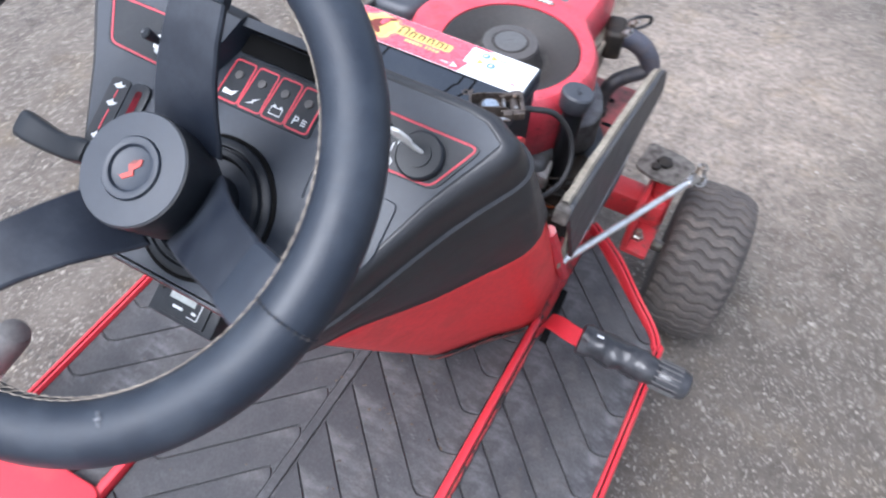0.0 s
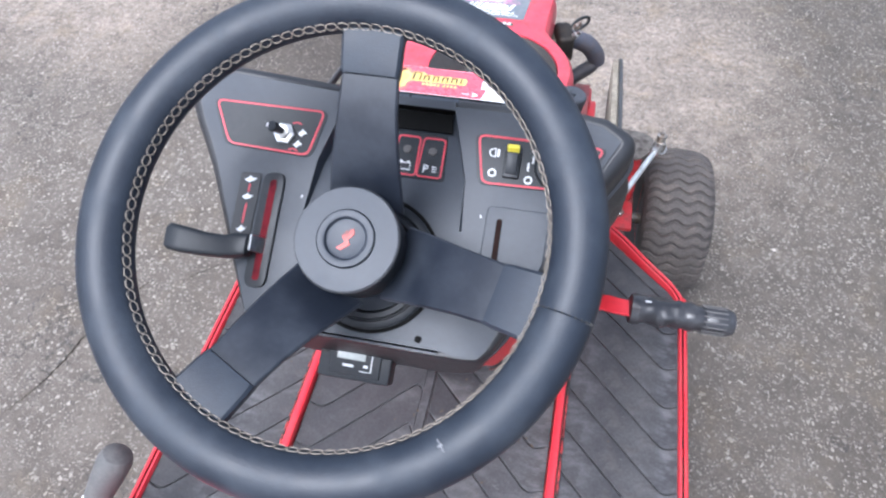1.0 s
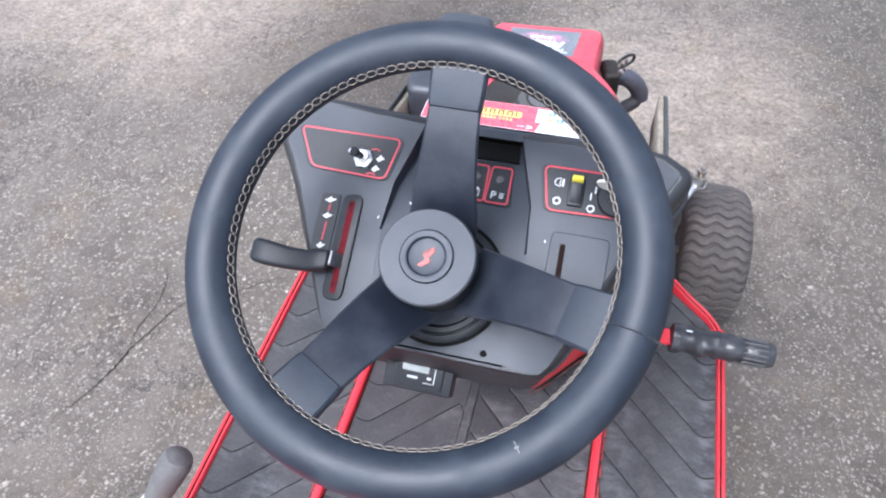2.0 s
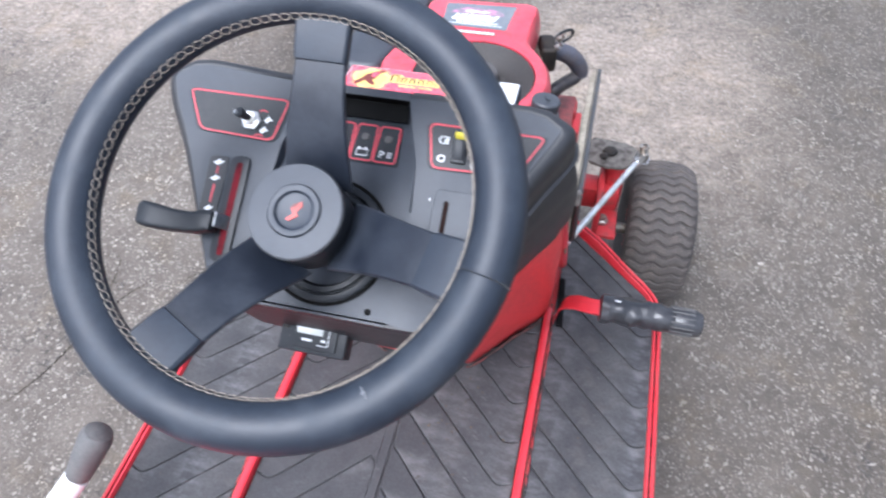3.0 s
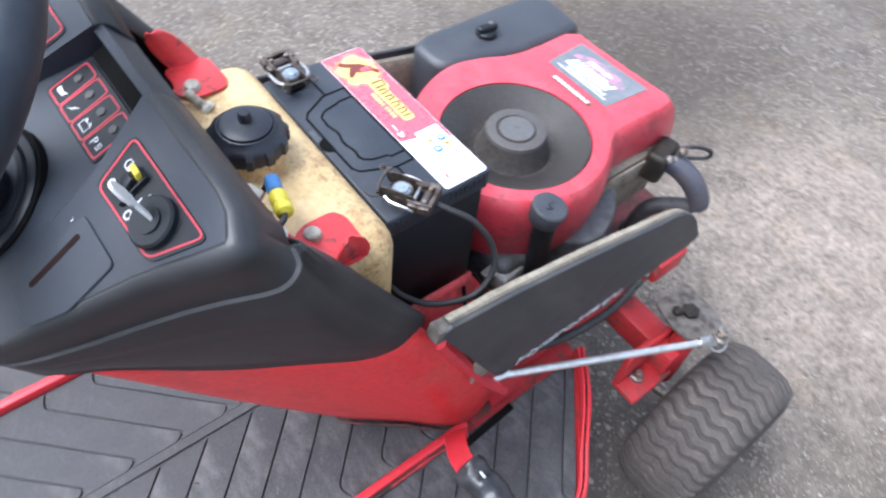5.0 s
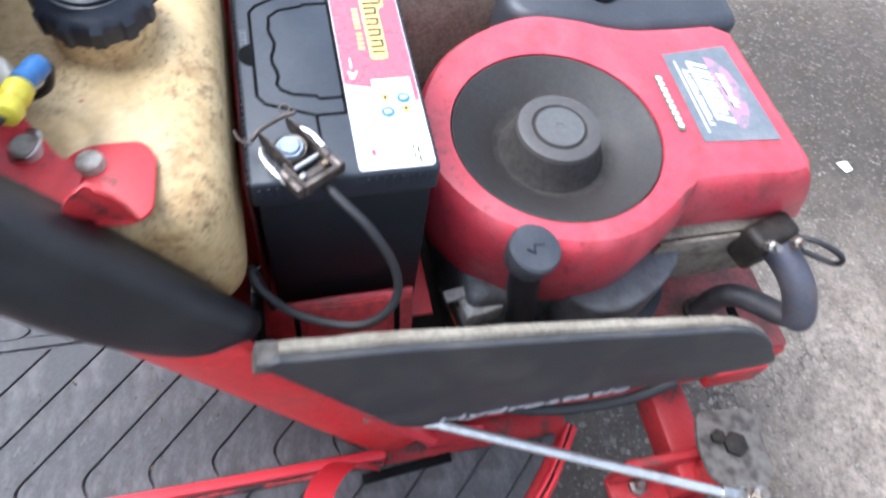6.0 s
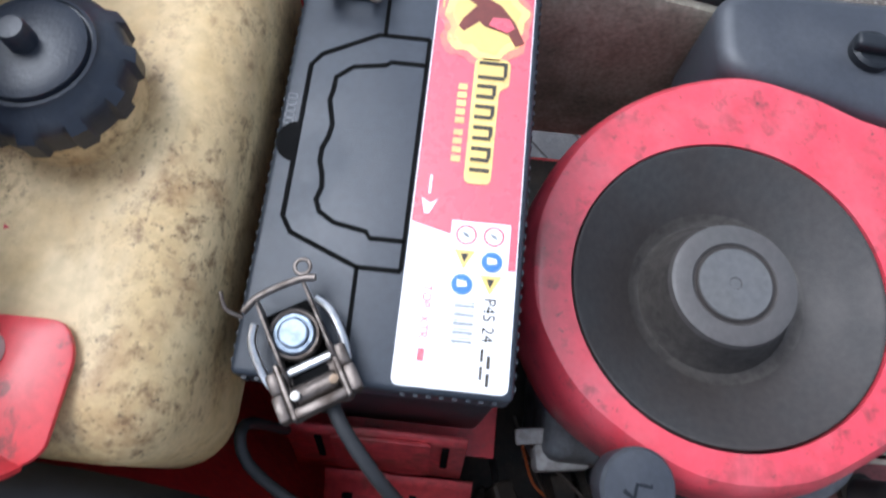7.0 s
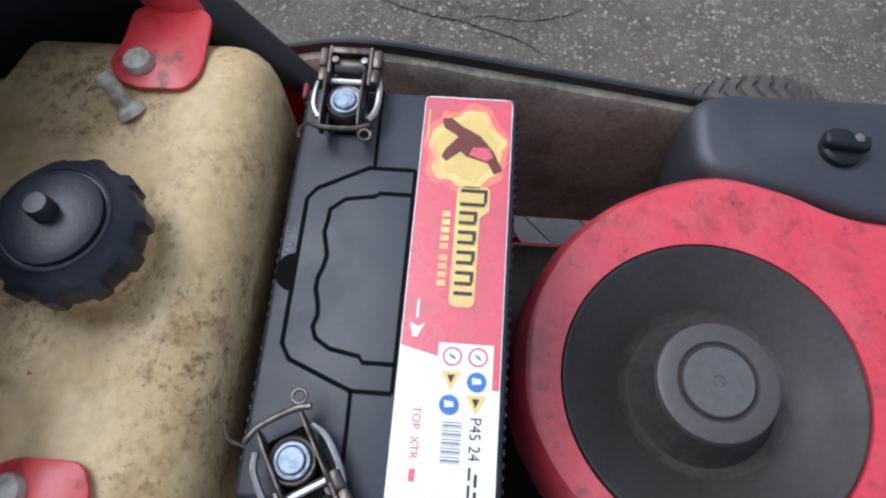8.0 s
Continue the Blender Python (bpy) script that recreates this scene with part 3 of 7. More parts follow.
# ---- the tractor's platform, pedestal and chassis ----
MID = -0.0125                      # the middle of the platform
Z_MAT = 0.345
tractor = thing("lawn_tractor", "red ride-on lawn tractor with its bonnet off, on tarmac", "tractor", (0, 0.4, 0))


def platform():
    X, N = 0.384, 0.205
    out = [(MID - X, -0.42), (MID + X, -0.42), (MID + X, 0.655), (MID + X - 0.012, 0.72), (MID + N, 0.878), (MID - N, 0.878), (MID - X + 0.012, 0.72), (MID - X, 0.655)]
    floor = part("platform_plate", slab(rounded(out, 0.03), 0.012, pose(0, 0, Z_MAT - 0.018), 0.002), RED_WORN, tractor, "worn red sheet-steel foot platform")
    # rolled lips along both sides
    for side in (1, -1):
        b = bmesh.new()
        line = [(MID + side * X, -0.42), (MID + side * X, 0.2), (MID + side * X, 0.655), (MID + side * (X - 0.004), 0.695), (MID + side * (X - 0.022), 0.728),
                (MID + side * (X - 0.06), 0.768), (MID + side * (N + 0.06), 0.832), (MID + side * N, 0.878)]
        row = spline([(x, y, 0) for x, y in line], 6)
        prof = [(-0.0075, -0.03), (-0.008, 0.008), (-0.0062, 0.0125), (-0.0035, 0.0125), (-0.0022, 0.0085), (-0.0012, 0.0085), (0.0, 0.0130), (0.003, 0.0140), (0.0055, 0.0115), (0.0068, 0.007), (0.0068, -0.03)]
        rows = []
        for i, p in enumerate(row):
            d = (row[min(i + 1, len(row) - 1)] - row[max(i - 1, 0)]).normalized()
            s = Vector((d.y, -d.x, 0)) * side
            k = 1 + 0.1 * noise.noise(p * 30)
            rows.append([p + s * u * k + Vector((0, 0, Z_MAT + v)) for u, v in prof])
        lip = part("platform_lip", patch(rows), RED, floor, "chipped bright red rolled edge")
        b = bmesh.new()
        for i in range(len(row) - 1):
            run = [row[i].lerp(row[i + 1], k / 12) for k in range(13)]
            d = (row[i + 1] - row[i]).normalized()
            s = Vector((d.y, -d.x, 0)) * side
            for a, c in zip(run, run[1:]):
                n = noise.noise(a * 22) + 0.6 * noise.noise(a * 75)
                wide = 0.0006 + 0.0016 * max(0, n)
                b = patch([[q + s * (-0.0017 + u * wide) + Vector((0, 0, Z_MAT + 0.0100 + 0.0016 * abs(u))) for u in (-1, 0, 1)] for q in (a, c)], b)
        part("lip_line", b, GREASE, lip, "thin ragged dark line in the groove of the rolled edge")
    # raised rails that part the mats
    for side, x in ((1, 0.186), (-1, -0.208)):
        b = box((0.013, 1.07, 0.024), (x, 0.115, Z_MAT + 0.006), (0, 0, 0), 0.004, 2)
        part("mat_rail", b, RED, floor, "red rail, its paint worn off along one edge")
        part("rail_seam", box((0.003, 1.06, 0.014), (x + side * 0.0072, 0.115, Z_MAT + 0.005), (0, 0, 0), 0.0005, 1), GREASE, floor, "oily dark seam along the rail")
        rows = []
        for y in np.linspace(-0.415, 0.645, 213):
            n, w = noise.noise((x, y * 38, 1)), noise.noise((x, y * 130, 5))
            top, wide = Z_MAT + 0.0115 + 0.0022 * n + 0.0012 * w, 0.0042 + 0.0016 * n + 0.0010 * w
            rows.append([Vector((x + side * (0.0074 + u * wide), y, z)) for u, z in ((0, Z_MAT), (0.1, top - 0.0006), (0.5, top), (0.9, top - 0.0014), (1.0, Z_MAT))])
        part("rail_flange", patch(rows), RED_FLANGE, floor, "bent red flange with its paint chipped to black")
    return floor


platform()


def clipped(poly, region):
    """The part of a plan outline inside a convex region that runs anticlockwise."""
    for p, q in zip(region, region[1:] + region[:1]):
        inside = lambda v: (q[0] - p[0]) * (v[1] - p[1]) - (q[1] - p[1]) * (v[0] - p[0]) >= 0
        out = []
        for a, c in zip(poly, poly[1:] + poly[:1]):
            if inside(a):
                out.append(a)
            if inside(a) != inside(c):
                da = (q[0] - p[0]) * (a[1] - p[1]) - (q[1] - p[1]) * (a[0] - p[0])
                dc = (q[0] - p[0]) * (c[1] - p[1]) - (q[1] - p[1]) * (c[0] - p[0])
                t = da / (da - dc)
                out.append((a[0] + (c[0] - a[0]) * t, a[1] + (c[1] - a[1]) * t))
        poly = out
        if len(poly) < 3:
            return []
    return poly


def rubber_mat(clip, halves, step=0.068):
    """A moulded mat. Each half is (x at the root, x at the outer edge, a groove's y at the root, width of the plain strip beside the root):
    long tongues slant back towards the outer edge, parted by thin grooves that turn level as they end."""
    rug = tagged(part("rubber_mat", slab(rounded(clip, 0.01), 0.006, pose(0, 0, Z_MAT - 0.005)), RUBBER), "black ribbed rubber foot mat, scuffed and dusty", "floor mat", "rubber mats on the platform")
    region = rounded([(x, y) for x, y in clip], 0.009)

    def rib(poly, y):
        b = slab(poly, 0.0038, None, 0.0008, 1)
        bmesh.ops.recalc_face_normals(b, faces=b.faces[:])
        smooth_mesh(b)
        me = bpy.data.meshes.new("mat_rib")
        b.to_mesh(me)
        b.free()
        me.materials.append(RUBBER)
        add_rib(me, y)
        return me

    def add_rib(me, y):
        ob = new("mat_rib", me)
        ob.location = (0, y, Z_MAT + 0.0008)
        ob.parent = rug

    for root, edge, phase, lead in halves:
        s, reach = (1 if edge > root else -1), abs(edge - root)
        line, y, slope = [], 0.0, -1.0
        steps = sorted({*np.round(np.linspace(lead, lead + 0.018, 7), 5), *np.round(np.linspace(lead + 0.018, reach - 0.034, 4), 5), *np.round(np.linspace(reach - 0.034, reach - 0.0005, 9), 5)})
        for k, a in enumerate(steps):
            f = min(1, max(0, (a - reach + 0.034) / 0.024))
            slope = -1.0 + 1.35 * f * f * (3 - 2 * f)
            y = line[-1][1] + slope * (a - steps[k - 1]) if line else -a
            hook = 0.024 * max(0, 1 - (a - lead) / 0.013) ** 2 if lead else 0.0
            gap = 0.0032 * min(1, max(0.04, (reach - a - 0.003) / 0.005))
            if lead:
                gap *= min(1, max(0.08, (a - lead) / 0.003))
            line.append((a, y, hook, gap))
        low = [(root + s * a, y - h + g / 2) for a, y, h, g in line]
        high = [(root + s * a, y - h + step - g / 2) for a, y, h, g in line]
        outline = low + high[::-1]
        whole = None
        for k in range(-16, 12):
            y0 = phase + k * step
            placed = [(x, y + y0) for x, y in outline]
            cut = clipped(placed, region)
            if len(cut) < 3 or abs(sum(p[0] * q[1] - q[0] * p[1] for p, q in zip(cut, cut[1:] + cut[:1]))) < 4e-5:
                continue
            if cut == placed:
                whole = rib(outline, y0) if whole is None else (add_rib(whole, y0), whole)[1]
            else:
                rib([(x, y - y0) for x, y in cut], y0)
        if lead:
            ys = [p[1] for p in clip]
            x0, x1 = sorted((root, root + s * (lead - 0.0002)))
            rib([(x0, min(ys) + 0.002), (x1, min(ys) + 0.002), (x1, max(ys) - 0.002), (x0, max(ys) - 0.002)], 0.0)
    return rug


rubber_mat([(0.196, -0.40), (0.366, -0.40), (0.366, 0.69), (0.349, 0.715), (0.196, 0.860)], [(0.196, 0.366, 0.5685, 0.0)])
rubber_mat([(-0.390, -0.40), (-0.218, -0.40), (-0.218, 0.842), (-0.37, 0.715), (-0.390, 0.69)], [(-0.218, -0.390, 0.504, 0.0)])
rubber_mat([(-0.2, -0.40), (0.178, -0.40), (0.178, 0.66), (-0.2, 0.66)], [(-0.010, 0.178, 0.416, 0.0), (-0.014, -0.2, 0.416, 0.014)])

# ---- dash cowl (black) and pedestal (red) ----
dash = thing("dashboard", "black plastic tractor dashboard with red-outlined control panels", "dashboard", (0, 0.3, 0.36))
TH = math.atan(0.62)
FACE = pose(0, 0.353, 0.940, math.degrees(TH), 0, 0)      # the sloping face: x to the right, y up the slope, z out of it


def on_face(x, v, h=0.0):
    return FACE @ Vector((x, v, h))


F_EDGE = [(0.0, -0.153), (0.080, -0.153), (0.100, -0.147), (0.117, -0.118), (0.160, -0.026), (0.189, 0.024), (0.194, 0.039), (0.190, 0.049), (0.180, 0.0545)]
L_EDGE = [(0.0, 0.247, 0.795), (0.076, 0.248, 0.795), (0.096, 0.262, 0.797), (0.110, 0.30, 0.785), (0.140, 0.37, 0.755), (0.167, 0.43, 0.742), (0.186, 0.475, 0.731), (0.192, 0.51, 0.726), (0.188, 0.537, 0.729)]
FRONT = [(0.186, 0.4215, 0.934), (0.189, 0.450, 0.866), (0.190, 0.500, 0.778), (0.188, 0.537, 0.729)]      # where the flank starts to roll over
NOSE = [(0.186, 0.443, 0.928), (0.189, 0.473, 0.882), (0.189, 0.528, 0.790), (0.186, 0.556, 0.730)]       # the corner that the roll-over rounds
INNER = [(0.150, 0.432, 0.903), (0.152, 0.461, 0.866), (0.153, 0.500, 0.797), (0.164, 0.551, 0.722)]      # the edge that meets the tank
B_EDGE = [(0.0, 0.51, 0.352), (0.06, 0.512, 0.352), (0.078, 0.517, 0.352), (0.112, 0.558, 0.352), (0.140, 0.592, 0.352), (0.165, 0.618, 0.352), (0.183, 0.648, 0.352), (0.188, 0.675, 0.39), (0.190, 0.692, 0.43)]


ROLL = [0.003, 0.003, 0.004, 0.007, 0.012, 0.014, 0.014, 0.014, 0.012]      # how far the face's edge rolls over


def finer(pts, n=3):
    return [tuple(p) for p in spline(pts, n)]


F_EDGE, L_EDGE, B_EDGE = finer(F_EDGE), finer(L_EDGE), finer(B_EDGE)
EDGE_U = [i / 3 for i in range(len(F_EDGE))]
ROLL = [float(np.interp(u, range(9), ROLL)) for u in EDGE_U]


def outward():
    """The outward direction along the edge of the face, in its own plane."""
    res = []
    for i in range(len(F_EDGE)):
        p, q = Vector(F_EDGE[max(i - 1, 0)]), Vector(F_EDGE[min(i + 1, len(F_EDGE) - 1)])
        d = (q - p).normalized()
        res.append(Vector((d.y, -d.x)))
    for i in range(4):
        res[i] = Vector((0, -1))
    return res


OUTWARD = outward()
# the same edge carried on round the corner and along the top
TOP_EDGE = [(0.180, 0.0545), (0.169, 0.0605), (0.150, 0.0625), (0.046, 0.0625)]
TOP_OUT = [OUTWARD[-1], Vector((0.3, 0.954)), Vector((0, 1)), Vector((0, 1))]
TOP_ROLL = [ROLL[-1], 0.0115, 0.010, 0.010]


def at(curve, s):
    k = s * (len(curve) - 1)
    q = min(int(k), len(curve) - 2)
    return curve[q].lerp(curve[q + 1], k - q)


def lift_left(b):
    """The moulding stands a little higher on its left shoulder."""
    back = FACE.inverted()
    for v in b.verts:
        q = back @ v.co
        if q.x < -0.04 and q.y > 0.02 and q.z > -0.075:
            k = min(1, (q.y - 0.02) / 0.025) * min(1, (-0.04 - q.x) / 0.06) * min(1, (q.z + 0.075) / 0.03)
            v.co = FACE @ (q + Vector((0, 0.0075 * k, 0)))


def cowl():
    """A deep rim round the face, a raised bead, and a flank that rolls over towards the tank in front."""
    out_n = FACE.to_3x3() @ Vector((0, 0, 1))
    top = [on_face(x, v) for x, v in F_EDGE]
    low = [Vector(p) for p in L_EDGE]
    nose, inner = spline(NOSE, 5), spline(INNER, 5)
    side = [FACE.to_3x3() @ Vector((*d, 0)) for d in OUTWARD]
    deep = [float(np.interp(u, range(9), [0.012, 0.012, 0.018, 0.030, 0.046, 0.057, 0.058, 0.058, 0.050])) for u in EDGE_U]
    roll = ROLL
    steps = [(0.0030, -1.0), (0.0026, -0.78), (0.0005, -0.45), (-0.0045, -0.16), (-0.0110, -0.02), (-0.016, 0.0)]
    rows = []
    for h, o in steps:
        rows.append([p + out_n * (h if h > 0 else h * min(1, roll[i] / 0.010)) + side[i] * o * roll[i] for i, p in enumerate(top)])
    for k, o in ((0.5, 0.0004), (0.84, 0.0002), (0.90, 0.0012), (0.925, 0.0040), (0.955, 0.0044), (0.975, 0.0018), (1.0, -0.001)):
        rows.append([p - out_n * max(k * deep[i], 0.0165 * min(1, roll[i] / 0.010)) + side[i] * o * min(1, max(0, (roll[i] - 0.003) / 0.005)) for i, p in enumerate(top)])
    rim = rows[-1]
    rows = rows[:-1]
    front = spline([tuple(rim[-1])] + FRONT[1:], 5)
    wrap = []
    n = 16
    for j in range(n + 1):
        s = j / n
        row = []
        dev = at(front, s) - rim[-1].lerp(low[-1], s)
        for i, u in enumerate(EDGE_U):
            p = rim[i].lerp(low[i], s)
            p += dev * max(0, (u - 4) / 4)
            p.x += 0.010 * math.sin(math.pi * s) * float(np.interp(u, [1.5, 4, 6, 7, 8], [0, 1, 1, 0.3, 0]))
            if s > 0.28 and u <= 6.4:
                p.x -= 0.0030 * float(np.interp(u, [1.5, 3, 6, 6.4], [0, 1, 1, 0])) * (1 if s < 0.97 else 0)
            row.append(p)
        o, c, e = row[-1], at(nose, s), at(inner, s)
        for t in (0.2, 0.4, 0.6, 0.8, 1.0):
            row.append(o * (1 - t) ** 2 + c * 2 * t * (1 - t) + e * t * t)
        wrap.append(row)
    n_edge = len(EDGE_U)
    b = patch([r[:n_edge] for r in wrap])
    b = patch([r[n_edge - 1:] for r in wrap], b)
    b = patch(rows + [wrap[0][:n_edge]], b)
    t_in = [on_face(x, v) for x, v in TOP_EDGE]
    t_out = [FACE.to_3x3() @ Vector((*d, 0)) for d in TOP_OUT]
    rows = [[p + out_n * h + d * o * r for p, d, r in zip(t_in, t_out, TOP_ROLL)] for h, o in steps]
    rows.append([p - out_n * k for p, k in zip(t_in, (0.050, 0.042, 0.032, 0.030))])
    b = patch(rows, b)
    mirror_x(b)
    bmesh.ops.remove_doubles(b, verts=b.verts, dist=1e-5)
    lift_left(b)
    ob = part("cowl_side", b, COWL, dash, angle=38)
    so = ob.modifiers.new("thick", "SOLIDIFY")
    so.thickness, so.offset = 0.004, -1
    return ob


cowl()


def dash_face():
    """The face as one plate with a sunk trough for the warning lamps, slots for the levers and a hole for the column."""
    edge = [tuple(Vector(p) - d * r) for p, d, r in zip(F_EDGE, OUTWARD, ROLL)]
    b = bmesh.new()
    h = 0.003

    def poly(pts, z=h):
        return b.faces.new([b.verts.new(on_face(x, v, z)) for x, v in pts])
    # right and left wings, and the lower bib
    r = [(0.044, 0.0525), (0.150, 0.0525), (0.1655, 0.0495)] + [p for p in edge[::-1] if p[1] < 0.052 and p[0] > 0.063] + [(0.062, -0.147), (0.066, -0.05), (0.062, -0.006)]
    l = [(-x - 0.002, v) for x, v in r]
    poly(r), poly(l)
    poly([(0.062, -0.147), (0.062, -0.1500), (-0.064, -0.1500), (-0.064, -0.147)])
    # trough walls and floor
    t_out = [(0.044, 0.0525), (0.062, -0.006), (0.066, -0.05), (0.062, -0.147)]
    for sx in (1, -1):
        o = [(sx * x - (0.002 if sx < 0 else 0), v) for x, v in t_out]
        i = [(x - sx * 0.002, v) for x, v in o]
        depth = (-0.020, -0.010, 0.0022, 0.003)
        for k in range(3):
            b.faces.new([b.verts.new(on_face(*o[k], h)), b.verts.new(on_face(*o[k + 1], h)), b.verts.new(on_face(*i[k + 1], depth[k + 1])), b.verts.new(on_face(*i[k], depth[k]))])
    fl = [((0.042, 0.0525), (-0.046, 0.0525), -0.020), ((0.060, -0.006), (-0.064, -0.006), -0.010), ((0.064, -0.05), (-0.068, -0.05), 0.0022), ((0.060, -0.147), (-0.064, -0.147), 0.003)]
    for (a, c, z), (d, e, z2) in zip(fl, fl[1:]):
        b.faces.new([b.verts.new(on_face(*a, z)), b.verts.new(on_face(*c, z)), b.verts.new(on_face(*e, z2)), b.verts.new(on_face(*d, z2))])
    bmesh.ops.remove_doubles(b, verts=b.verts, dist=1e-5)
    lift_left(b)
    face = part("dash_face", b, DASH, dash)
    # top lip, folding down towards the tank
    b = patch([[on_face(x, 0.0505, -0.001) for x in (-0.046, 0.044)], [on_face(x, 0.058, -0.001) for x in (-0.046, 0.044)], [on_face(x, 0.062, -0.03) for x in (-0.046, 0.044)]])
    part("dash_lip", b, DASH, face)
    # back wall in the same near-black, so the recess looks unlit
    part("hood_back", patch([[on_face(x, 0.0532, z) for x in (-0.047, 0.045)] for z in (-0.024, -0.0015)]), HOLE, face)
    # slot under the lip: a near-black slab paints its shade
    part("lamp_recess_shade", slab([(-0.046, 0.034), (0.043, 0.034), (0.041, 0.050), (-0.044, 0.050)], 0.004, FACE @ pose(0, 0, -0.0165)), HOLE, face, "near-black slab painting the shaded recess above the warning lamps")
    return face


dash_face = dash_face()


def pedestal():
    low = [Vector(p) - Vector((0.003 if p[0] else 0, -0.003, -0.012 + 0.013 * max(0, u - 7))) for p, u in zip(L_EDGE, EDGE_U)]
    foot = [Vector(p) for p in B_EDGE]
    rows = []
    for j in range(9):
        s = j / 8
        row = [a.lerp(c, s) for a, c in zip(low, foot)]
        for i, p in enumerate(row):
            if 1 < EDGE_U[i] < 8:
                p.x += 0.004 * math.sin(math.pi * s)
        rows.append(row)
    b = mirror_x(patch(rows))
    ob = part("pedestal", b, RED_GRIMY, tractor, "red painted steel pedestal, scuffed at the foot")
    so = ob.modifiers.new("thick", "SOLIDIFY")
    so.thickness, so.offset = 0.003, -1
    # its foot is torn and rusted where it meets the mats
    for side in (1, -1):
        keep = [k for k, (x, y, z) in enumerate(B_EDGE) if 0.06 < x < 0.186 and z < 0.38]
        row = spline([(side * B_EDGE[k][0], *B_EDGE[k][1:]) for k in keep], 6)
        head = spline([(side * low[k].x, low[k].y, low[k].z) for k in keep], 6)
        rows = []
        for k, (p, q) in enumerate(zip(row, head)):
            d = (row[min(k + 1, len(row) - 1)] - row[max(k - 1, 0)]).normalized()
            up = (q - p).normalized()
            o = up.cross(d).normalized() * side
            o = o if o.y < 0 else -o
            n = 0.004 + 0.004 * noise.noise(p * 110) + 0.003 * noise.noise(p * 300)
            n += 0.014 * max(0, 1 - abs(abs(p.x) - 0.132) / 0.028) * (1 + 0.6 * noise.noise(p * 80))
            n = max(0.002, n)
            rows.append([p + up * n + o * 0.0040, p + up * (n * 0.5) + o * 0.0056, p + o * 0.0036, p + o * (0.0040 + 0.3 * n) + Vector((0, 0, -0.0025))])
        part("pedestal_torn_edge", patch(rows), TORN, ob, "torn rusty lower edge").modifiers.new("thick", "SOLIDIFY").thickness = 0.0012
    # folded edge strips running down to the platform on both sides
    for s in (1, -1):
        b = tube([(s * 0.187, 0.568, 0.672), (s * 0.190, 0.59, 0.628), (s * 0.194, 0.64, 0.525)] + ([(0.196, 0.695, 0.43)] if s > 0 else [(-0.196, 0.655, 0.49)]), 0.008, 8, 4)
        part("pillar_edge", b, RED, tractor, "red folded front edge of the pedestal")
        b = slab([(0.560, 0.66), (0.60, 0.64), (0.70, 0.47), (0.72, 0.42), (0.76, 0.40), (0.76, 0.35), (0.70, 0.35), (0.68, 0.41), (0.645, 0.50), (0.585, 0.60)], 0.004, Matrix(((0, 0, 1, 0.183 if s > 0 else -0.200), (1, 0, 0, 0), (0, 1, 0, 0), (0, 0, 0, 1))), 0.001)
        part("pillar_web", b, RED if s > 0 else RED_WORN, tractor)
    return ob


pedestal = pedestal()


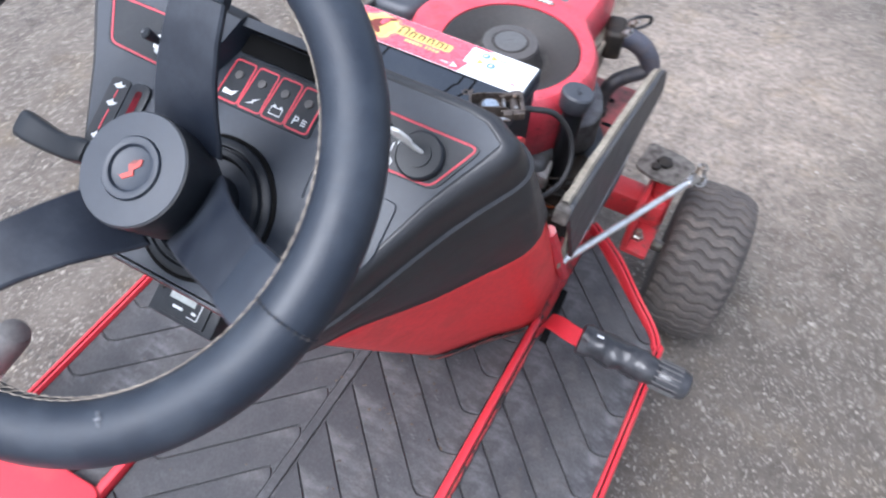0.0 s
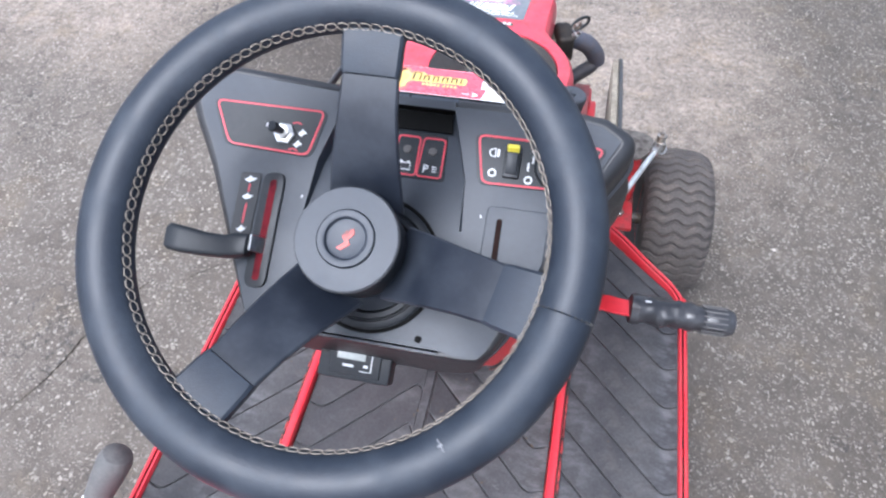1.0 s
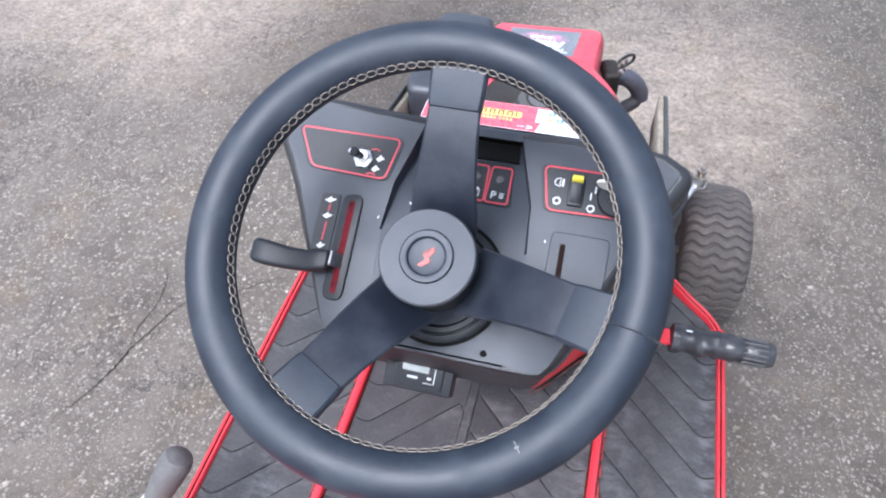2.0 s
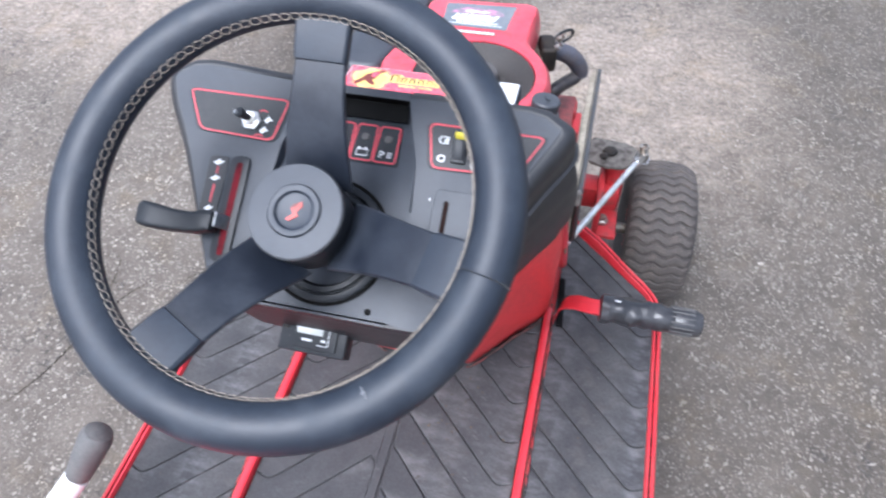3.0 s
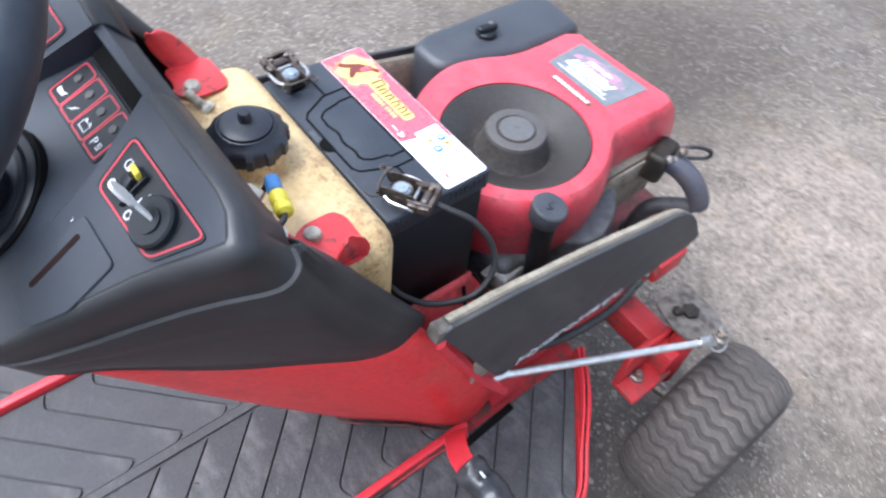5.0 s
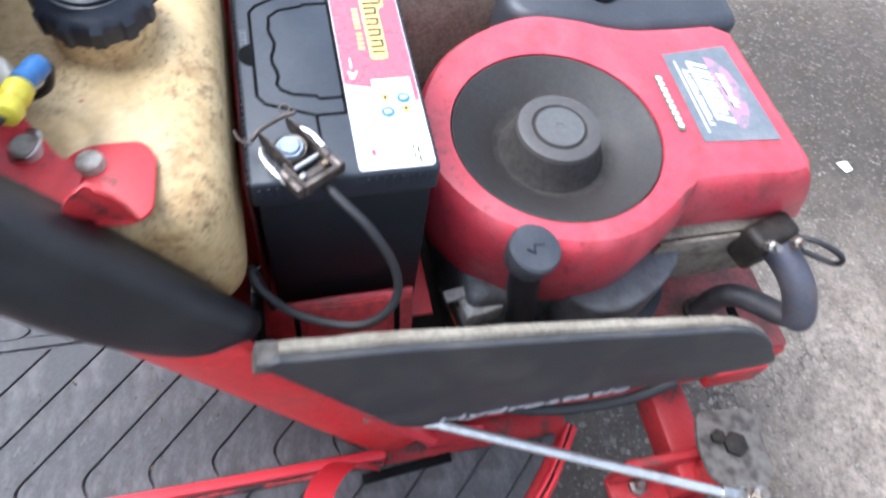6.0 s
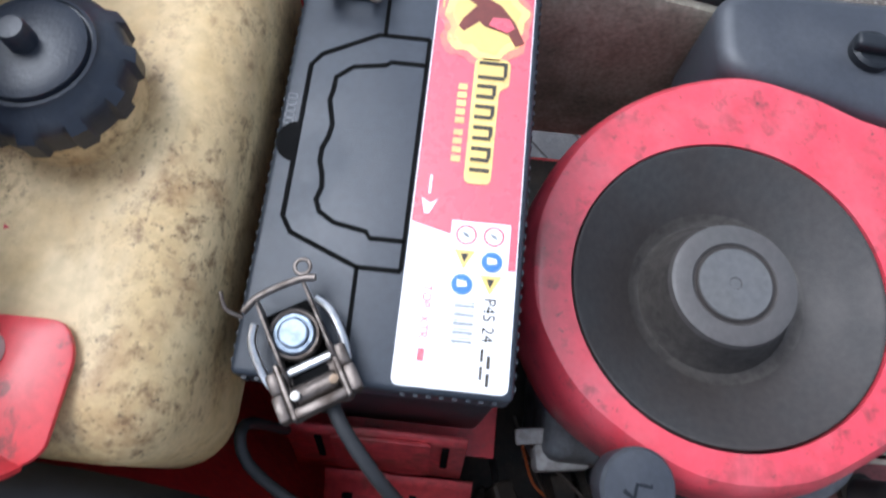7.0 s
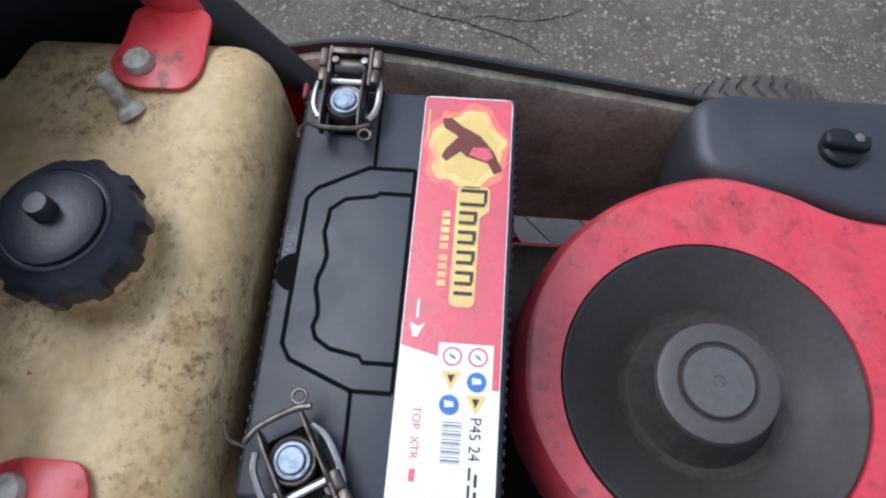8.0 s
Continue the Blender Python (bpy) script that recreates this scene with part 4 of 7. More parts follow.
def chassis():
    """The red frame ahead of the pedestal, the front axle and what fills the dark under the engine."""
    for s in (1, -1):
        x = MID + s * 0.178
        b = box((0.006, 0.46, 0.075), (x, 0.890, 0.405), (0, 0, 0), 0.002)
        b = box((0.03, 0.07, 0.045), (x + s * 0.004, 1.075, 0.41), (0, 0, 0), 0.004, 2, b)
        part("chassis_rail", b, RED_WORN, tractor, "oily red frame rail with flaking paint")
        for y in (0.80, 0.93, 1.03, 1.09):
            part("frame_bolt", lathe([(0.009, 0), (0.009, 0.006), (0.006, 0.008)], pose(x + s * 0.003, y, 0.41, 0, 90 * s, 0), 6), STEEL, tractor)
    # added dark filler under the engine, here and as the belly pan
    part("engine_floor", box((0.345, 0.30, 0.008), (MID, 0.79, 0.450), (0, 0, 0), 0.002), GREASE, tractor, "dark filler floor under the engine")
    plate = part("engine_plate", box((0.345, 0.185, 0.006), (MID + 0.008, 1.034, 0.455), (0, 0, 0), 0.002), RED_DULL, tractor, "rust-stained dull red engine mounting plate")
    # slots as flat pieces, the shade inside them painted near-black
    for dx, y, w, h in ((0.139, 1.011, 0.019, 0.009), (0.120, 1.075, 0.02, 0.012), (-0.12, 0.99, 0.011, 0.03)):
        part("plate_slot", slab(rounded([(dx - w / 2, y - h / 2), (dx + w / 2, y - h / 2), (dx + w / 2, y + h / 2), (dx - w / 2, y + h / 2)], 0.005), 0.0006, pose(0, 0, 0.4579)), HOLE, plate)
    part("front_crossmember", box((0.37, 0.05, 0.10), (MID, 1.105, 0.40), (0, 0, 0), 0.006), RED_WORN, tractor)
    part("belly_pan", box((0.33, 0.36, 0.02), (MID, 0.88, 0.385), (0, 0, 0), 0.004), GREASE, tractor, "black filler plate under the engine")
    # axle beam, kingpins and stub brackets
    axle = part("front_axle", box((0.60, 0.05, 0.055), (MID, 1.035, 0.285), (0, 0, 0), 0.006), RED_WORN, tractor, "red front axle beam")
    for s in (1, -1):
        x = MID + s * 0.285
        b = rod((x, 1.05, 0.21), (x, 1.05, 0.37), 0.021, seg=20, w=0.002)
        b = box((0.05, 0.10, 0.012), (x - s * 0.005, 0.985, 0.252), (0, 0, 0), 0.004, 2, b)
        b = box((0.012, 0.13, 0.085), (x - s * 0.025, 1.0, 0.30), (0, 0, 0), 0.004, 2, b)
        part("kingpin_bracket", b, RED_WORN, axle, "red kingpin bracket")
        b = lathe([(0.012, 0), (0.012, 0.008), (0.009, 0.010), (0.007, 0.010), (0.007, 0.02), (0.005, 0.022)], pose(x - s * 0.01, 0.973, 0.258), 6)
        part("stop_bolt", b, STEEL, axle)
        b = slab(rounded([(-0.056, -0.030), (-0.02, -0.042), (0.02, -0.042), (0.045, -0.012), (0.047, 0.022), (0.025, 0.038), (-0.050, 0.046)], 0.012), 0.008, pose(x - s * 0.008, 1.055, 0.372), 0.002)
        arm = part("steering_arm", b, DUSTY, axle, "dusty greased steering arm plate")
        for dx, dy, r in ((-0.018, 0.002, 0.015), (-0.03, -0.016, 0.009)):
            part("arm_bolt", lathe([(r, 0), (r, 0.006), (r * 0.7, 0.008), (0, 0.009)], pose(x + s * dx, 1.055 + dy, 0.380), 6), GREASE, arm)
        part("stub_axle", rod((x, 1.05, 0.17), (x + s * (0.08 if s > 0 else 0.16), 1.06, 0.158), 0.012), STEEL, axle)
    return axle


chassis()


def front_wheel(x, turn):
    """A small pneumatic turf tyre on a pressed rim."""
    s = 1 if x > 0 else -1
    R, W = 0.160, 0.142
    m = pose(x, 1.068, 0.155, 0, 90, turn)
    half = W / 2
    prof = [(0.078, -0.052), (0.088, -0.062), (0.106, -half + 0.001), (0.122, -half - 0.002), (0.136, -half + 0.002), (0.1465, -half + 0.011), (0.1530, -0.046), (0.1562, -0.028), (0.1572, 0.0),
            (0.1562, 0.028), (0.1530, 0.046), (0.1465, half - 0.011), (0.136, half - 0.002), (0.122, half + 0.002), (0.106, half - 0.001), (0.088, 0.062), (0.078, 0.052)]
    tyre = part("front_wheel", lathe(prof, m, 64), TYRE, tractor, "worn front turf tyre, dusty black rubber")
    # wavy tread bars, worn uneven, that run down over the rounded shoulders
    b = bmesh.new()
    rows_z = np.linspace(-0.066, 0.066, 31)
    bars = 44
    for k in range(bars):
        a0 = 2 * math.pi * k / bars
        grid = [[], [], [], [], []]
        for z in rows_z:
            a = a0 + 0.030 * math.sin(z / 0.132 * 2 * math.pi * 3.0) + 0.010 * noise.noise((z * 60, k * 3.1, 0))
            r = float(np.interp(abs(z), [0, 0.028, 0.046, 0.060, 0.067], [0.1572, 0.1562, 0.1530, 0.1465, 0.140]))
            worn = 0.0048 + 0.0012 * noise.noise((z * 45, k * 1.7, 4))
            wide = 0.056 + 0.007 * noise.noise((z * 80, k * 2.3, 8)) - 0.018 * max(0, (abs(z) - 0.050) / 0.016)
            for row, dr, da in zip(grid, (-0.001, 0.86, 1.0, 0.86, -0.001), (-1.0, -0.78, 0.0, 0.78, 1.0)):
                rr = r + (dr * worn if dr > 0 else dr)
                row.append(Vector((rr * math.cos(a + da * wide), rr * math.sin(a + da * wide), z)))
        b = patch(grid, b)
        for e in (0, -1):
            b.faces.new([b.verts.new(q[e]) for q in grid])
    moved(b, m)
    part("tread", b, TREAD, tyre, "dusty wavy tread bars", 50)
    b = lathe([(0.0, -0.012), (0.03, -0.012), (0.034, -0.02), (0.062, -0.018), (0.07, -0.04), (0.082, -0.056), (0.086, -0.056), (0.086, -0.05), (0.076, -0.03), (0.076, 0.03), (0.086, 0.05), (0.086, 0.056), (0.082, 0.056), (0.07, 0.04), (0.062, 0.03), (0.02, 0.028), (0.02, 0.05), (0.0, 0.05)], m, 40)
    part("wheel_rim", b, RED_WORN, tyre, "red pressed-steel rim")
    return tyre


front_wheel(0.383, 2)
front_wheel(-0.484, 2)


# ---- steering wheel ----
HUB = pose(0, 0.2205, 1.0055, math.degrees(math.asin(0.488)), 0, 0)      # z out of the wheel towards the driver
wheel = thing("steering_wheel", "black three-spoke steering wheel with pale stitching", "steering wheel", HUB.translation)


def steering():
    R = 0.1555
    b = bmesh.new()
    rows = []
    for i in range(128):
        a = 2 * math.pi * i / 128
        row = []
        for k in range(20):
            p = 2 * math.pi * k / 20
            rr = R + 0.0182 * math.cos(p)
            row.append(b.verts.new(HUB @ Vector((rr * math.cos(a), rr * math.sin(a), 0.0182 * math.sin(p)))))
        rows.append(row)
    for i in range(128):
        p, q = rows[i], rows[(i + 1) % 128]
        for k in range(20):
            b.faces.new((p[k], p[(k + 1) % 20], q[(k + 1) % 20], q[k]))
    rim = part("rim", b, LEATHER, wheel, "thick rim covered in dark leather-look vinyl")
    # thread laced in a chain along the inner side of the rim
    b = bmesh.new()
    links, mid, wide = 112, radians(163), radians(9)

    def seam(ang, p, lift=0.0006):
        rr = R + (0.0182 + lift) * math.cos(p)
        return HUB @ Vector((rr * math.cos(ang), rr * math.sin(ang), (0.0182 + lift) * math.sin(p)))
    for i in range(links):
        for sgn in (1, -1):
            run = [(0.0, 0.12), (0.22, 0.9), (0.5, 1.0), (0.78, 0.9), (1.0, 0.12)]
            b = tube([seam(2 * math.pi * (i + u) / links, mid + sgn * wide * w, 0.0004 + 0.0005 * w) for u, w in run], 0.00036, 5, 1, b)
    part("stitching", b, THREAD, rim, "pale thread laced along the inner seam")
    # the joint in the cover, a thin raised band, and a scuff
    for ang, wdt in ((-12.0, 0.0007),):
        b = bmesh.new()
        rws = []
        for da in (-wdt, 0, wdt):
            a = radians(ang) + da / R
            rws.append([HUB @ Vector(((R + 0.0186 * math.cos(p) + (0.0004 if da == 0 else -0.0006) * math.cos(p)) * math.cos(a), (R + 0.0186 * math.cos(p)) * math.sin(a), (0.0188 if da == 0 else 0.0180) * math.sin(p))) for p in np.linspace(radians(-60), radians(240), 24)])
        part("cover_joint", patch(rws), LEATHER, rim, "butt joint in the rim cover")
        b = bmesh.new()
        for k, p in enumerate(np.linspace(radians(20), radians(160), 12)):
            b = tube([seam(radians(ang) + d, p + d * 2.5, 0.0008) for d in (-0.007, 0.0, 0.007)], 0.0003, 5, 2, b)
        part("joint_stitching", b, mat("dull_thread", (0.060, 0.056, 0.050), 0.7, bump=0), rim, "dull thread across the joint")
    b = tube([HUB @ Vector((0.150 * math.cos(radians(a)), 0.150 * math.sin(radians(a)), 0.0176)) for a in (-51, -52.2)], 0.0009, 5, 2)
    b = tube([HUB @ Vector(((0.150 + d) * math.cos(radians(-51.5)), (0.150 + d) * math.sin(radians(-51.5)), 0.0178 + d * 0.1)) for d in (-0.004, 0, 0.004)], 0.0006, 5, 2, b)
    part("scuff", b, MOULD, rim)
    # flat dished spokes, each with a wider shoe at the rim
    for ang in (89.5, -118.0, -12.5):
        turn = HUB @ pose(0, 0, 0, 0, 0, ang)
        sec = [(0.030, 0.0285, -0.066), (0.040, 0.0275, -0.058), (0.052, 0.0258, -0.046), (0.068, 0.0236, -0.033), (0.088, 0.0215, -0.021), (0.110, 0.0202, -0.0115), (0.130, 0.0192, -0.006), (0.146, 0.0190, -0.002)]
        top = [[turn @ Vector((u, -w, z)), turn @ Vector((u, -w + 0.0015, z + 0.0015)), turn @ Vector((u, w - 0.0015, z + 0.0015)), turn @ Vector((u, w, z)), turn @ Vector((u, w, z - 0.003)), turn @ Vector((u, -w, z - 0.003)), turn @ Vector((u, -w, z))] for u, w, z in sec]
        spoke = part("spoke", patch(top), SPOKE, wheel, "flat satin-black steel spoke")
        sec = [(0.110, 0.0198, -0.0095), (0.114, 0.0208, -0.0072), (0.132, 0.0215, 0.000), (0.150, 0.0228, 0.004)]
        top = [[turn @ Vector((u, -w, z - 0.007)), turn @ Vector((u, -w, z)), turn @ Vector((u, -w + 0.002, z + 0.002)), turn @ Vector((u, w - 0.002, z + 0.002)), turn @ Vector((u, w, z)), turn @ Vector((u, w, z - 0.007))] for u, w, z in sec]
        b = patch(top)
        b.faces.new([b.verts.new(q) for q in top[0]])
        part("spoke_shoe", b, LEATHER, spoke, "padded shoe where the spoke meets the rim")
    # hub: drum, cap, raised ring and round badge
    prof = [(0.032, -0.085), (0.036, -0.075), (0.0375, -0.046), (0.0382, -0.036), (0.0375, -0.033), (0.034, -0.0322), (0.0208, -0.0318), (0.0208, -0.0330), (0.0, -0.0330)]
    hub = part("hub", lathe(prof, HUB, 48), SATIN, wheel, "round black horn-style hub cap")
    part("hub_cap", lathe([(0.0372, -0.0335), (0.0365, -0.0318), (0.021, -0.0312), (0.0208, -0.0318)], HUB, 48, None, None, False), DASH, hub)
    part("hub_ring", lathe([(0.0206, -0.0325), (0.0204, -0.0302), (0.0198, -0.0294), (0.0162, -0.0290), (0.0150, -0.0296), (0.0140, -0.0318), (0.0125, -0.0324), (0.0, -0.0324)], HUB, 48, None, None, False), DASH, hub, "raised ring round the badge")
    b = slab([(-0.0045, -0.008), (-0.001, -0.0085), (0.004, -0.003), (0.0015, 0.000), (0.0045, 0.0045), (0.003, 0.0085), (-0.002, 0.005), (-0.0035, 0.001), (0.000, -0.0025)], 0.0010, HUB @ pose(0, 0, -0.0326, 0, 0, -10))
    part("badge", b, BADGE, hub, "faded orange-red maker's badge")
    # stepped rubber gaiter where the column enters the dash
    G = FACE @ pose(-0.002, -0.0865, 0.0)
    # groove and hollow are shallow; near-black paint supplies their shade
    part("gaiter_groove", lathe([(0.0565, -0.006), (0.0565, 0.0040), (0.0535, 0.0040), (0.0535, -0.006)], G, 56, None, None, False), HOLE, wheel)
    part("column_gaiter", lathe([(0.0530, -0.008), (0.0532, 0.0052), (0.0520, 0.0062), (0.0475, 0.0068), (0.0462, 0.0050), (0.0455, 0.0050), (0.0445, 0.0084), (0.0405, 0.0090), (0.0395, 0.0060)], G, 56, None, None, False), SATIN, wheel, "stepped black rubber gaiter")
    part("gaiter_hollow", lathe([(0.0396, 0.0062), (0.036, -0.002), (0.022, -0.004)], G, 40, None, None, False), HOLE, wheel, "shallow hollow round the column, its shade put into the colour")
    part("column", lathe([(0.022, -0.19), (0.024, -0.11), (0.028, -0.08)], HUB, 28), SATIN, wheel)
    return rim


steering()

# ---- fuel tank ----
tank = thing("fuel_tank", "stained cream polythene fuel tank with a black cap", "fuel tank", (0, 0.485, 0.69))


def fuel_tank():
    b = box((0.292, 0.180, 0.135), (0.005, 0.456, 0.764), (0, 0, 0), 0.030, 6)
    for y in (0.392, 0.404, 0.440, 0.452):
        bmesh.ops.bisect_plane(b, geom=b.verts[:] + b.edges[:] + b.faces[:], plane_co=(0, y, 0), plane_no=(0, 1, 0))
    for v in b.verts:
        if v.co.y < 0.446:
            v.co.z = max(v.co.z, 0.775)
        if v.co.y < 0.398:                    # the tank narrows where it runs in under the dash
            v.co.x = 0.005 + (v.co.x - 0.005) * 0.80
            v.co.z = max(v.co.z, 0.80)
        if v.co.z > 0.8:
            v.co.z += 0.004 * noise.noise(v.co * 9) - 0.02 * max(0, abs(v.co.x - 0.005) - 0.11)
    part("tank_body", b, TANK, tank, "cream polythene moulding, stained brown")
    C = pose(0.002, 0.479, 0.836)
    part("filler_neck", lathe([(0.031, -0.022), (0.031, 0.018)], C, 32), TANK, tank)

    def cog(a, r, z):
        return 1 + (0.075 if (a * 11 / (2 * math.pi)) % 1 < 0.34 else 0.0) if r > 0.0312 and z < 0.027 else 1.0
    cap = part("filler_cap", lathe([(0.0317, 0.012), (0.0333, 0.013), (0.0337, 0.024), (0.0328, 0.0275), (0.0299, 0.0300), (0.0262, 0.0325), (0.0253, 0.0345), (0.0241, 0.0350), (0.0237, 0.0338), (0.0230, 0.0338), (0.0226, 0.0365), (0.0184, 0.0385), (0.0, 0.0400)], C, 132, None, cog), CAP, tank, "ribbed black screw cap")
    part("cap_vent", lathe([(0.0058, 0.038), (0.0056, 0.0475), (0.0048, 0.0490), (0.0, 0.0493)], C, 24), CAP, cap)
    # red hold-down tabs at both ends, each with a bolt and a tongue bent upwards
    for s in (1, -1):
        X = lambda d: 0.003 + s * d
        out = [(X(0.096), 0.475), (X(0.101), 0.464), (X(0.112), 0.457), (X(0.126), 0.462), (X(0.150), 0.462), (X(0.153), 0.498), (X(0.146), 0.508), (X(0.108), 0.510), (X(0.096), 0.503)]
        tab = part("hold_down_tab", slab(rounded(out[::s], 0.007), 0.003, pose(0, 0, 0.8325), 0.0008), RED_CHIPPED, tank, "chipped red steel hold-down strap")
        lean, tall = (0.000, 0.038) if s > 0 else (-0.022, 0.042)
        rows = []
        for f in (0, 0.15, 0.3, 0.45, 0.6, 0.75, 0.88, 0.96, 1.0):
            half = 0.0165 * math.sqrt(max(0.0, 1 - 0.93 * f ** 3.2))
            c = Vector((X(0.1505 + 0.006 * math.sin(2.2 * f)), 0.485 + lean * f, 0.8345 + tall * f))
            rows.append([c + Vector((-s * (0.004 * (1 - w * w) + d), half * w, 0.0)) for w, d in ((-1, 0), (-0.5, 0), (0, 0), (0.5, 0), (1, 0), (1, -0.002), (0.5, -0.002), (0, -0.002), (-0.5, -0.002), (-1, -0.002), (-1, 0))])
        b = patch(rows)
        b.faces.new([b.verts.new(q) for q in rows[-1][:-1]])
        part("strap_tongue", b, RED_CHIPPED, tab, "red tongue of the strap bent upwards")
        part("tab_bolt", lathe([(0.0082, 0), (0.0082, 0.002), (0.0070, 0.005), (0.004, 0.0065), (0, 0.0068)], pose(X(0.111), 0.475, 0.8355), 20), NYLON, tab, "dirty white round-head bolt")
        if s > 0:
            line = spline([(0.128, 0.470, 0.8345), (0.122, 0.452, 0.838), (0.106, 0.438, 0.848), (0.088, 0.425, 0.860), (0.064, 0.415, 0.871), (0.035, 0.408, 0.882), (0.0, 0.403, 0.890)], 6)
            rows = []
            for k, p in enumerate(line):
                d = (line[min(k + 1, len(line) - 1)] - line[max(k - 1, 0)]).normalized()
                across = d.cross(Vector((0, 0, 1))).normalized() * 0.0145
                rows.append([p - across, p + across, p + across + Vector((0, 0, 0.003)), p - across + Vector((0, 0, 0.003)), p - across])
            part("strap_web", patch(rows), RED_CHIPPED, tab, "red strap running up behind the tank")
    part("breather_stub", lathe([(0.0085, 0), (0.0075, 0.004), (0.0048, 0.006), (0.0044, 0.019), (0.0054, 0.021), (0.0048, 0.0255), (0, 0.0262)], pose(-0.080, 0.476, 0.828, 30, -32, 0), 16), NYLON, tank, "white plastic breather stub")
    ring = [Vector((0.108 + 0.0100 * math.cos(a), 0.4455 + 0.0085 * math.sin(a), 0.850 + 0.003 * math.sin(a))) for a in np.linspace(0, 2 * math.pi, 20, endpoint=False)]
    part("hose_clip", tube(ring, 0.0015, 8, 0, None, True), CHROME, tank, "bright wire hose clip")
    part("hose_stub", rod((0.108, 0.4455, 0.828), (0.108, 0.4455, 0.852), 0.0078, seg=16, w=0.0012), NYLON, tank)
    # a fleck of red paint on the moulding
    part("paint_fleck", slab([(0.0, 0), (0.0022, 0.0004), (0.0012, 0.0026)], 0.0004, pose(0.062, 0.466, 0.8335)), RED_LINE, tank)
    return cap


fuel_tank()
plug = thing("fuse_holder", "blue and yellow crimp connectors on a lead above the tank", "connector", (0.08, 0.46, 0.83))
part("blue_sleeve", lathe([(0.0040, 0), (0.0062, 0.001), (0.0066, 0.008), (0.0054, 0.011), (0.0066, 0.014), (0.006, 0.020), (0.003, 0.021)], along((0.079, 0.462, 0.880), (0.097, 0.456, 0.885)), 14), BLUE, plug, "blue crimp sleeve")
part("yellow_sleeve", lathe([(0.0040, 0), (0.0072, 0.001), (0.0076, 0.009), (0.0060, 0.012), (0.0078, 0.016), (0.0070, 0.022), (0.0035, 0.024)], along((0.099, 0.456, 0.885), (0.121, 0.451, 0.887)), 14), YELLOW, plug, "yellow crimp sleeve")
part("clip", box((0.016, 0.012, 0.009), (0.083, 0.443, 0.878), (20, 10, 30), 0.002), NYLON, plug, "dirty white connector housing")
part("clip", box((0.020, 0.011, 0.010), (0.099, 0.440, 0.874), (10, 25, 20), 0.002), CABLE, plug)
for k in range(4):
    part("lead", tube([(0.080 + 0.005 * k, 0.446, 0.876), (0.072 + 0.006 * k, 0.436, 0.880 - 0.003 * k), (0.062 + 0.010 * k, 0.424, 0.872), (0.058 + 0.012 * k, 0.408, 0.850)], 0.0013, 7), (CABLE, RUSTY, CABLE, STEEL)[k], plug)
part("lead", tube([(0.081, 0.461, 0.880), (0.070, 0.462, 0.868), (0.064, 0.452, 0.846), (0.062, 0.43, 0.834)], 0.0026, 8), CABLE, plug)
part("lead", tube([(0.119, 0.452, 0.887), (0.127, 0.444, 0.886), (0.126, 0.425, 0.876), (0.118, 0.40, 0.85)], 0.0026, 8), CABLE, plug)

# ---- battery ----
BX0, BX1, BY0, BY1, BZ = -0.131, 0.107, 0.556, 0.684, 0.791
battery = thing("battery", "black starter battery with red and white top label", "battery", (-0.012, 0.62, BZ - 0.2))


def battery_box():
    cx, cy, lx, ly = (BX0 + BX1) / 2, (BY0 + BY1) / 2, BX1 - BX0, BY1 - BY0
    part("case", box((lx - 0.005, ly - 0.006, 0.172), (cx, cy, BZ - 0.114), (0, 0, 0), 0.004), SATIN, battery)
    lid = part("lid", box((lx, ly, 0.026), (cx, cy, BZ - 0.013), (0, 0, 0), 0.003, 3), ABS, battery, "moulded black lid")
    # ribbed rim on the long sides and ends
    rib = bmesh.new()
    bmesh.ops.create_cube(rib, size=1.0)
    bmesh.ops.scale(rib, vec=(0.0022, 0.0016, 0.009), verts=rib.verts)
    me = bpy.data.meshes.new("rib")
    rib.to_mesh(me)
    rib.free()
    me.materials.append(ABS)
    spots = [(x, y) for x in np.arange(BX0 + 0.008, BX1 - 0.004, 0.0062) for y in (BY0 - 0.0004, BY1 + 0.0004)]
    spots += [(BX1 + 0.0004, y) for y in np.arange(BY0 + 0.006, BY1 - 0.004, 0.006) if y < BY0 + 0.02 or y > BY1 - 0.05]
    for x, y in spots:
        ob = new("rim_rib", me)
        ob.location = (x, y, BZ - 0.0095)
        ob.rotation_euler = (0, 0, radians(90) if abs(x - BX1) < 0.002 else 0)
        ob.parent = lid
    return lid


lid = battery_box()
LID = pose(0, 0, BZ)


def groove(pts, half=0.0013, closed=False):
    return ribbon(pts, half, 0.0004, LID, None, closed)


# moulded grooves round the folded carrying handle: flat ribbons, shade painted near-black
y0 = 0.6268
outer = [(0.052, y0), (0.052, 0.606), (0.048, 0.596), (0.038, 0.572), (0.030, 0.567), (-0.055, 0.567), (-0.062, 0.572), (-0.077, 0.600), (-0.077, y0)]
inner = [(0.037, y0), (0.037, 0.610), (0.034, 0.608), (0.031, 0.592), (0.026, 0.584)] + [(0.02 - 0.0069 * k, 0.5815 + 0.0018 * math.sin(k * 1.35)) for k in range(10)] + [(-0.049, 0.581), (-0.056, 0.589), (-0.059, 0.606), (-0.061, 0.608), (-0.061, y0)]
part("handle_groove_shade", groove(outer), HOLE, lid, "near-black ribbon painting the shaded groove round the folded handle")
part("handle_groove_shade", groove(inner), HOLE, lid)
part("handle_groove_shade", groove([(0.052, y0), (-0.077, y0)], 0.0011), HOLE, lid)
part("handle_groove_shade", groove([(0.052, 0.606), (0.107, 0.607)], 0.0011), HOLE, lid)
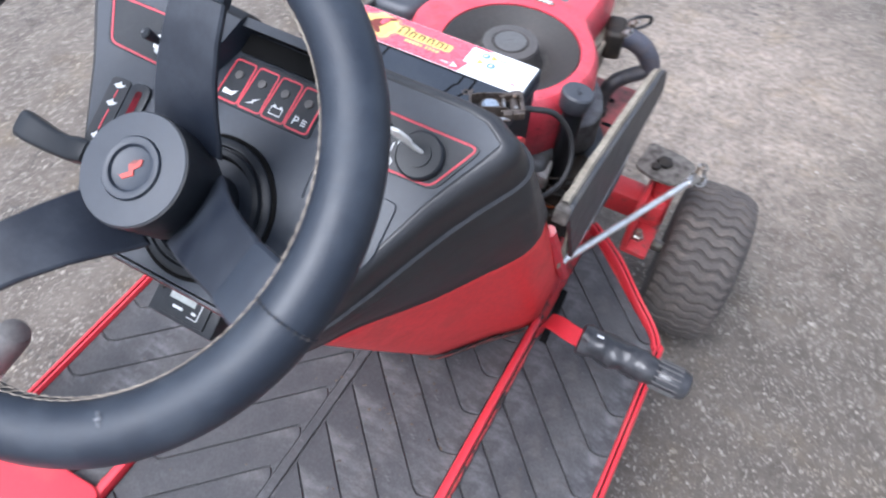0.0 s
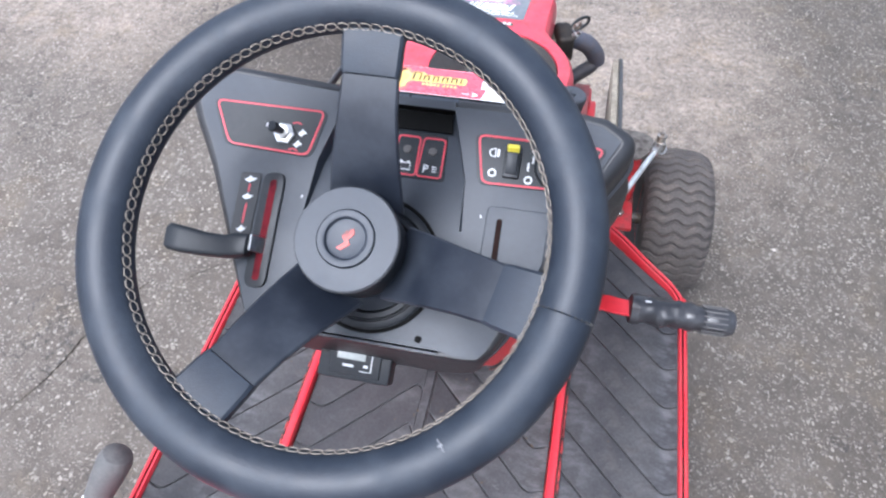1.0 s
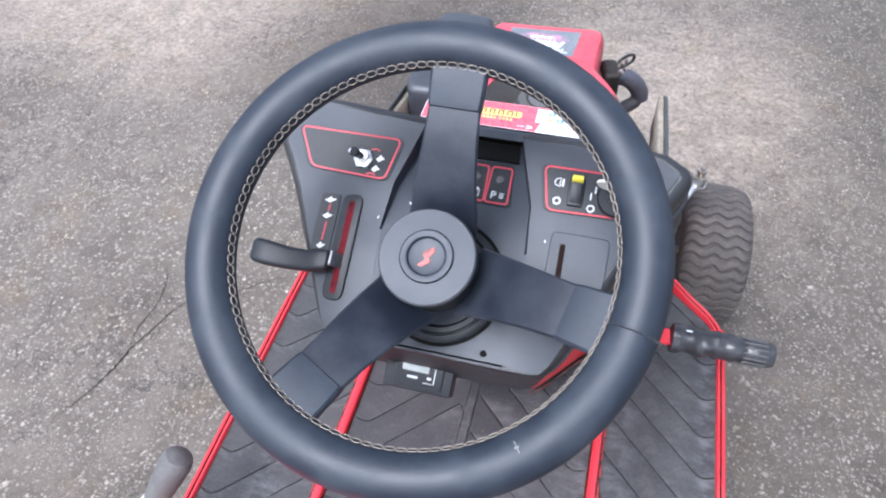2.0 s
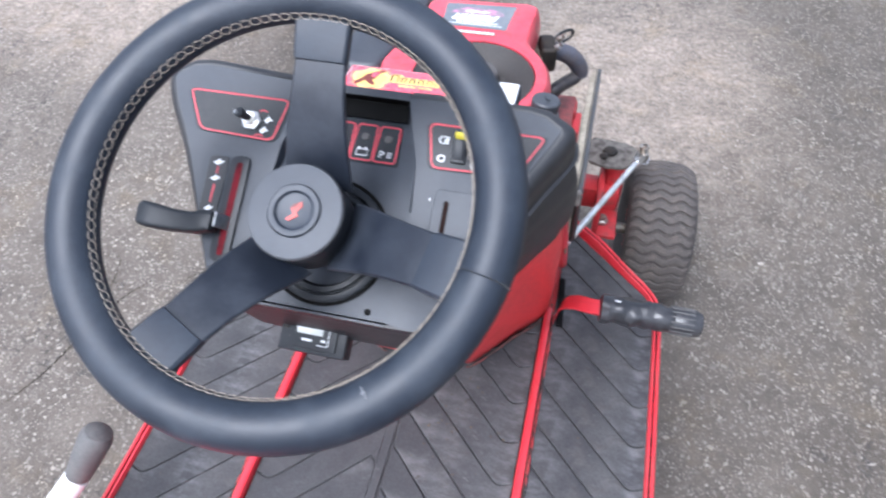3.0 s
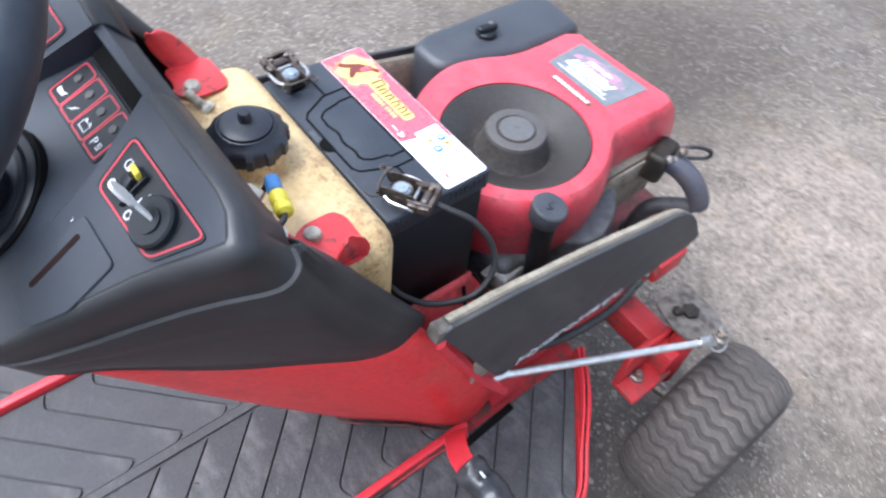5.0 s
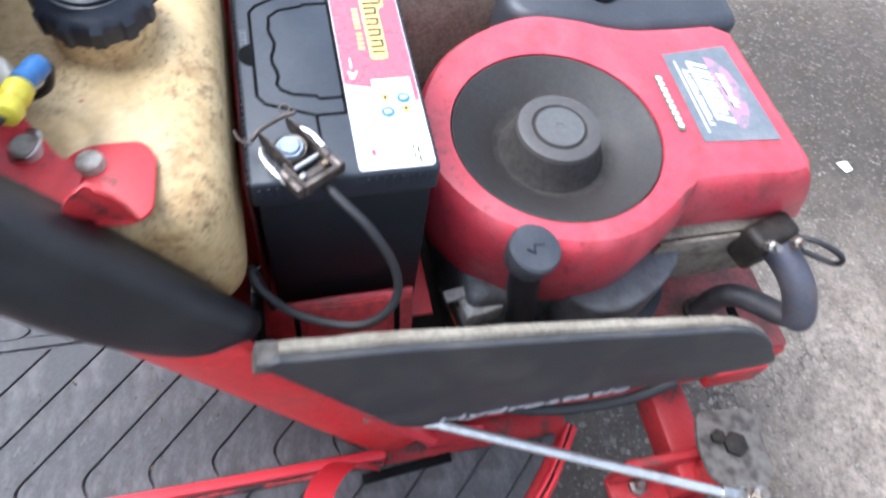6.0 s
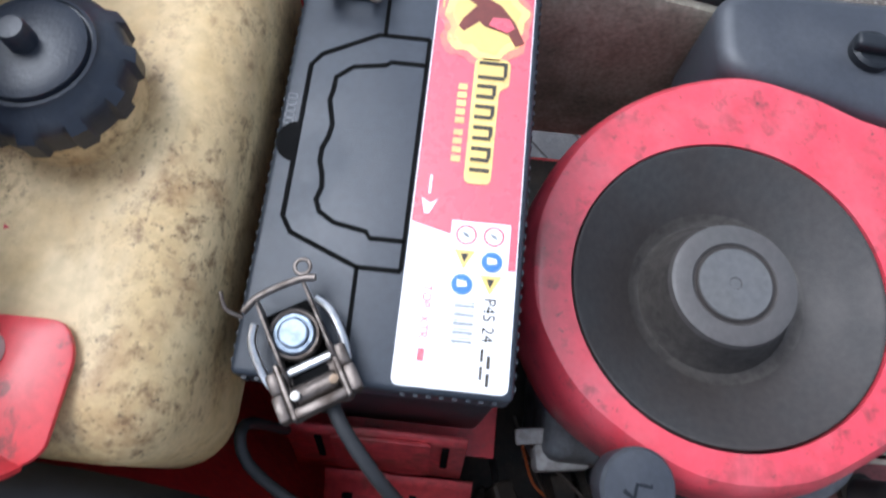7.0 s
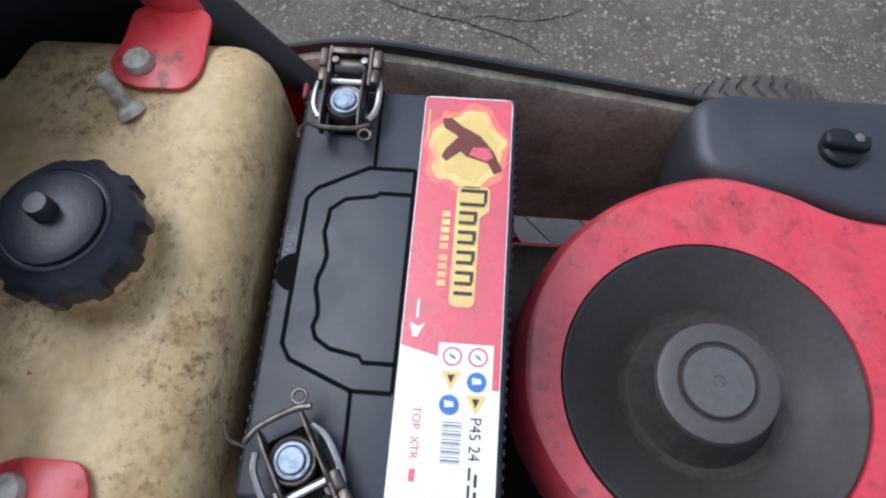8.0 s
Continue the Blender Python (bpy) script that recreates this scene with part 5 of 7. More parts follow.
part("handle_groove_shade", groove([(-0.077, 0.603), (-0.131, 0.602)], 0.0011), HOLE, lid)
# the hollow is a flat patch too, its shade put into the colour
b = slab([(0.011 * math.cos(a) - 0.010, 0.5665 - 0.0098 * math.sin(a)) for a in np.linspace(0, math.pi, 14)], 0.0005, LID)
part("finger_hollow_shade", b, HOLE, lid, "near-black half-round patch painting the shaded finger hollow")
for k in range(5):
    x = -0.0365 + 0.0036 * k
    part("date_mark", ribbon(rounded([(x, 0.5585), (x + 0.0028, 0.5588), (x + 0.0028, 0.5632), (x, 0.5630)], 0.0006, 2), 0.00035, 0.0003, LID, None, True), MOULD, lid)

# label: red with a warm flare, grey-white end; the maker's name and picture stand as plain marks
LX0, LX1, LY0, LY1 = -0.129, 0.1045, 0.6285, 0.6812
lab_m = pose(0, 0, BZ + 0.0002)
label = part("label", slab(rounded([(LX0, LY0), (LX1, LY0), (LX1, LY1), (LX0, LY1)], 0.004), 0.0004, lab_m), LABEL_WHITE, battery, "printed label, red and silver-white")


def print_on(name, pts, material, layer, text=""):
    return part(name, slab(pts, 0.00015, pose(0, 0, BZ + 0.0006 + 0.0002 * layer)), material, label, text)


def bar(x, y, w, h, material, layer=1, name="label_bar"):
    return print_on(name, [(x, y), (x + w, y), (x + w, y + h), (x, y + h)], material, layer)


print_on("label_red_field", [(LX0 + 0.002, LY0 + 0.0005), (0.026, LY0 + 0.0005), (0.031, 0.649), (0.0465, 0.676), (0.0465, LY1 - 0.0005), (LX0 + 0.002, LY1 - 0.0005), (LX0 + 0.0008, LY1 - 0.002), (LX0 + 0.0008, LY0 + 0.002)], LABEL_RED, 0)
flare = lambda k: [(-0.093 + k * 0.026 * math.cos(a) * (1 + 0.10 * math.sin(5 * a) + 0.05 * math.sin(11 * a + k * 4)), 0.6555 + k * 0.0215 * math.sin(a) * (1 + 0.08 * math.cos(7 * a) + 0.05 * math.sin(13 * a + k * 3))) for a in np.linspace(0, 2 * math.pi, 44, endpoint=False)]
print_on("label_flare", [(x, min(max(y, LY0 + 0.001), LY1 - 0.001)) for x, y in flare(1.17)], LABEL_EMBER, 1)
print_on("label_flare", flare(1.0), LABEL_GLOW, 2, "orange and yellow flare on the label")
print_on("label_flare", flare(0.80), LABEL_YELLOW, 3)
print_on("label_mark", [(-0.113, 0.640), (-0.107, 0.641), (-0.101, 0.650), (-0.092, 0.643), (-0.087, 0.641), (-0.084, 0.644), (-0.091, 0.652), (-0.088, 0.655), (-0.084, 0.668), (-0.077, 0.672), (-0.080, 0.6765), (-0.092, 0.671), (-0.102, 0.663), (-0.108, 0.652), (-0.114, 0.645)], mat("mark_maroon", (0.16, 0.03, 0.02), 0.35, bump=0), 4, "dark maroon mark")
print_on("label_mark", [(-0.094, 0.659), (-0.089, 0.657), (-0.085, 0.667), (-0.088, 0.671), (-0.094, 0.668)], LABEL_RED, 5)
print_on("label_halo", rounded([(-0.0685, 0.6518), (0.0038, 0.6518), (0.0038, 0.6652), (-0.050, 0.6655), (-0.0525, 0.6705), (-0.0685, 0.6705)], 0.004), LABEL_GLOW, 2)
for x, w, h in ((-0.0665, 0.0120, 0.0150), (-0.0525, 0.0095, 0.0100), (-0.0405, 0.0095, 0.0100), (-0.0285, 0.0095, 0.0100), (-0.0165, 0.0095, 0.0100), (-0.0048, 0.0060, 0.0100)):
    print_on("label_halo", rounded([(x - 0.0009, 0.6531), (x + w - 0.0004, 0.6531), (x + w - 0.0004, 0.6548 + h), (x - 0.0009, 0.6548 + h)], 0.002), LABEL_YELLOW, 3)
    bar(x, 0.654, 0.0021, h, LABEL_BLACK, 4)
    if w > 0.009:
        bar(x + w - 0.0034, 0.654, 0.0021, h * 0.93, LABEL_BLACK, 4)
        bar(x + 0.0021, 0.654 + h - 0.0019, w - 0.0055, 0.0019, LABEL_BLACK, 4)
for k in range(9):
    bar(-0.052 + 0.0049 * k + (0.002 if k > 4 else 0), 0.6445, 0.0034, 0.0046, LABEL_GLOW, 2)
bar(-0.119, 0.6315, 0.021, 0.0009, LABEL_YELLOW, 2)
print_on("label_mark", [(0.0135, 0.6325), (0.0215, 0.6345), (0.0215, 0.637), (0.0135, 0.6405), (0.016, 0.637)], LABEL_WHITE, 2)
bar(0.001, 0.6355, 0.010, 0.0012, LABEL_WHITE, 2)
print_on("label_white_field", [(0.0235, 0.6485), (0.0465, 0.6485), (0.0465, 0.677), (0.0235, 0.677)], LABEL_WHITE, 1)
for x, y in ((0.0305, 0.6560), (0.0302, 0.6692)):
    ring = [(x + 0.0046 * math.cos(a), y + 0.0046 * math.sin(a)) for a in np.linspace(0, 2 * math.pi, 20, endpoint=False)]
    part("label_sign", ribbon(ring, 0.0005, 0.0002, pose(0, 0, BZ + 0.0010), None, True), LABEL_RED, label, "red-ringed warning sign")
    print_on("label_sign_fill", [(x - 0.0016, y - 0.002), (x + 0.0004, y - 0.001), (x + 0.0018, y + 0.002), (x - 0.0004, y + 0.001)], STICKER, 2)
for x, y in ((0.0430, 0.6692), (0.0552, 0.6560)):
    part("label_sign", lathe([(0.0050, 0), (0.0050, 0.0002), (0.0, 0.0002)], pose(x, y, BZ + 0.0010), 24), LABEL_BLUE, label, "round blue sign")
    print_on("label_sign_fill", [(x - 0.002, y - 0.0025), (x + 0.0015, y - 0.0022), (x + 0.001, y + 0.0025), (x - 0.0015, y + 0.002)], LABEL_WHITE, 4)
for x, y in ((0.0430, 0.6560), (0.0546, 0.6692)):
    print_on("label_sign", [(x + 0.0048, y), (x - 0.0048, y + 0.0052), (x - 0.0048, y - 0.0052)], LABEL_YELLOW, 2, "yellow warning triangle")
    print_on("label_sign_fill", [(x + 0.0015, y), (x - 0.003, y + 0.002), (x - 0.003, y - 0.002)], LABEL_BLACK, 3)
words("P45 24", 0.0080, pose(0.0605, 0.6672, BZ + 0.0007), LABEL_BLACK, label, "label_word", width=0.95)
for k in range(15):
    bar(0.0635 + 0.0014 * k, 0.6535, (0.0005, 0.0009, 0.0003)[k % 3], 0.0095, STICKER, 0, "barcode_bar")
for x, w in ((0.0875, 0.006), (0.0955, 0.006)):
    bar(x, 0.6705, w, 0.0016, LABEL_BLACK, 0)
    bar(x - 0.003, 0.6675, w, 0.0013, LABEL_BLACK, 0)
words("TOP", 0.0058, pose(0.0570, 0.6385, BZ + 0.0007), LABEL_RED, label, "label_word")
words("XTR", 0.0058, pose(0.0715, 0.6385, BZ + 0.0007), LABEL_RED, label, "label_word")
bar(0.0870, 0.6390, 0.0060, 0.0030, LABEL_RED, 0)


def clamp(x, y, turn, lab, eye=1):
    """A sprung wire-and-plate terminal clamp on its post."""
    m = pose(x, y, BZ + 0.0005, 0, 0, turn) @ Matrix.Scale(0.87, 4)
    t = thing("terminal_clamp", lab, "clamp", (x, y, BZ))
    part("post", lathe([(0.013, 0), (0.0115, 0.003), (0.0108, 0.004), (0.0105, 0.0145), (0.0098, 0.0160), (0.0082, 0.0160), (0.0080, 0.0140), (0.0076, 0.0140), (0.0074, 0.0172), (0.0066, 0.0178), (0.0, 0.0178)], m, 28), LEAD, t, "bright chiselled lead battery post")
    for s in (1, -1):
        part("side_plate", slab(rounded([(-0.022, 0), (0.020, 0), (0.024, 0.006), (0.024, 0.015), (0.012, 0.018), (-0.016, 0.018), (-0.024, 0.012)], 0.004), 0.0016, m @ pose(s * 0.0125 + 0.0008, 0, 0.004, 90, 0, 90), 0.0003, 1), RUSTY, t)
        part("spring_bar", tube([m @ Vector((s * 0.0195, -0.022, 0.009)), m @ Vector((s * 0.0215, -0.012, 0.012)), m @ Vector((s * 0.0212, 0.004, 0.013)), m @ Vector((s * 0.0165, 0.013, 0.013))], 0.0019, 8, 4), CHROME, t, "polished wire bail")
        part("hinge_lug", box((0.006, 0.0104, 0.0104), tuple(m @ Vector((s * 0.0175, -0.020, 0.012))), (0, 0, turn), 0.002), RUSTY, t)
    part("back_bar", tube([m @ Vector((-0.019, 0.020, 0.018)), m @ Vector((-0.008, 0.024, 0.019)), m @ Vector((0.012, 0.024, 0.019)), m @ Vector((0.021, 0.021, 0.02))], 0.0016, 8, 4), RUSTY, t)
    ring = [m @ Vector((eye * 0.017 + 0.0040 * math.cos(a), 0.029 + 0.0040 * math.sin(a), 0.020)) for a in np.linspace(0, 2 * math.pi, 14, endpoint=False)]
    part("spring_eye", tube(ring, 0.0009, 6, 0, None, True), RUSTY, t, "wire spring eye")
    part("spring_tail", tube([m @ Vector((-eye * 0.020, 0.018, 0.016)), m @ Vector((-eye * 0.026, 0.025, 0.018)), m @ Vector((-eye * 0.025, 0.034, 0.02))], 0.001, 6, 4), RUSTY, t)
    part("cross_pin", rod(m @ Vector((-0.016, -0.017, 0.012)), m @ Vector((0.016, -0.017, 0.012)), 0.0022, seg=10), CHROME, t)
    part("cross_pin", rod(m @ Vector((-0.013, -0.026, 0.009)), m @ Vector((0.013, -0.026, 0.009)), 0.0018, seg=10), RUSTY, t)
    plate = part("bridge_plate", slab(rounded([(-0.015, -0.043), (-0.006, -0.041), (0.006, -0.041), (0.015, -0.043), (0.018, -0.036), (0.014, -0.014), (-0.014, -0.014), (-0.018, -0.036)], 0.004), 0.002, m @ pose(0, 0, 0.0055, -8, 0, 0), 0.0005, 1), RUSTY, t)
    for s in (1, -1):
        part("rivet", lathe([(0.0022, 0), (0.0019, 0.0012), (0.0, 0.0016)], m @ pose(s * 0.011, -0.038, 0.0125 if s > 0 else 0.0125, -8, 0, 0), 12), STEEL, plate)
    # no opening is cut: a near-black patch paints its shade
    part("bridge_window", slab(rounded([(-0.010, -0.033), (0.010, -0.033), (0.009, -0.018), (-0.009, -0.018)], 0.003), 0.0006, m @ pose(0, 0, 0.0078, -8, 0, 0)), HOLE, plate, "flat near-black patch painting the shaded opening in the bridge plate")
    R3 = m.to_3x3().to_4x4()
    frame_m = lambda x, y, z: Matrix.Translation(m @ Vector((x, y, z))) @ R3
    b = moved(box((0.031, 0.0050, 0.0085), (0, 0, 0), (-8, 0, 0), 0.0012), frame_m(0, -0.0385, 0.0160))
    for s in (1, -1):
        b = merge(b, moved(box((0.0030, 0.0300, 0.0090), (0, 0, 0), (-6, 0, 0), 0.0008, 1), frame_m(s * 0.0140, -0.0265, 0.0150)))
    yoke = part("yoke", b, RUSTY, t, "tarnished square lever frame")
    for s in (1, -1):
        part("yoke_ear", moved(box((0.0060, 0.0140, 0.0100), (0, 0, 0), (-6, 0, 0), 0.0016), frame_m(s * 0.0185, -0.0330, 0.0145)), RUSTY, yoke)
        part("yoke_pin", lathe([(0.0026, 0), (0.0024, 0.0016), (0, 0.0020)], frame_m(s * 0.0100, -0.0300, 0.0185), 12), STEEL, yoke)
    part("yoke_saddle", moved(rod((-0.0115, 0, 0), (0.0115, 0, 0), 0.0060, seg=16, w=0.001), frame_m(0, -0.0300, 0.0110)), RUSTY, yoke)
    part("post_collar", lathe([(0.0132, 0.006), (0.0136, 0.0125), (0.0126, 0.0145), (0.0112, 0.0140), (0.0110, 0.006)], m, 28, None, None, False), RUSTY, t, "tarnished ring round the post")
    part("clamp_floor", box((0.021, 0.0296, 0.0026), tuple(m @ Vector((0, 0.0, 0.0035))), (0, 0, turn), 0.0008), HOLE, t)
    return m


near = clamp(0.089, 0.585, 121, "tarnished quick-release clamp on the near battery post, cable attached")
clamp(-0.113, 0.583, -90, "tarnished quick-release clamp on the far battery post", -1)
lead = thing("battery_cable", "black cable looping from battery clamp to chassis", "cable", (0.13, 0.61, 0.6))
part("cable_run", tube([(0.113, 0.603, BZ + 0.006), (0.127, 0.612, BZ + 0.004), (0.146, 0.629, 0.785), (0.161, 0.644, 0.757), (0.171, 0.645, 0.730), (0.176, 0.631, 0.710), (0.173, 0.609, 0.700), (0.159, 0.574, 0.703), (0.142, 0.552, 0.716), (0.124, 0.548, 0.712), (0.121, 0.556, 0.64)], 0.0033, 12, 6), CABLE, lead)

# ---- battery tray ----
tray = thing("battery_tray", "scuffed red steel battery tray with slotted upstands", "battery tray", (0, 0.62, 0.45))
part("tray_floor", box((0.27, 0.15, 0.004), (-0.012, 0.62, BZ - 0.203), (0, 0, 0), 0.001), RED_WORN, tray)
back = box((0.222, 0.003, 0.17), (-0.030, 0.5515, 0.675), (0, 0, 0), 0.001, 1)
back = box((0.012, 0.003, 0.024), (-0.1350, 0.5515, 0.770), (0, 0, 0), 0.001, 1, back)
part("tray_back", back, RED_DULL, tray, "red steel plate between tank and battery")
slope = lambda f: (0.1165 + 0.022 * f, 0.632 - 0.080 * f)         # the upstand leans outwards


def sloped(ya, yb, lift, f0=0.0, f1=1.0):
    rows = []
    for y in np.linspace(ya, yb, 5):
        row = []
        for f in np.linspace(f0, f1, 6):
            x, z = slope(f)
            dent = 0.0012 * noise.noise((y * 40, f * 4, 2))
            row.append((x + lift * 0.97 + dent, y, z + lift * 0.23))
        rows.append(row)
    b = patch(rows)
    return b


up = part("tray_upstand", sloped(0.551, 0.674, 0.0), RED_SCRATCHED, tray, "scratched red upstand with two slots")
up.modifiers.new("thick", "SOLIDIFY").thickness = 0.003
part("tray_tongue", slab(rounded([(-0.034, -0.050), (0.034, -0.050), (0.034, 0.018), (-0.034, 0.018)], 0.006), 0.0025, Matrix(((0, -0.265, 0.964, 0.1238), (1, 0, 0, 0.616), (0, 0.964, 0.265, 0.6095), (0, 0, 0, 1))), 0.001, 2), RED_SCRATCHED, tray, "pressed tongue between the two slots")
b = patch([[(0.142, y, 0.552), (0.148, y, 0.544), (0.160, y, 0.537), (0.170, y, 0.534), (0.173, y, 0.529), (0.173, y, 0.50)] for y in (0.572, 0.60, 0.65, 0.684)])
led = part("tray_ledge", b, RED_SCRATCHED, tray, "dirty red ledge below the upstand")
led.modifiers.new("thick", "SOLIDIFY").thickness = 0.003
# uncut slots: thin near-black boxes paint the shade in them
for y in (0.573, 0.660):
    part("tray_slot", moved(box((0.002, 0.005, 0.040), (0, 0, 0), (0, 0, 0), 0.0006, 1), Matrix(((0.964, 0, -0.265, 0.1268), (0, 1, 0, y), (0.265, 0, 0.964, 0.600), (0, 0, 0, 1)))), HOLE, tray)
for x, y, w in ((0.159, 0.590, 0.008), (0.156, 0.640, 0.006)):
    part("tray_slot", box((0.005, w, 0.006), (x, y, 0.5385), (0, 20, 0), 0.0008), HOLE, tray)
part("tray_pedestal", box((0.23, 0.13, 0.13), (-0.012, 0.62, 0.52), (0, 0, 0), 0.004), GREASE, tray)

# ---- engine ----
engine = thing("engine", "red-shrouded single-cylinder mower engine, grimy round the base", "engine", (0.01, 0.87, 0.46))
EX, EY = 0.012, 0.820


def shroud():
    """The blower housing: a round drum that runs forward into a box, with a rounded shoulder."""
    ring = spline([(0.086, 0.935, 0), (0.106, 0.910, 0), (0.131, 0.862, 0), (0.132, 0.800, 0), (0.098, 0.736, 0), (0.050, 0.702, 0), (0.006, 0.694, 0), (-0.040, 0.701, 0), (-0.090, 0.729, 0), (-0.127, 0.775, 0), (-0.147, 0.834, 0), (-0.138, 0.885, 0), (-0.120, 0.930, 0), (-0.116, 0.985, 0)], 5)
    out = [(p.x, p.y) for p in ring] + [(-0.115, 1.035), (-0.103, 1.052), (0.068, 1.060), (0.083, 1.053), (0.087, 1.035), (0.085, 0.985)]
    fine = []                                   # short steps, so that the round opening stays round
    for p, q in zip(out, out[1:] + out[:1]):
        n = max(1, int((Vector(q) - Vector(p)).length / 0.008))
        fine += [tuple(Vector(p).lerp(Vector(q), k / n)) for k in range(n)]
    out = fine
    rows = []
    for shrink, z in ((0.006, 0.59), (0.004, 0.60), (-0.002, 0.650), (0.0, 0.677), (0.0030, 0.6885), (0.0080, 0.6945), (0.0145, 0.6960)):
        row = []
        for i, (x, y) in enumerate(out):
            p = Vector((x, y))
            q = Vector((-0.005, 0.830)) if y < 0.93 else Vector((-0.01, 0.95))
            d = (p - q).normalized()
            p = p - d * shrink
            zz = z
            if y > 0.93:
                if y > 1.03:
                    p.y += (0.695 - z) * 0.42
                zz = z if z > 0.62 else z + 0.012
            row.append((p.x, p.y, zz))
        rows.append(row + [row[0]])
    b = patch(rows)
    # top deck with the round opening
    n = len(out)
    inner = []
    for x, y, z in rows[-1][:-1]:
        a = math.atan2(y - EY, x - EX)
        inner.append((EX + 0.0985 * math.cos(a), EY + 0.003 + 0.0985 * math.sin(a), 0.6965))
    b = patch([rows[-1], inner + [inner[0]]], b)
    b = patch([inner + [inner[0]], [(x, y, 0.68) for x, y, z in inner] + [(*inner[0][:2], 0.68)]], b)
    bmesh.ops.remove_doubles(b, verts=b.verts, dist=1e-5)
    sh = part("shroud", b, grimy_red(), engine, "glossy red blower housing, grimy at the edge")
    return sh


shroud = shroud()


def fan():
    C = pose(EX - 0.001, EY + 0.0035, 0.690)
    # the screen falls inwards like a shallow funnel; the cap stands up out of the middle
    prof = [(0.0980, -0.004), (0.0978, 0.0030), (0.0970, 0.0043), (0.0960, 0.0044)]
    prof += [(0.0945 - 0.0415 * k / 14, 0.0036 - 0.0242 * k / 14) for k in range(15)]
    prof += [(0.0515, -0.0222), (0.0495, -0.0222), (0.0465, -0.018), (0.0430, -0.008), (0.0405, 0.001), (0.0392, 0.0080), (0.0378, 0.0110), (0.0355, 0.0118), (0.026, 0.0118), (0.0252, 0.0108), (0.0240, 0.0108), (0.0230, 0.0124), (0.021, 0.0128), (0.0035, 0.0128), (0.003, 0.0120), (0, 0.0120)]
    screen = part("fan_screen", lathe(prof, C, 72, None, None, False), SCREEN, engine, "round black rotating grass screen")
    part("fan_dust", lathe([(0.0572, -0.0176), (0.0545, -0.0192), (0.0520, -0.0212), (0.0497, -0.0217), (0.0470, -0.0176), (0.0436, -0.0078), (0.0410, 0.0012), (0.0397, 0.0068)], C, 72, None, None, False), SCREEN_DUST, screen, "dusty foot and flank of the centre cap")
    part("fan_cap", lathe([(0.0396, 0.0070), (0.0383, 0.0114), (0.0360, 0.0123), (0.0262, 0.0123), (0.0256, 0.0114)], C, 56, None, None, False), SCREEN_GREY, screen)
    part("fan_cap", lathe([(0.0228, 0.0118), (0.0220, 0.0132), (0.004, 0.0132), (0.0035, 0.0126), (0, 0.0126)], C, 40), SCREEN_CAP, screen, "grey centre cap")


fan()
# sticker and maker's plate, wording as bars
SK = pose(0, 0, 0.6968)
b = slab([(-0.072, 0.958), (0.040, 0.958), (0.046, 1.036), (-0.078, 1.030)], 0.0004, SK)
sticker = part("engine_sticker", b, STICKER, shroud, "grey sticker with white and pink script")
SCRIPT = SK @ pose(0, 0, 0.0003)


def scrawl(x0, x1, y, tall, count, material, seed):
    """One line of unreadable slanted script: crowded strokes of uneven height on a thin running line."""
    rnd = random.Random(seed)
    b = slab([(x0, y - tall * 0.52), (x1, y - tall * 0.40), (x1, y - tall * 0.22), (x0, y - tall * 0.30)], 0.0002, SCRIPT)
    w = (x1 - x0) / count
    for k in range(count):
        x, h, d = x0 + w * (k + rnd.uniform(-0.15, 0.15)), tall * rnd.uniform(0.35, 0.62), w * rnd.uniform(0.45, 0.8)
        b = slab(rounded([(x, y - h * 0.8), (x + d, y - h * 0.8), (x + d + h * 0.8, y + h), (x + h * 0.8, y + h)], 0.0012, 2), 0.0003, SCRIPT, 0.0, 1, b)
    return part("sticker_script", b, material, sticker, "unreadable script")


print_haze = mat("sticker_haze", (0.42, 0.16, 0.26), 0.4, bump=0, second=(0.16, 0.15, 0.17), scale=70, low=0.4, high=0.6)
part("sticker_arc", slab([(0.030 - 0.046 * (1 - math.cos(a)) * 1.02, 1.000 + 0.022 * math.sin(a)) for a in np.linspace(0, math.pi, 16)], 0.0002, SK @ pose(0, 0, 0.0003)), print_haze, sticker, "faded pink arc")
scrawl(-0.060, 0.016, 0.989, 0.0190, 10, WHITE_PRINT, 3)
scrawl(-0.042, 0.004, 1.008, 0.0085, 9, WHITE_PRINT, 5)
scrawl(-0.050, 0.022, 0.9745, 0.0065, 13, WHITE_PRINT, 8)
part("sticker_rule", slab([(-0.062, 0.9665), (0.030, 0.9665), (0.030, 0.9683), (-0.062, 0.9683)], 0.0003, SCRIPT), WHITE_PRINT, sticker)
b = slab(rounded([(-0.047, 0.938), (0.026, 0.938), (0.026, 0.9465), (-0.047, 0.9465)], 0.004), 0.0012, SK @ pose(0, 0, 0), 0.0003, 1)
badge = part("maker_plate", b, MAKER, shroud, "thin chrome name plate on a dark ground")
for k in range(9):
    x = -0.0435 + 0.0074 * k
    part("maker_bar", slab(rounded([(x, 0.9395), (x + 0.0052, 0.9395), (x + 0.0062, 0.9450), (x + 0.0012, 0.9450)], 0.0012, 2), 0.0004, SK @ pose(0, 0, 0.0012)), LABEL_WHITE, badge)


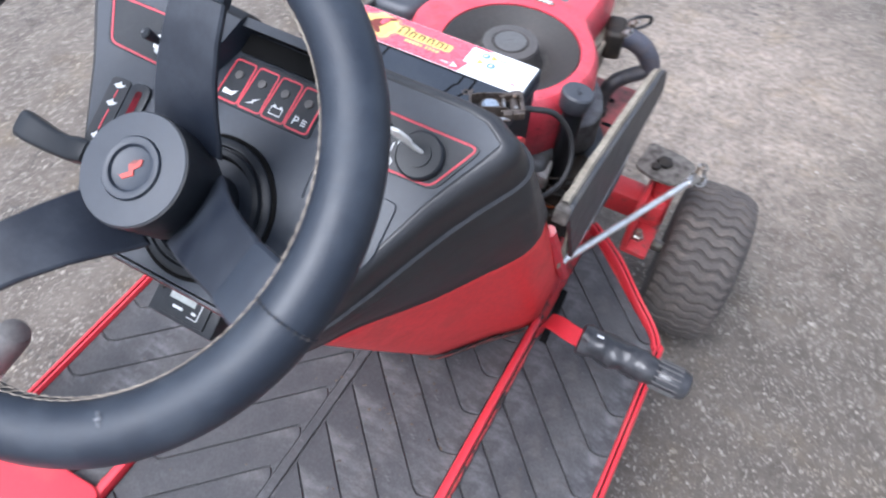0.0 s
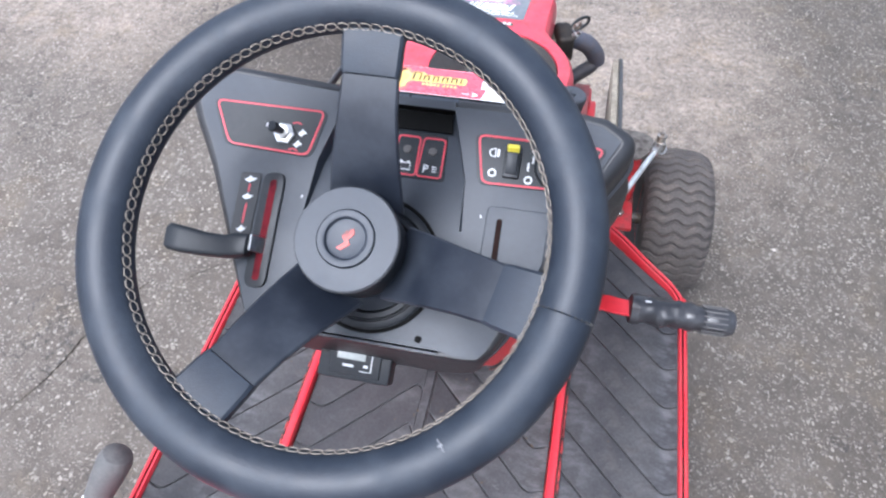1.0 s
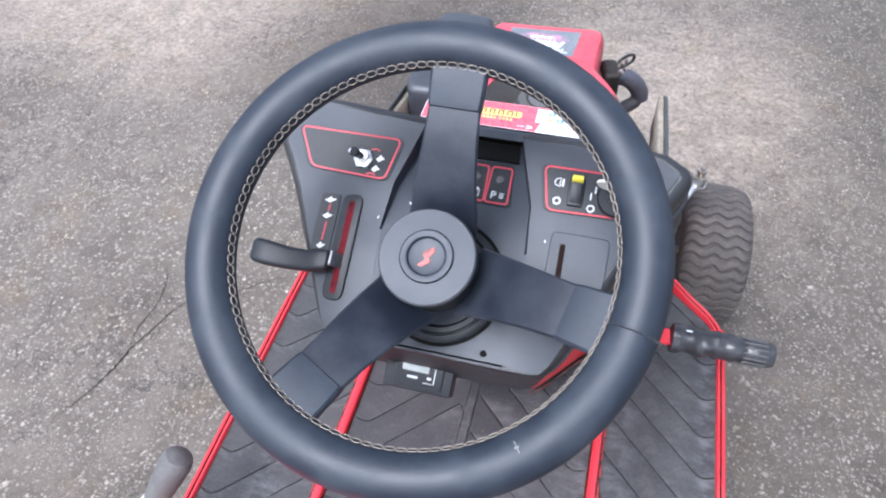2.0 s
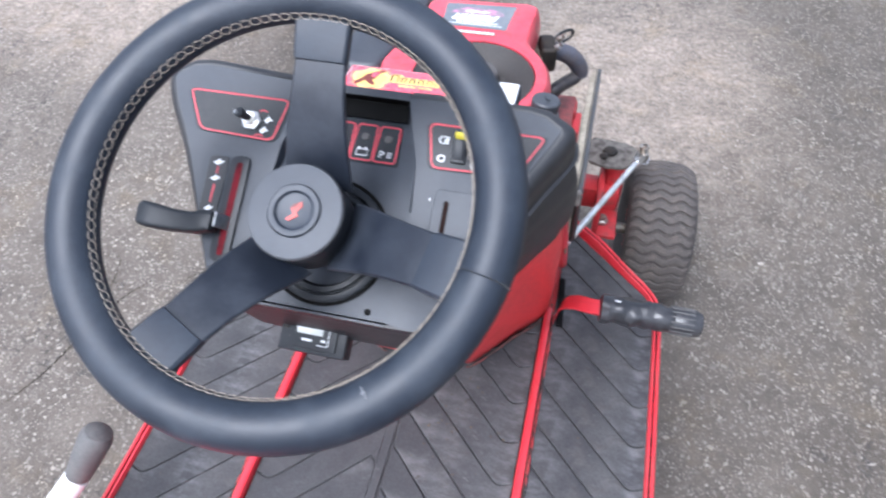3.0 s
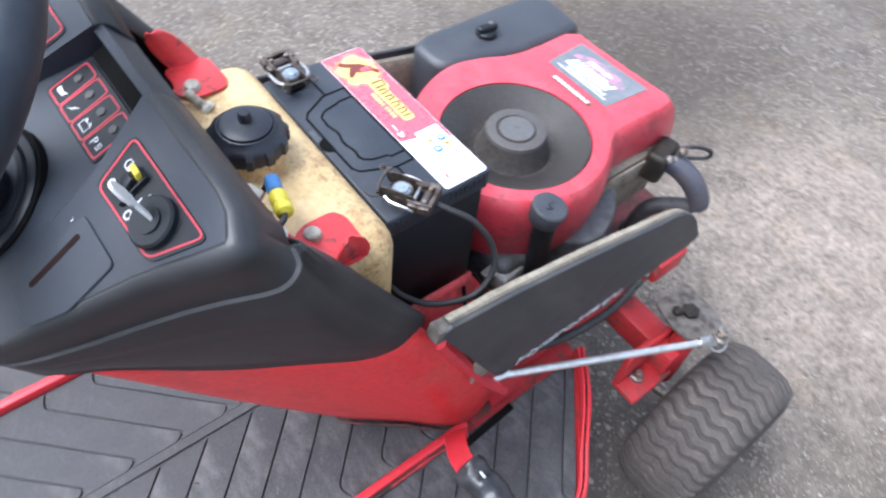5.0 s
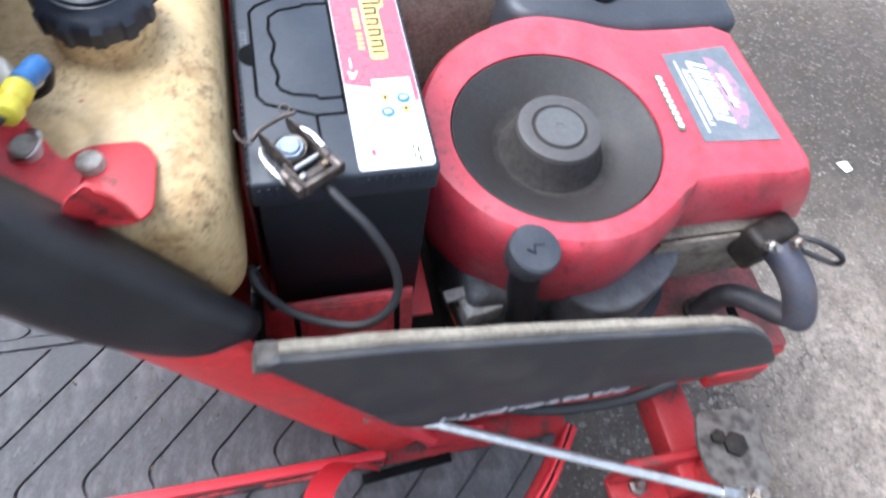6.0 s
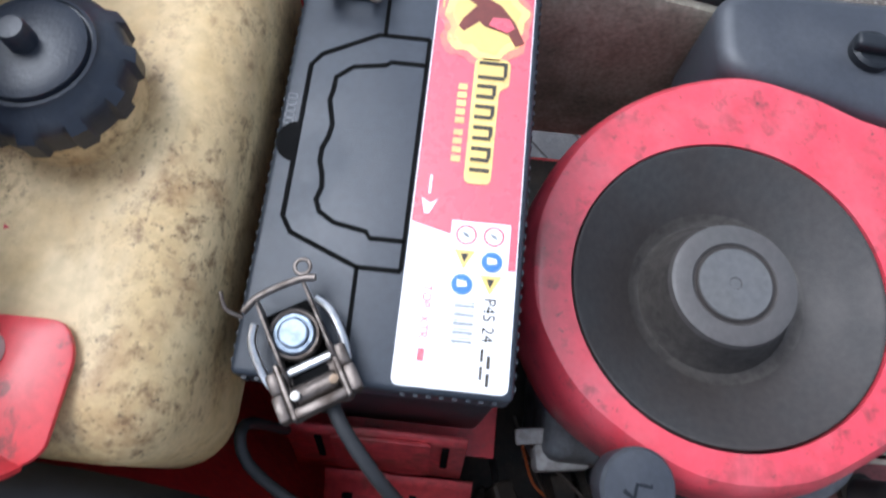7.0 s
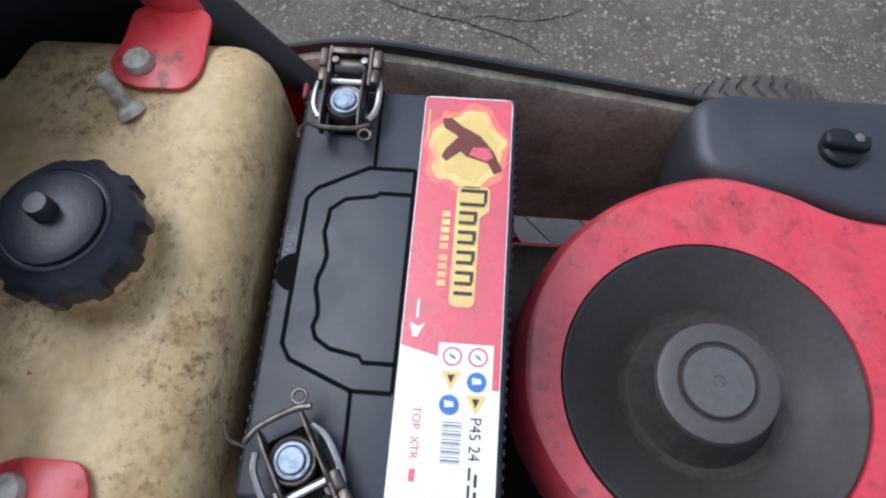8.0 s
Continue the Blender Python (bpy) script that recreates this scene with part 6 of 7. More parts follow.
def filter_cover():
    out = rounded([(-0.212, 0.824), (-0.150, 0.824), (-0.134, 0.900), (-0.119, 0.945), (-0.117, 1.045), (-0.120, 1.075), (-0.205, 1.08), (-0.224, 1.06), (-0.224, 0.85)], 0.025, 5)
    b = slab(out, 0.115, pose(0, 0, 0.575), 0.014, 4)
    cov = part("air_filter_cover", b, COVER, engine, "dark grey air filter cover")
    m = pose(-0.174, 0.930, 0.690, 0, 0, 84)
    kn = part("cover_knob", lathe([(0.0155, 0), (0.0155, 0.006), (0.013, 0.008), (0.0, 0.008)], m, 28), SATIN, cov, "round black wing knob")
    part("knob_wing", box((0.033, 0.012, 0.010), tuple(m @ Vector((0, 0, 0.011))), (0, 0, 84), 0.003, 3), SATIN, kn)
    part("knob_stud", lathe([(0.0038, 0.0150), (0.0036, 0.0170), (0.0018, 0.0172), (0, 0.0165)], m @ pose(0.007, 0.0015, 0), 8), STEEL, kn)
    return cov


filter_cover()
# crankcase and cylinder below the shroud
part("crankcase", box((0.22, 0.20, 0.14), (0.01, 0.83, 0.525), (0, 0, 0), 0.012, 3), GREY_BLOCK, engine, "grey cast crankcase")
part("sump", box((0.20, 0.22, 0.05), (0.01, 0.85, 0.475), (0, 0, 0), 0.008), GREASE, engine)
cyl = part("cylinder", box((0.11, 0.12, 0.08), (0.012, 0.995, 0.56), (0, 0, 0), 0.004, 2), ALU, engine, "finned alloy cylinder")
for k in range(8):
    part("cooling_fin", box((0.150, 0.005, 0.10), (0.012, 0.945 + 0.014 * k, 0.565), (0, 0, 0), 0.001, 1), ALU, cyl)
part("cylinder_tin", box((0.165, 0.14, 0.004), (0.012, 0.99, 0.618), (0, 0, 0), 0.001), FOAM, engine, "dusty heat shield")
part("cooling_tin", slab(rounded([(0.06, 0.80), (0.124, 0.815), (0.148, 0.840), (0.155, 0.868), (0.141, 0.908), (0.110, 0.950), (0.05, 0.96)], 0.016, 4), 0.060, pose(0.0, 0, 0.540), 0.010, 4), COVER_DUSTY, engine, "dark grey moulded air duct")
part("heat_shield", box((0.004, 0.140, 0.100), (0.094, 0.992, 0.570), (0, 6, 0), 0.001), SHIELD, engine, "dusty beige heat shield beside the cylinder")
# dipstick tube and cap
part("dipstick_tube", tube([(0.120, 0.795, 0.47), (0.127, 0.785, 0.56), (0.133, 0.768, 0.64), (0.135, 0.763, 0.69)], 0.014, 14, 6), SATIN, engine)
dip = part("dipstick_cap", lathe([(0.0175, -0.022), (0.019, -0.02), (0.0215, -0.004), (0.0218, 0.002), (0.020, 0.0045), (0.0, 0.005)], pose(0.135, 0.763, 0.708, -8, 6, 0), 36), COVER, engine, "round black oil filler cap")
part("cap_mark", ribbon([(-0.004, -0.008), (0.003, -0.006), (-0.002, 0.0), (0.004, 0.006), (0.0, 0.009)], 0.0012, 0.0006, pose(0.135, 0.763, 0.7128, -8, 6, 40)), SATIN, dip)
# carburettor side clutter: starter body, linkage and loose wires
part("duct_lip", slab(rounded([(0.06, 0.80), (0.128, 0.806), (0.163, 0.834), (0.172, 0.868), (0.155, 0.915), (0.112, 0.962), (0.05, 0.96)], 0.016, 4), 0.010, pose(0.0, 0, 0.517), 0.003, 2), COVER, engine)
carb = box((0.030, 0.040, 0.026), (0.111, 0.745, 0.566), (0, 0, 8), 0.004)
carb = box((0.012, 0.050, 0.006), (0.102, 0.735, 0.581), (0, 8, 8), 0.002, 2, carb)
part("carb_body", carb, mat("dusty_casting", (0.36, 0.35, 0.34), 0.6, 0.3, second=(0.22, 0.20, 0.18), scale=60, bump=0.4, bump_scale=300), engine, "small dusty alloy casting")
part("linkage_plate", box((0.024, 0.05, 0.003), (0.145, 0.80, 0.535), (10, -20, 10), 0.001), GREASE, engine)
for k, pts in enumerate(([(0.11, 0.72, 0.55), (0.14, 0.74, 0.51), (0.15, 0.78, 0.50), (0.13, 0.83, 0.49)], [(0.09, 0.71, 0.57), (0.12, 0.73, 0.53), (0.16, 0.77, 0.49), (0.15, 0.85, 0.48)], [(0.12, 0.70, 0.52), (0.15, 0.72, 0.48), (0.145, 0.80, 0.47), (0.16, 0.88, 0.47)])):
    part("wire", tube(pts, (0.0012, 0.0012, 0.003)[k], 8, 5), (WIRE, RUSTY, CABLE)[k], engine)
part("governor_rod", rod((0.10, 0.71, 0.58), (0.165, 0.80, 0.53), 0.0013), RUSTY, engine)
clutter = np.random.default_rng(5)
for k in range(14):
    c = (clutter.uniform(0.10, 0.18), clutter.uniform(0.695, 0.83), clutter.uniform(0.475, 0.535))
    part("greasy_linkage", box(tuple(clutter.uniform(0.008, 0.034, 3)), c, tuple(clutter.uniform(-40, 40, 3)), 0.002, 1), GREASE if k % 3 else DUSTY, engine)
# exhaust: flange, elbow and down pipe, plug lead
part("exhaust_flange", box((0.03, 0.055, 0.05), (0.106, 1.035, 0.612), (0, 0, 15), 0.008, 3), GREASE, engine, "sooty exhaust flange")
part("exhaust_pipe", tube([(0.100, 1.038, 0.612), (0.125, 1.052, 0.608), (0.150, 1.066, 0.590), (0.166, 1.078, 0.562), (0.169, 1.082, 0.546)], 0.0165, 18, 6), EXHAUST, engine, "blued bent exhaust elbow")
part("exhaust_down_pipe", tube([(0.168, 1.082, 0.552), (0.160, 1.072, 0.540), (0.142, 1.054, 0.536), (0.126, 1.038, 0.528), (0.117, 1.030, 0.505), (0.113, 1.026, 0.455)], 0.0128, 16, 6), SOOT, engine, "sooty thinner pipe below the elbow")
part("pipe_clip", lathe([(0.0128, -0.004), (0.0165, -0.004), (0.0165, 0.004), (0.0128, 0.004)], pose(0.1135, 1.0262, 0.468), 20), GREASE, engine)
for y in (1.022, 1.050):
    part("flange_nut", lathe([(0.006, 0), (0.006, 0.008), (0.004, 0.010), (0.004, 0.016)], pose(0.123, y, 0.632, 0, 40, 0), 6), STEEL, engine)
part("plug_lead", tube([(0.11, 1.05, 0.626), (0.127, 1.074, 0.634), (0.143, 1.095, 0.628), (0.143, 1.100, 0.612), (0.125, 1.085, 0.604), (0.10, 1.06, 0.598)], 0.003, 8, 6), CABLE, engine)

# ---- side panels ----
TUCK = 0.549


def side_panel(x, s):
    """A black moulded panel lined with dirty foam; the lining shows along the top of one panel and inside the other."""
    P = Matrix(((0, 0, 1, x - 0.003), (1, 0, 0, 0), (0, 1, 0, 0), (0, 0, 0, 1)))
    rear = [(0.548, 0.732), (0.562, 0.736)] if s > 0 else [(0.50, 0.702), (0.562, 0.714), (0.66, 0.700)]
    nose = [(0.651, 0.7215), (0.818, 0.683), (0.870, 0.6685), (0.930, 0.6555), (0.958, 0.643), (0.984, 0.622), (1.004, 0.598), (1.042, 0.540), (1.044, 0.530), (1.034, 0.516)]
    if s < 0:
        nose = [(0.90, 0.650), (0.97, 0.617), (1.005, 0.601), (1.028, 0.589), (1.039, 0.578), (1.043, 0.562), (1.043, 0.506)]
    b = slab(rear + nose + [(0.672, 0.513), (0.655, 0.53)], 0.006, P, 0.0015, 2)
    if s > 0:                                   # the lower edge turns inwards
        bmesh.ops.bisect_plane(b, geom=b.verts[:] + b.edges[:] + b.faces[:], plane_co=(0, 0, TUCK), plane_no=(0, 0, 1))
        for v in b.verts:
            v.co.x -= 0.12 * max(0, TUCK - v.co.z)
    pan = part("side_panel", b, PANEL, tractor, "matt black engine side panel", 9)
    if s > 0:
        rows = []
        for k, (y, z) in enumerate([(p.x, p.y) for p in spline([(0.562, 0.7345, 0), (0.651, 0.7205, 0), (0.818, 0.682, 0), (0.870, 0.6675, 0), (0.930, 0.6545, 0), (0.958, 0.642, 0), (0.984, 0.621, 0), (0.998, 0.604, 0)], 7)]):
            w = 0.0015 * noise.noise((y * 60, 0, 1)) - 0.008 * max(0, (y - 0.9) / 0.13)
            rows.append([(x - 0.0035, y, z - 0.012), (x - 0.0035, y, z - 0.001), (x - 0.006, y, z + 0.0025 + w * 0.5), (x - 0.0125 - w, y, z + 0.0012 + w), (x - 0.0145 - w, y, z - 0.002), (x - 0.0145 - w, y, z - 0.03)])
        part("foam_edge", patch(rows), FOAM, pan, "dirty beige foam strip along the top edge")
        part("panel_lining", box((0.004, 0.28, 0.08), (x - 0.008, 0.76, 0.58), (0, 0, 0), 0.001), FOAM, pan)
        part("panel_latch", box((0.017, 0.022, 0.018), (x - 0.0065, 0.5555, 0.7255), (-15, 0, 0), 0.002), DUSTY, pan, "dusty grey end cap of the foam strip")
    else:
        rim = rear + [(0.90, 0.652), (0.99, 0.614)]
        rows = []
        for y, z in [(p.x, p.y) for p in spline([(*p, 0) for p in rim], 8)]:
            w = 0.002 * noise.noise((y * 25, 2, 1))
            rows.append([(x + 0.0035, y, z - 0.008), (x + 0.009, y, z - 0.010 + w), (x + 0.0125 + w, y, z - 0.018), (x + 0.013 + w, y, z - 0.06), (x + 0.0135 + w, y, z - 0.13), (x + 0.013, y, 0.452)])
        part("panel_lining", patch(rows), LINING, pan, "grimy brown foam lining of the panel")
        b = tube([(x + 0.001, y, z + 0.0005) for y, z in rim], 0.0032, 8, 4)
        part("panel_bead", b, PANEL, pan)
    return pan


right_panel = side_panel(0.206, 1)
side_panel(-0.232, -1)
words("Hydrostatic", 0.034, Matrix(((0, 0.119, 0.993, 0.2061), (1, 0, 0, 0.687), (0, 0.993, -0.119, 0.5205), (0, 0, 0, 1))) @ pose(0, 0, 0, 0, 0, -0.5), WHITE_PRINT, right_panel, "panel_lettering", 0.0003, 1.22)

# ---- drag link, pedal lever, side lever ----
link = thing("drag_link", "zinc-plated steering rod with ball joint", "steering rod", (0.19, 0.71, 0.46))
part("link_bar", rod((0.192, 0.700, 0.463), (0.312, 1.022, 0.402), 0.0056, seg=20), ZINC, link)
part("link_bar_end", tube([(0.192, 0.704, 0.463), (0.183, 0.67, 0.462), (0.168, 0.65, 0.455)], 0.006, 12, 5), ZINC, link)
part("ball_joint", lathe([(0.0, -0.012), (0.011, -0.009), (0.013, 0.0), (0.011, 0.009), (0.007, 0.012), (0.006, 0.020), (0.009, 0.020), (0.009, 0.027), (0.004, 0.028), (0.004, 0.034), (0, 0.034)], pose(0.318, 1.041, 0.395), 20), STEEL, link)
part("joint_collar", rod((0.305, 1.003, 0.405), (0.315, 1.031, 0.400), 0.009, seg=6), CHROME, link)
part("spring_clip", tube([(0.318 + 0.014 * math.cos(a), 1.041 + 0.014 * math.sin(a), 0.388 + 0.004 * math.sin(2 * a)) for a in np.linspace(0, 2 * math.pi, 16, endpoint=False)], 0.0014, 6, 0, None, True), CHROME, link)

lever = thing("pedal_lever", "red steel lever with a taped black hand grip", "lever", (0.2, 0.59, 0.46))
arm = spline([(0.199, 0.628, 0.350), (0.202, 0.618, 0.395), (0.210, 0.600, 0.442), (0.227, 0.583, 0.472), (0.250, 0.570, 0.486), (0.285, 0.565, 0.490)], 5)
rows = []
for p in arm:
    rows.append([p + Vector((-0.004, -0.013, 0)), p + Vector((-0.004, -0.013, 0.004)), p + Vector((0.003, 0.013, 0.004)), p + Vector((0.003, 0.013, 0)), p + Vector((-0.004, -0.013, 0))])
part("lever_arm", patch(rows), RED, lever)
g0, g1 = Vector((0.262, 0.570, 0.489)), Vector((0.414, 0.576, 0.480))
h = (g1 - g0).length
prof = [(0.016, 0), (0.0205, 0.002)] + [(0.0208 + 0.0010 * math.sin(k * 1.9), 0.006 + 0.0058 * k) for k in range(17)] + [(0.0190, 0.1075), (0.0205, 0.110), (0.0204, h - 0.012), (0.017, h - 0.003), (0.010, h), (0, h)]
grip = part("grip", lathe(prof, along(g0, g1), 28, None, lambda a, r, z: 1 + (0.16 * noise.noise((1.6 * math.cos(a), 1.6 * math.sin(a), z * 55)) + 0.05 * math.sin(2 * a + z * 160)) * (r > 0.0165 and z < 0.107)), TAPE, lever, "hand grip wound with black tape")
for k in range(16):
    a = 2 * math.pi * k / 16
    part("grip_rib", moved(box((0.0022, 0.0022, 0.034), (0.0206 * math.cos(a), 0.0206 * math.sin(a), h - 0.032), (0, 0, math.degrees(a)), 0.0006, 1), along(g0, g1)), GRIP, grip)
part("tape_tear", moved(box((0.003, 0.010, 0.0006), (0.0, 0.0218, 0.024), (90, 0, 0), 0), along(g0, g1)), WHITE_PRINT, grip)
# the slot's shade is painted as a near-black box lying on the mat
part("lever_slot", box((0.011, 0.105, 0.006), (0.2045, 0.672, 0.3500), (0, 0, 4), 0.001), HOLE, lever, "flat near-black strip painting the shaded slot in the mat")

side = thing("side_lever", "grey-gripped hand lever with a white sleeve", "lever", (-0.372, 0.03, 0.36))
part("shaft", tube([(-0.392, 0.045, 0.350), (-0.412, 0.078, 0.385), (-0.417, 0.094, 0.412), (-0.400, 0.125, 0.445)], 0.0095, 12, 5), STEEL, side)
part("sleeve", rod((-0.425, 0.093, 0.415), (-0.376, 0.158, 0.476), 0.0165, 0.0165, 22, None, 0.001), WHITE_TUBE, side)
part("grip", lathe([(0.0140, 0), (0.0165, 0.004), (0.0200, 0.046), (0.0212, 0.070), (0.0180, 0.081), (0.010, 0.085), (0, 0.086)], along((-0.376, 0.158, 0.476), (-0.340, 0.202, 0.541)), 28), GRIP, side, "tapered grey rubber grip")

hose = thing("rubber_hose", "black rubber hose lying along the frame rail", "hose", (0.2, 0.9, 0.43))
part("hose_run", tube([(0.176, 0.74, 0.462), (0.190, 0.80, 0.452), (0.196, 0.86, 0.446), (0.196, 0.92, 0.448), (0.190, 0.97, 0.462)], 0.0062, 12, 6), CABLE, hose)

# ---- rear deck ahead of the seat ----
out = rounded([(MID - 0.40, -0.42), (-0.02, -0.42), (-0.06, -0.25), (-0.17, 0.02), (-0.20, 0.118), (-0.385, 0.112), (MID - 0.40, 0.06)], 0.02)
part("seat_deck", slab(out, 0.02, pose(0, 0, Z_MAT + 0.004), 0.004, 2), RED, tractor, "red deck ahead of the seat")

# ---- controls on the dash ----
def outline_panel(pts, name="control_panel", line=0.0008, r=0.006):
    """A flat decal panel with a red border line."""
    m = FACE @ pose(0, 0, 0.0032)
    c = Vector((sum(p[0] for p in pts) / len(pts), sum(p[1] for p in pts) / len(pts)))
    grow = [tuple(c + (Vector(p) - c) * 1.0 + (Vector(p) - c).normalized() * 0.004) for p in pts]
    pan = part(name, slab(rounded(grow, r + 0.002), 0.0008, m, 0.0003, 1), SATIN, dash, "black panel with a red outline")
    part("panel_outline", ribbon(rounded(pts, r), line, 0.0004, m @ pose(0, 0, 0.0008), None, True), RED_LINE, pan)
    return pan


def ring_at(x, v, r0, r1, z, h=0.0004, seg=24):
    return lathe([(r1, 0), (r1, h), (r0, h), (r0, 0)], FACE @ pose(x, v, z), seg, None, None, False)


left = outline_panel([(-0.1630, 0.0345), (-0.0650, 0.0345), (-0.0735, -0.0045), (-0.1445, -0.0020)])
right = outline_panel([(0.068, 0.031), (0.169, 0.031), (0.149, -0.006), (0.076, -0.008)])
# choke / engine toggle
T = FACE @ pose(-0.0965, 0.0115, 0.004)
tog = part("toggle_switch", lathe([(0.0094, 0), (0.0094, 0.003), (0.0075, 0.004), (0.006, 0.0045), (0.006, 0.008), (0.0045, 0.008)], T, 6), CHROME, left, "chrome-nutted toggle switch")
part("toggle_bat", rod(T @ Vector((0, 0, 0.005)), T @ Vector((-0.0045, 0.0005, 0.020)), 0.0028, 0.0046, 14, None, 0.0008), SATIN, tog)
part("toggle_tip", rod(T @ Vector((-0.0075, 0.0010, 0.0165)), T @ Vector((-0.0090, 0.0016, 0.0180)), 0.0024, 0.0018, 12), WHITE_PRINT, tog)
Z1 = 0.0041
for x, v in ((-0.081, 0.014), (-0.0835, 0.004)):
    part("icon", slab([(x - 0.004, v - 0.001), (x - 0.001, v - 0.0035), (x + 0.0015, v - 0.001), (x + 0.0042, v), (x + 0.001, v + 0.0018), (x, v + 0.0036), (x - 0.002, v + 0.001)], 0.0003, FACE @ pose(0, 0, Z1)), WHITE_PRINT, left)
for v, s in ((0.021, 1), (-0.002, 1)):
    part("icon_arc", ribbon([(-0.091 + 0.008 * k / 5, v + 0.0015 * math.sin(math.pi * k / 5)) for k in range(6)], 0.0006, 0.0003, FACE @ pose(0, 0, Z1)), RED_LINE, left)
# lamp rocker and ignition key
S = FACE @ pose(0.098, 0.011, 0.004, 0, 0, 0)
rock = part("rocker_switch", moved(box((0.013, 0.026, 0.006), (0, 0, 0.001), (0, 0, 0), 0.0012), S), SATIN, right, "black rocker switch with a yellow end")
part("rocker_cap", moved(box((0.0095, 0.0040, 0.0085), (0, 0.0095, 0.0055), (-30, 0, 0), 0.0008), S), YELLOW, rock)
part("rocker_key", moved(box((0.0095, 0.0175, 0.005), (0, -0.0015, 0.0050), (14, 0, 0), 0.001), S), SATIN, rock)
part("icon", ring_at(0.083, 0.001, 0.0022, 0.0034, Z1), WHITE_PRINT, right)
part("icon", ribbon([(0.0835, 0.014), (0.0835, 0.0215), (0.080, 0.0205), (0.0785, 0.0178), (0.080, 0.015)], 0.0005, 0.0003, FACE @ pose(0, 0, Z1), None, True), WHITE_PRINT, right)
part("icon_tick", slab([(0.085, 0.0145), (0.0868, 0.0145), (0.0868, 0.021), (0.085, 0.021)], 0.0003, FACE @ pose(0, 0, Z1)), WHITE_PRINT, right)
part("icon", slab([(0.1105, 0.006), (0.1118, 0.006), (0.1118, 0.0125), (0.1105, 0.0125)], 0.0003, FACE @ pose(0, 0, Z1)), WHITE_PRINT, right)
part("icon", slab([(0.1138, 0.0125), (0.1150, 0.0125), (0.1150, 0.0185), (0.1138, 0.0185)], 0.0003, FACE @ pose(0, 0, Z1)), WHITE_PRINT, right)
part("icon", ring_at(0.1125, -0.0015, 0.0022, 0.0034, Z1), WHITE_PRINT, right)
K = FACE @ pose(0.1335, 0.0105, 0.004)
lock = part("ignition_lock", lathe([(0.0175, 0), (0.0175, 0.004), (0.016, 0.0055), (0.009, 0.0055), (0.009, 0.007), (0, 0.007)], K, 36), SATIN, right, "round black ignition lock")
key = slab(rounded([(-0.004, -0.003), (0.013, -0.003), (0.015, -0.0065), (0.022, -0.0085), (0.030, -0.0065), (0.032, 0.0), (0.030, 0.0065), (0.022, 0.0085), (0.015, 0.0065), (0.013, 0.003), (-0.004, 0.003)], 0.0025), 0.0024, None, 0.0005, 1)
KEY_TURN = Matrix(((-0.48, 0.877, 0.0, 0.0), (0.08, 0.0, 1.0, 0.001), (0.877, 0.48, 0.0, 0.006), (0, 0, 0, 1)))
part("ignition_key", moved(key, K @ KEY_TURN), mat("key_nickel", (0.80, 0.79, 0.74), 0.5, 0.4, bump=0.05), lock, "bare steel ignition key")
# throttle slot with printed scale
TS = FACE @ pose(0, 0, 0.0032)
plate = part("throttle_plate", slab(rounded([(-0.107, -0.024), (-0.088, -0.022), (-0.088, -0.121), (-0.107, -0.121)], 0.009), 0.003, TS, 0.001, 2), SATIN, dash, "raised surround of the throttle slot")
part("throttle_slot", slab(rounded([(-0.1000, -0.030), (-0.0942, -0.029), (-0.0942, -0.115), (-0.1000, -0.115)], 0.0028), 0.0006, TS @ pose(0, 0, 0.0026)), mat("slot_maroon", (0.095, 0.003, 0.008), 0.6, bump=0, spec=0.1, second=(0.02, 0.002, 0.003), scale=50), plate, "dark red slot")
scale = part("throttle_scale", slab(rounded([(-0.128, -0.026), (-0.1095, -0.025), (-0.1095, -0.080), (-0.128, -0.080)], 0.003), 0.0008, TS, 0.0003, 1), SATIN, dash, "printed throttle scale")
for v, w in ((-0.031, 0.0055), (-0.046, 0.0050), (-0.074, 0.0045)):
    part("icon", slab([(-0.1185 - w, v - 0.001), (-0.1185 - w * 0.2, v - 0.003), (-0.1185 + w * 0.5, v - 0.0012), (-0.1185 + w, v + 0.0015), (-0.1185 + w * 0.2, v + 0.001), (-0.1185, v + 0.0032), (-0.1185 - w * 0.4, v + 0.0008)], 0.0003, TS @ pose(0, 0, 0.0008)), WHITE_PRINT, scale)
part("icon_line", slab([(-0.1192, -0.069), (-0.1178, -0.069), (-0.1174, -0.052), (-0.1188, -0.052)], 0.0003, TS @ pose(0, 0, 0.0008)), RED_LINE, scale)
part("icon_line", slab([(-0.1192, -0.042), (-0.1180, -0.042), (-0.1176, -0.035), (-0.1188, -0.035)], 0.0003, TS @ pose(0, 0, 0.0008)), RED_LINE, scale)
thr = thing("throttle_lever", "black plastic throttle lever in its dash slot", "lever", on_face(-0.097, -0.092))
part("lever_stem", moved(box((0.0022, 0.013, 0.028), (0, 0, 0), (0, 0, 0), 0.0005, 1), FACE @ pose(-0.0965, -0.086, 0.010, 0, -14, 0)), CHROME, thr, "flat bright steel stem")
sec = [(-0.0960, -0.080, 0.018, 0.0040, 0.0060), (-0.0985, -0.0800, 0.0185, 0.0075, 0.0100), (-0.108, -0.0815, 0.0190, 0.0085, 0.0115), (-0.118, -0.0835, 0.0185, 0.0075, 0.0105), (-0.135, -0.0840, 0.0180, 0.0070, 0.0110), (-0.155, -0.0830, 0.0180, 0.0075, 0.0125), (-0.166, -0.0820, 0.0180, 0.0075, 0.0125), (-0.1695, -0.0820, 0.0180, 0.0055, 0.0100), (-0.1705, -0.0820, 0.0180, 0.003, 0.006)]
rows = []
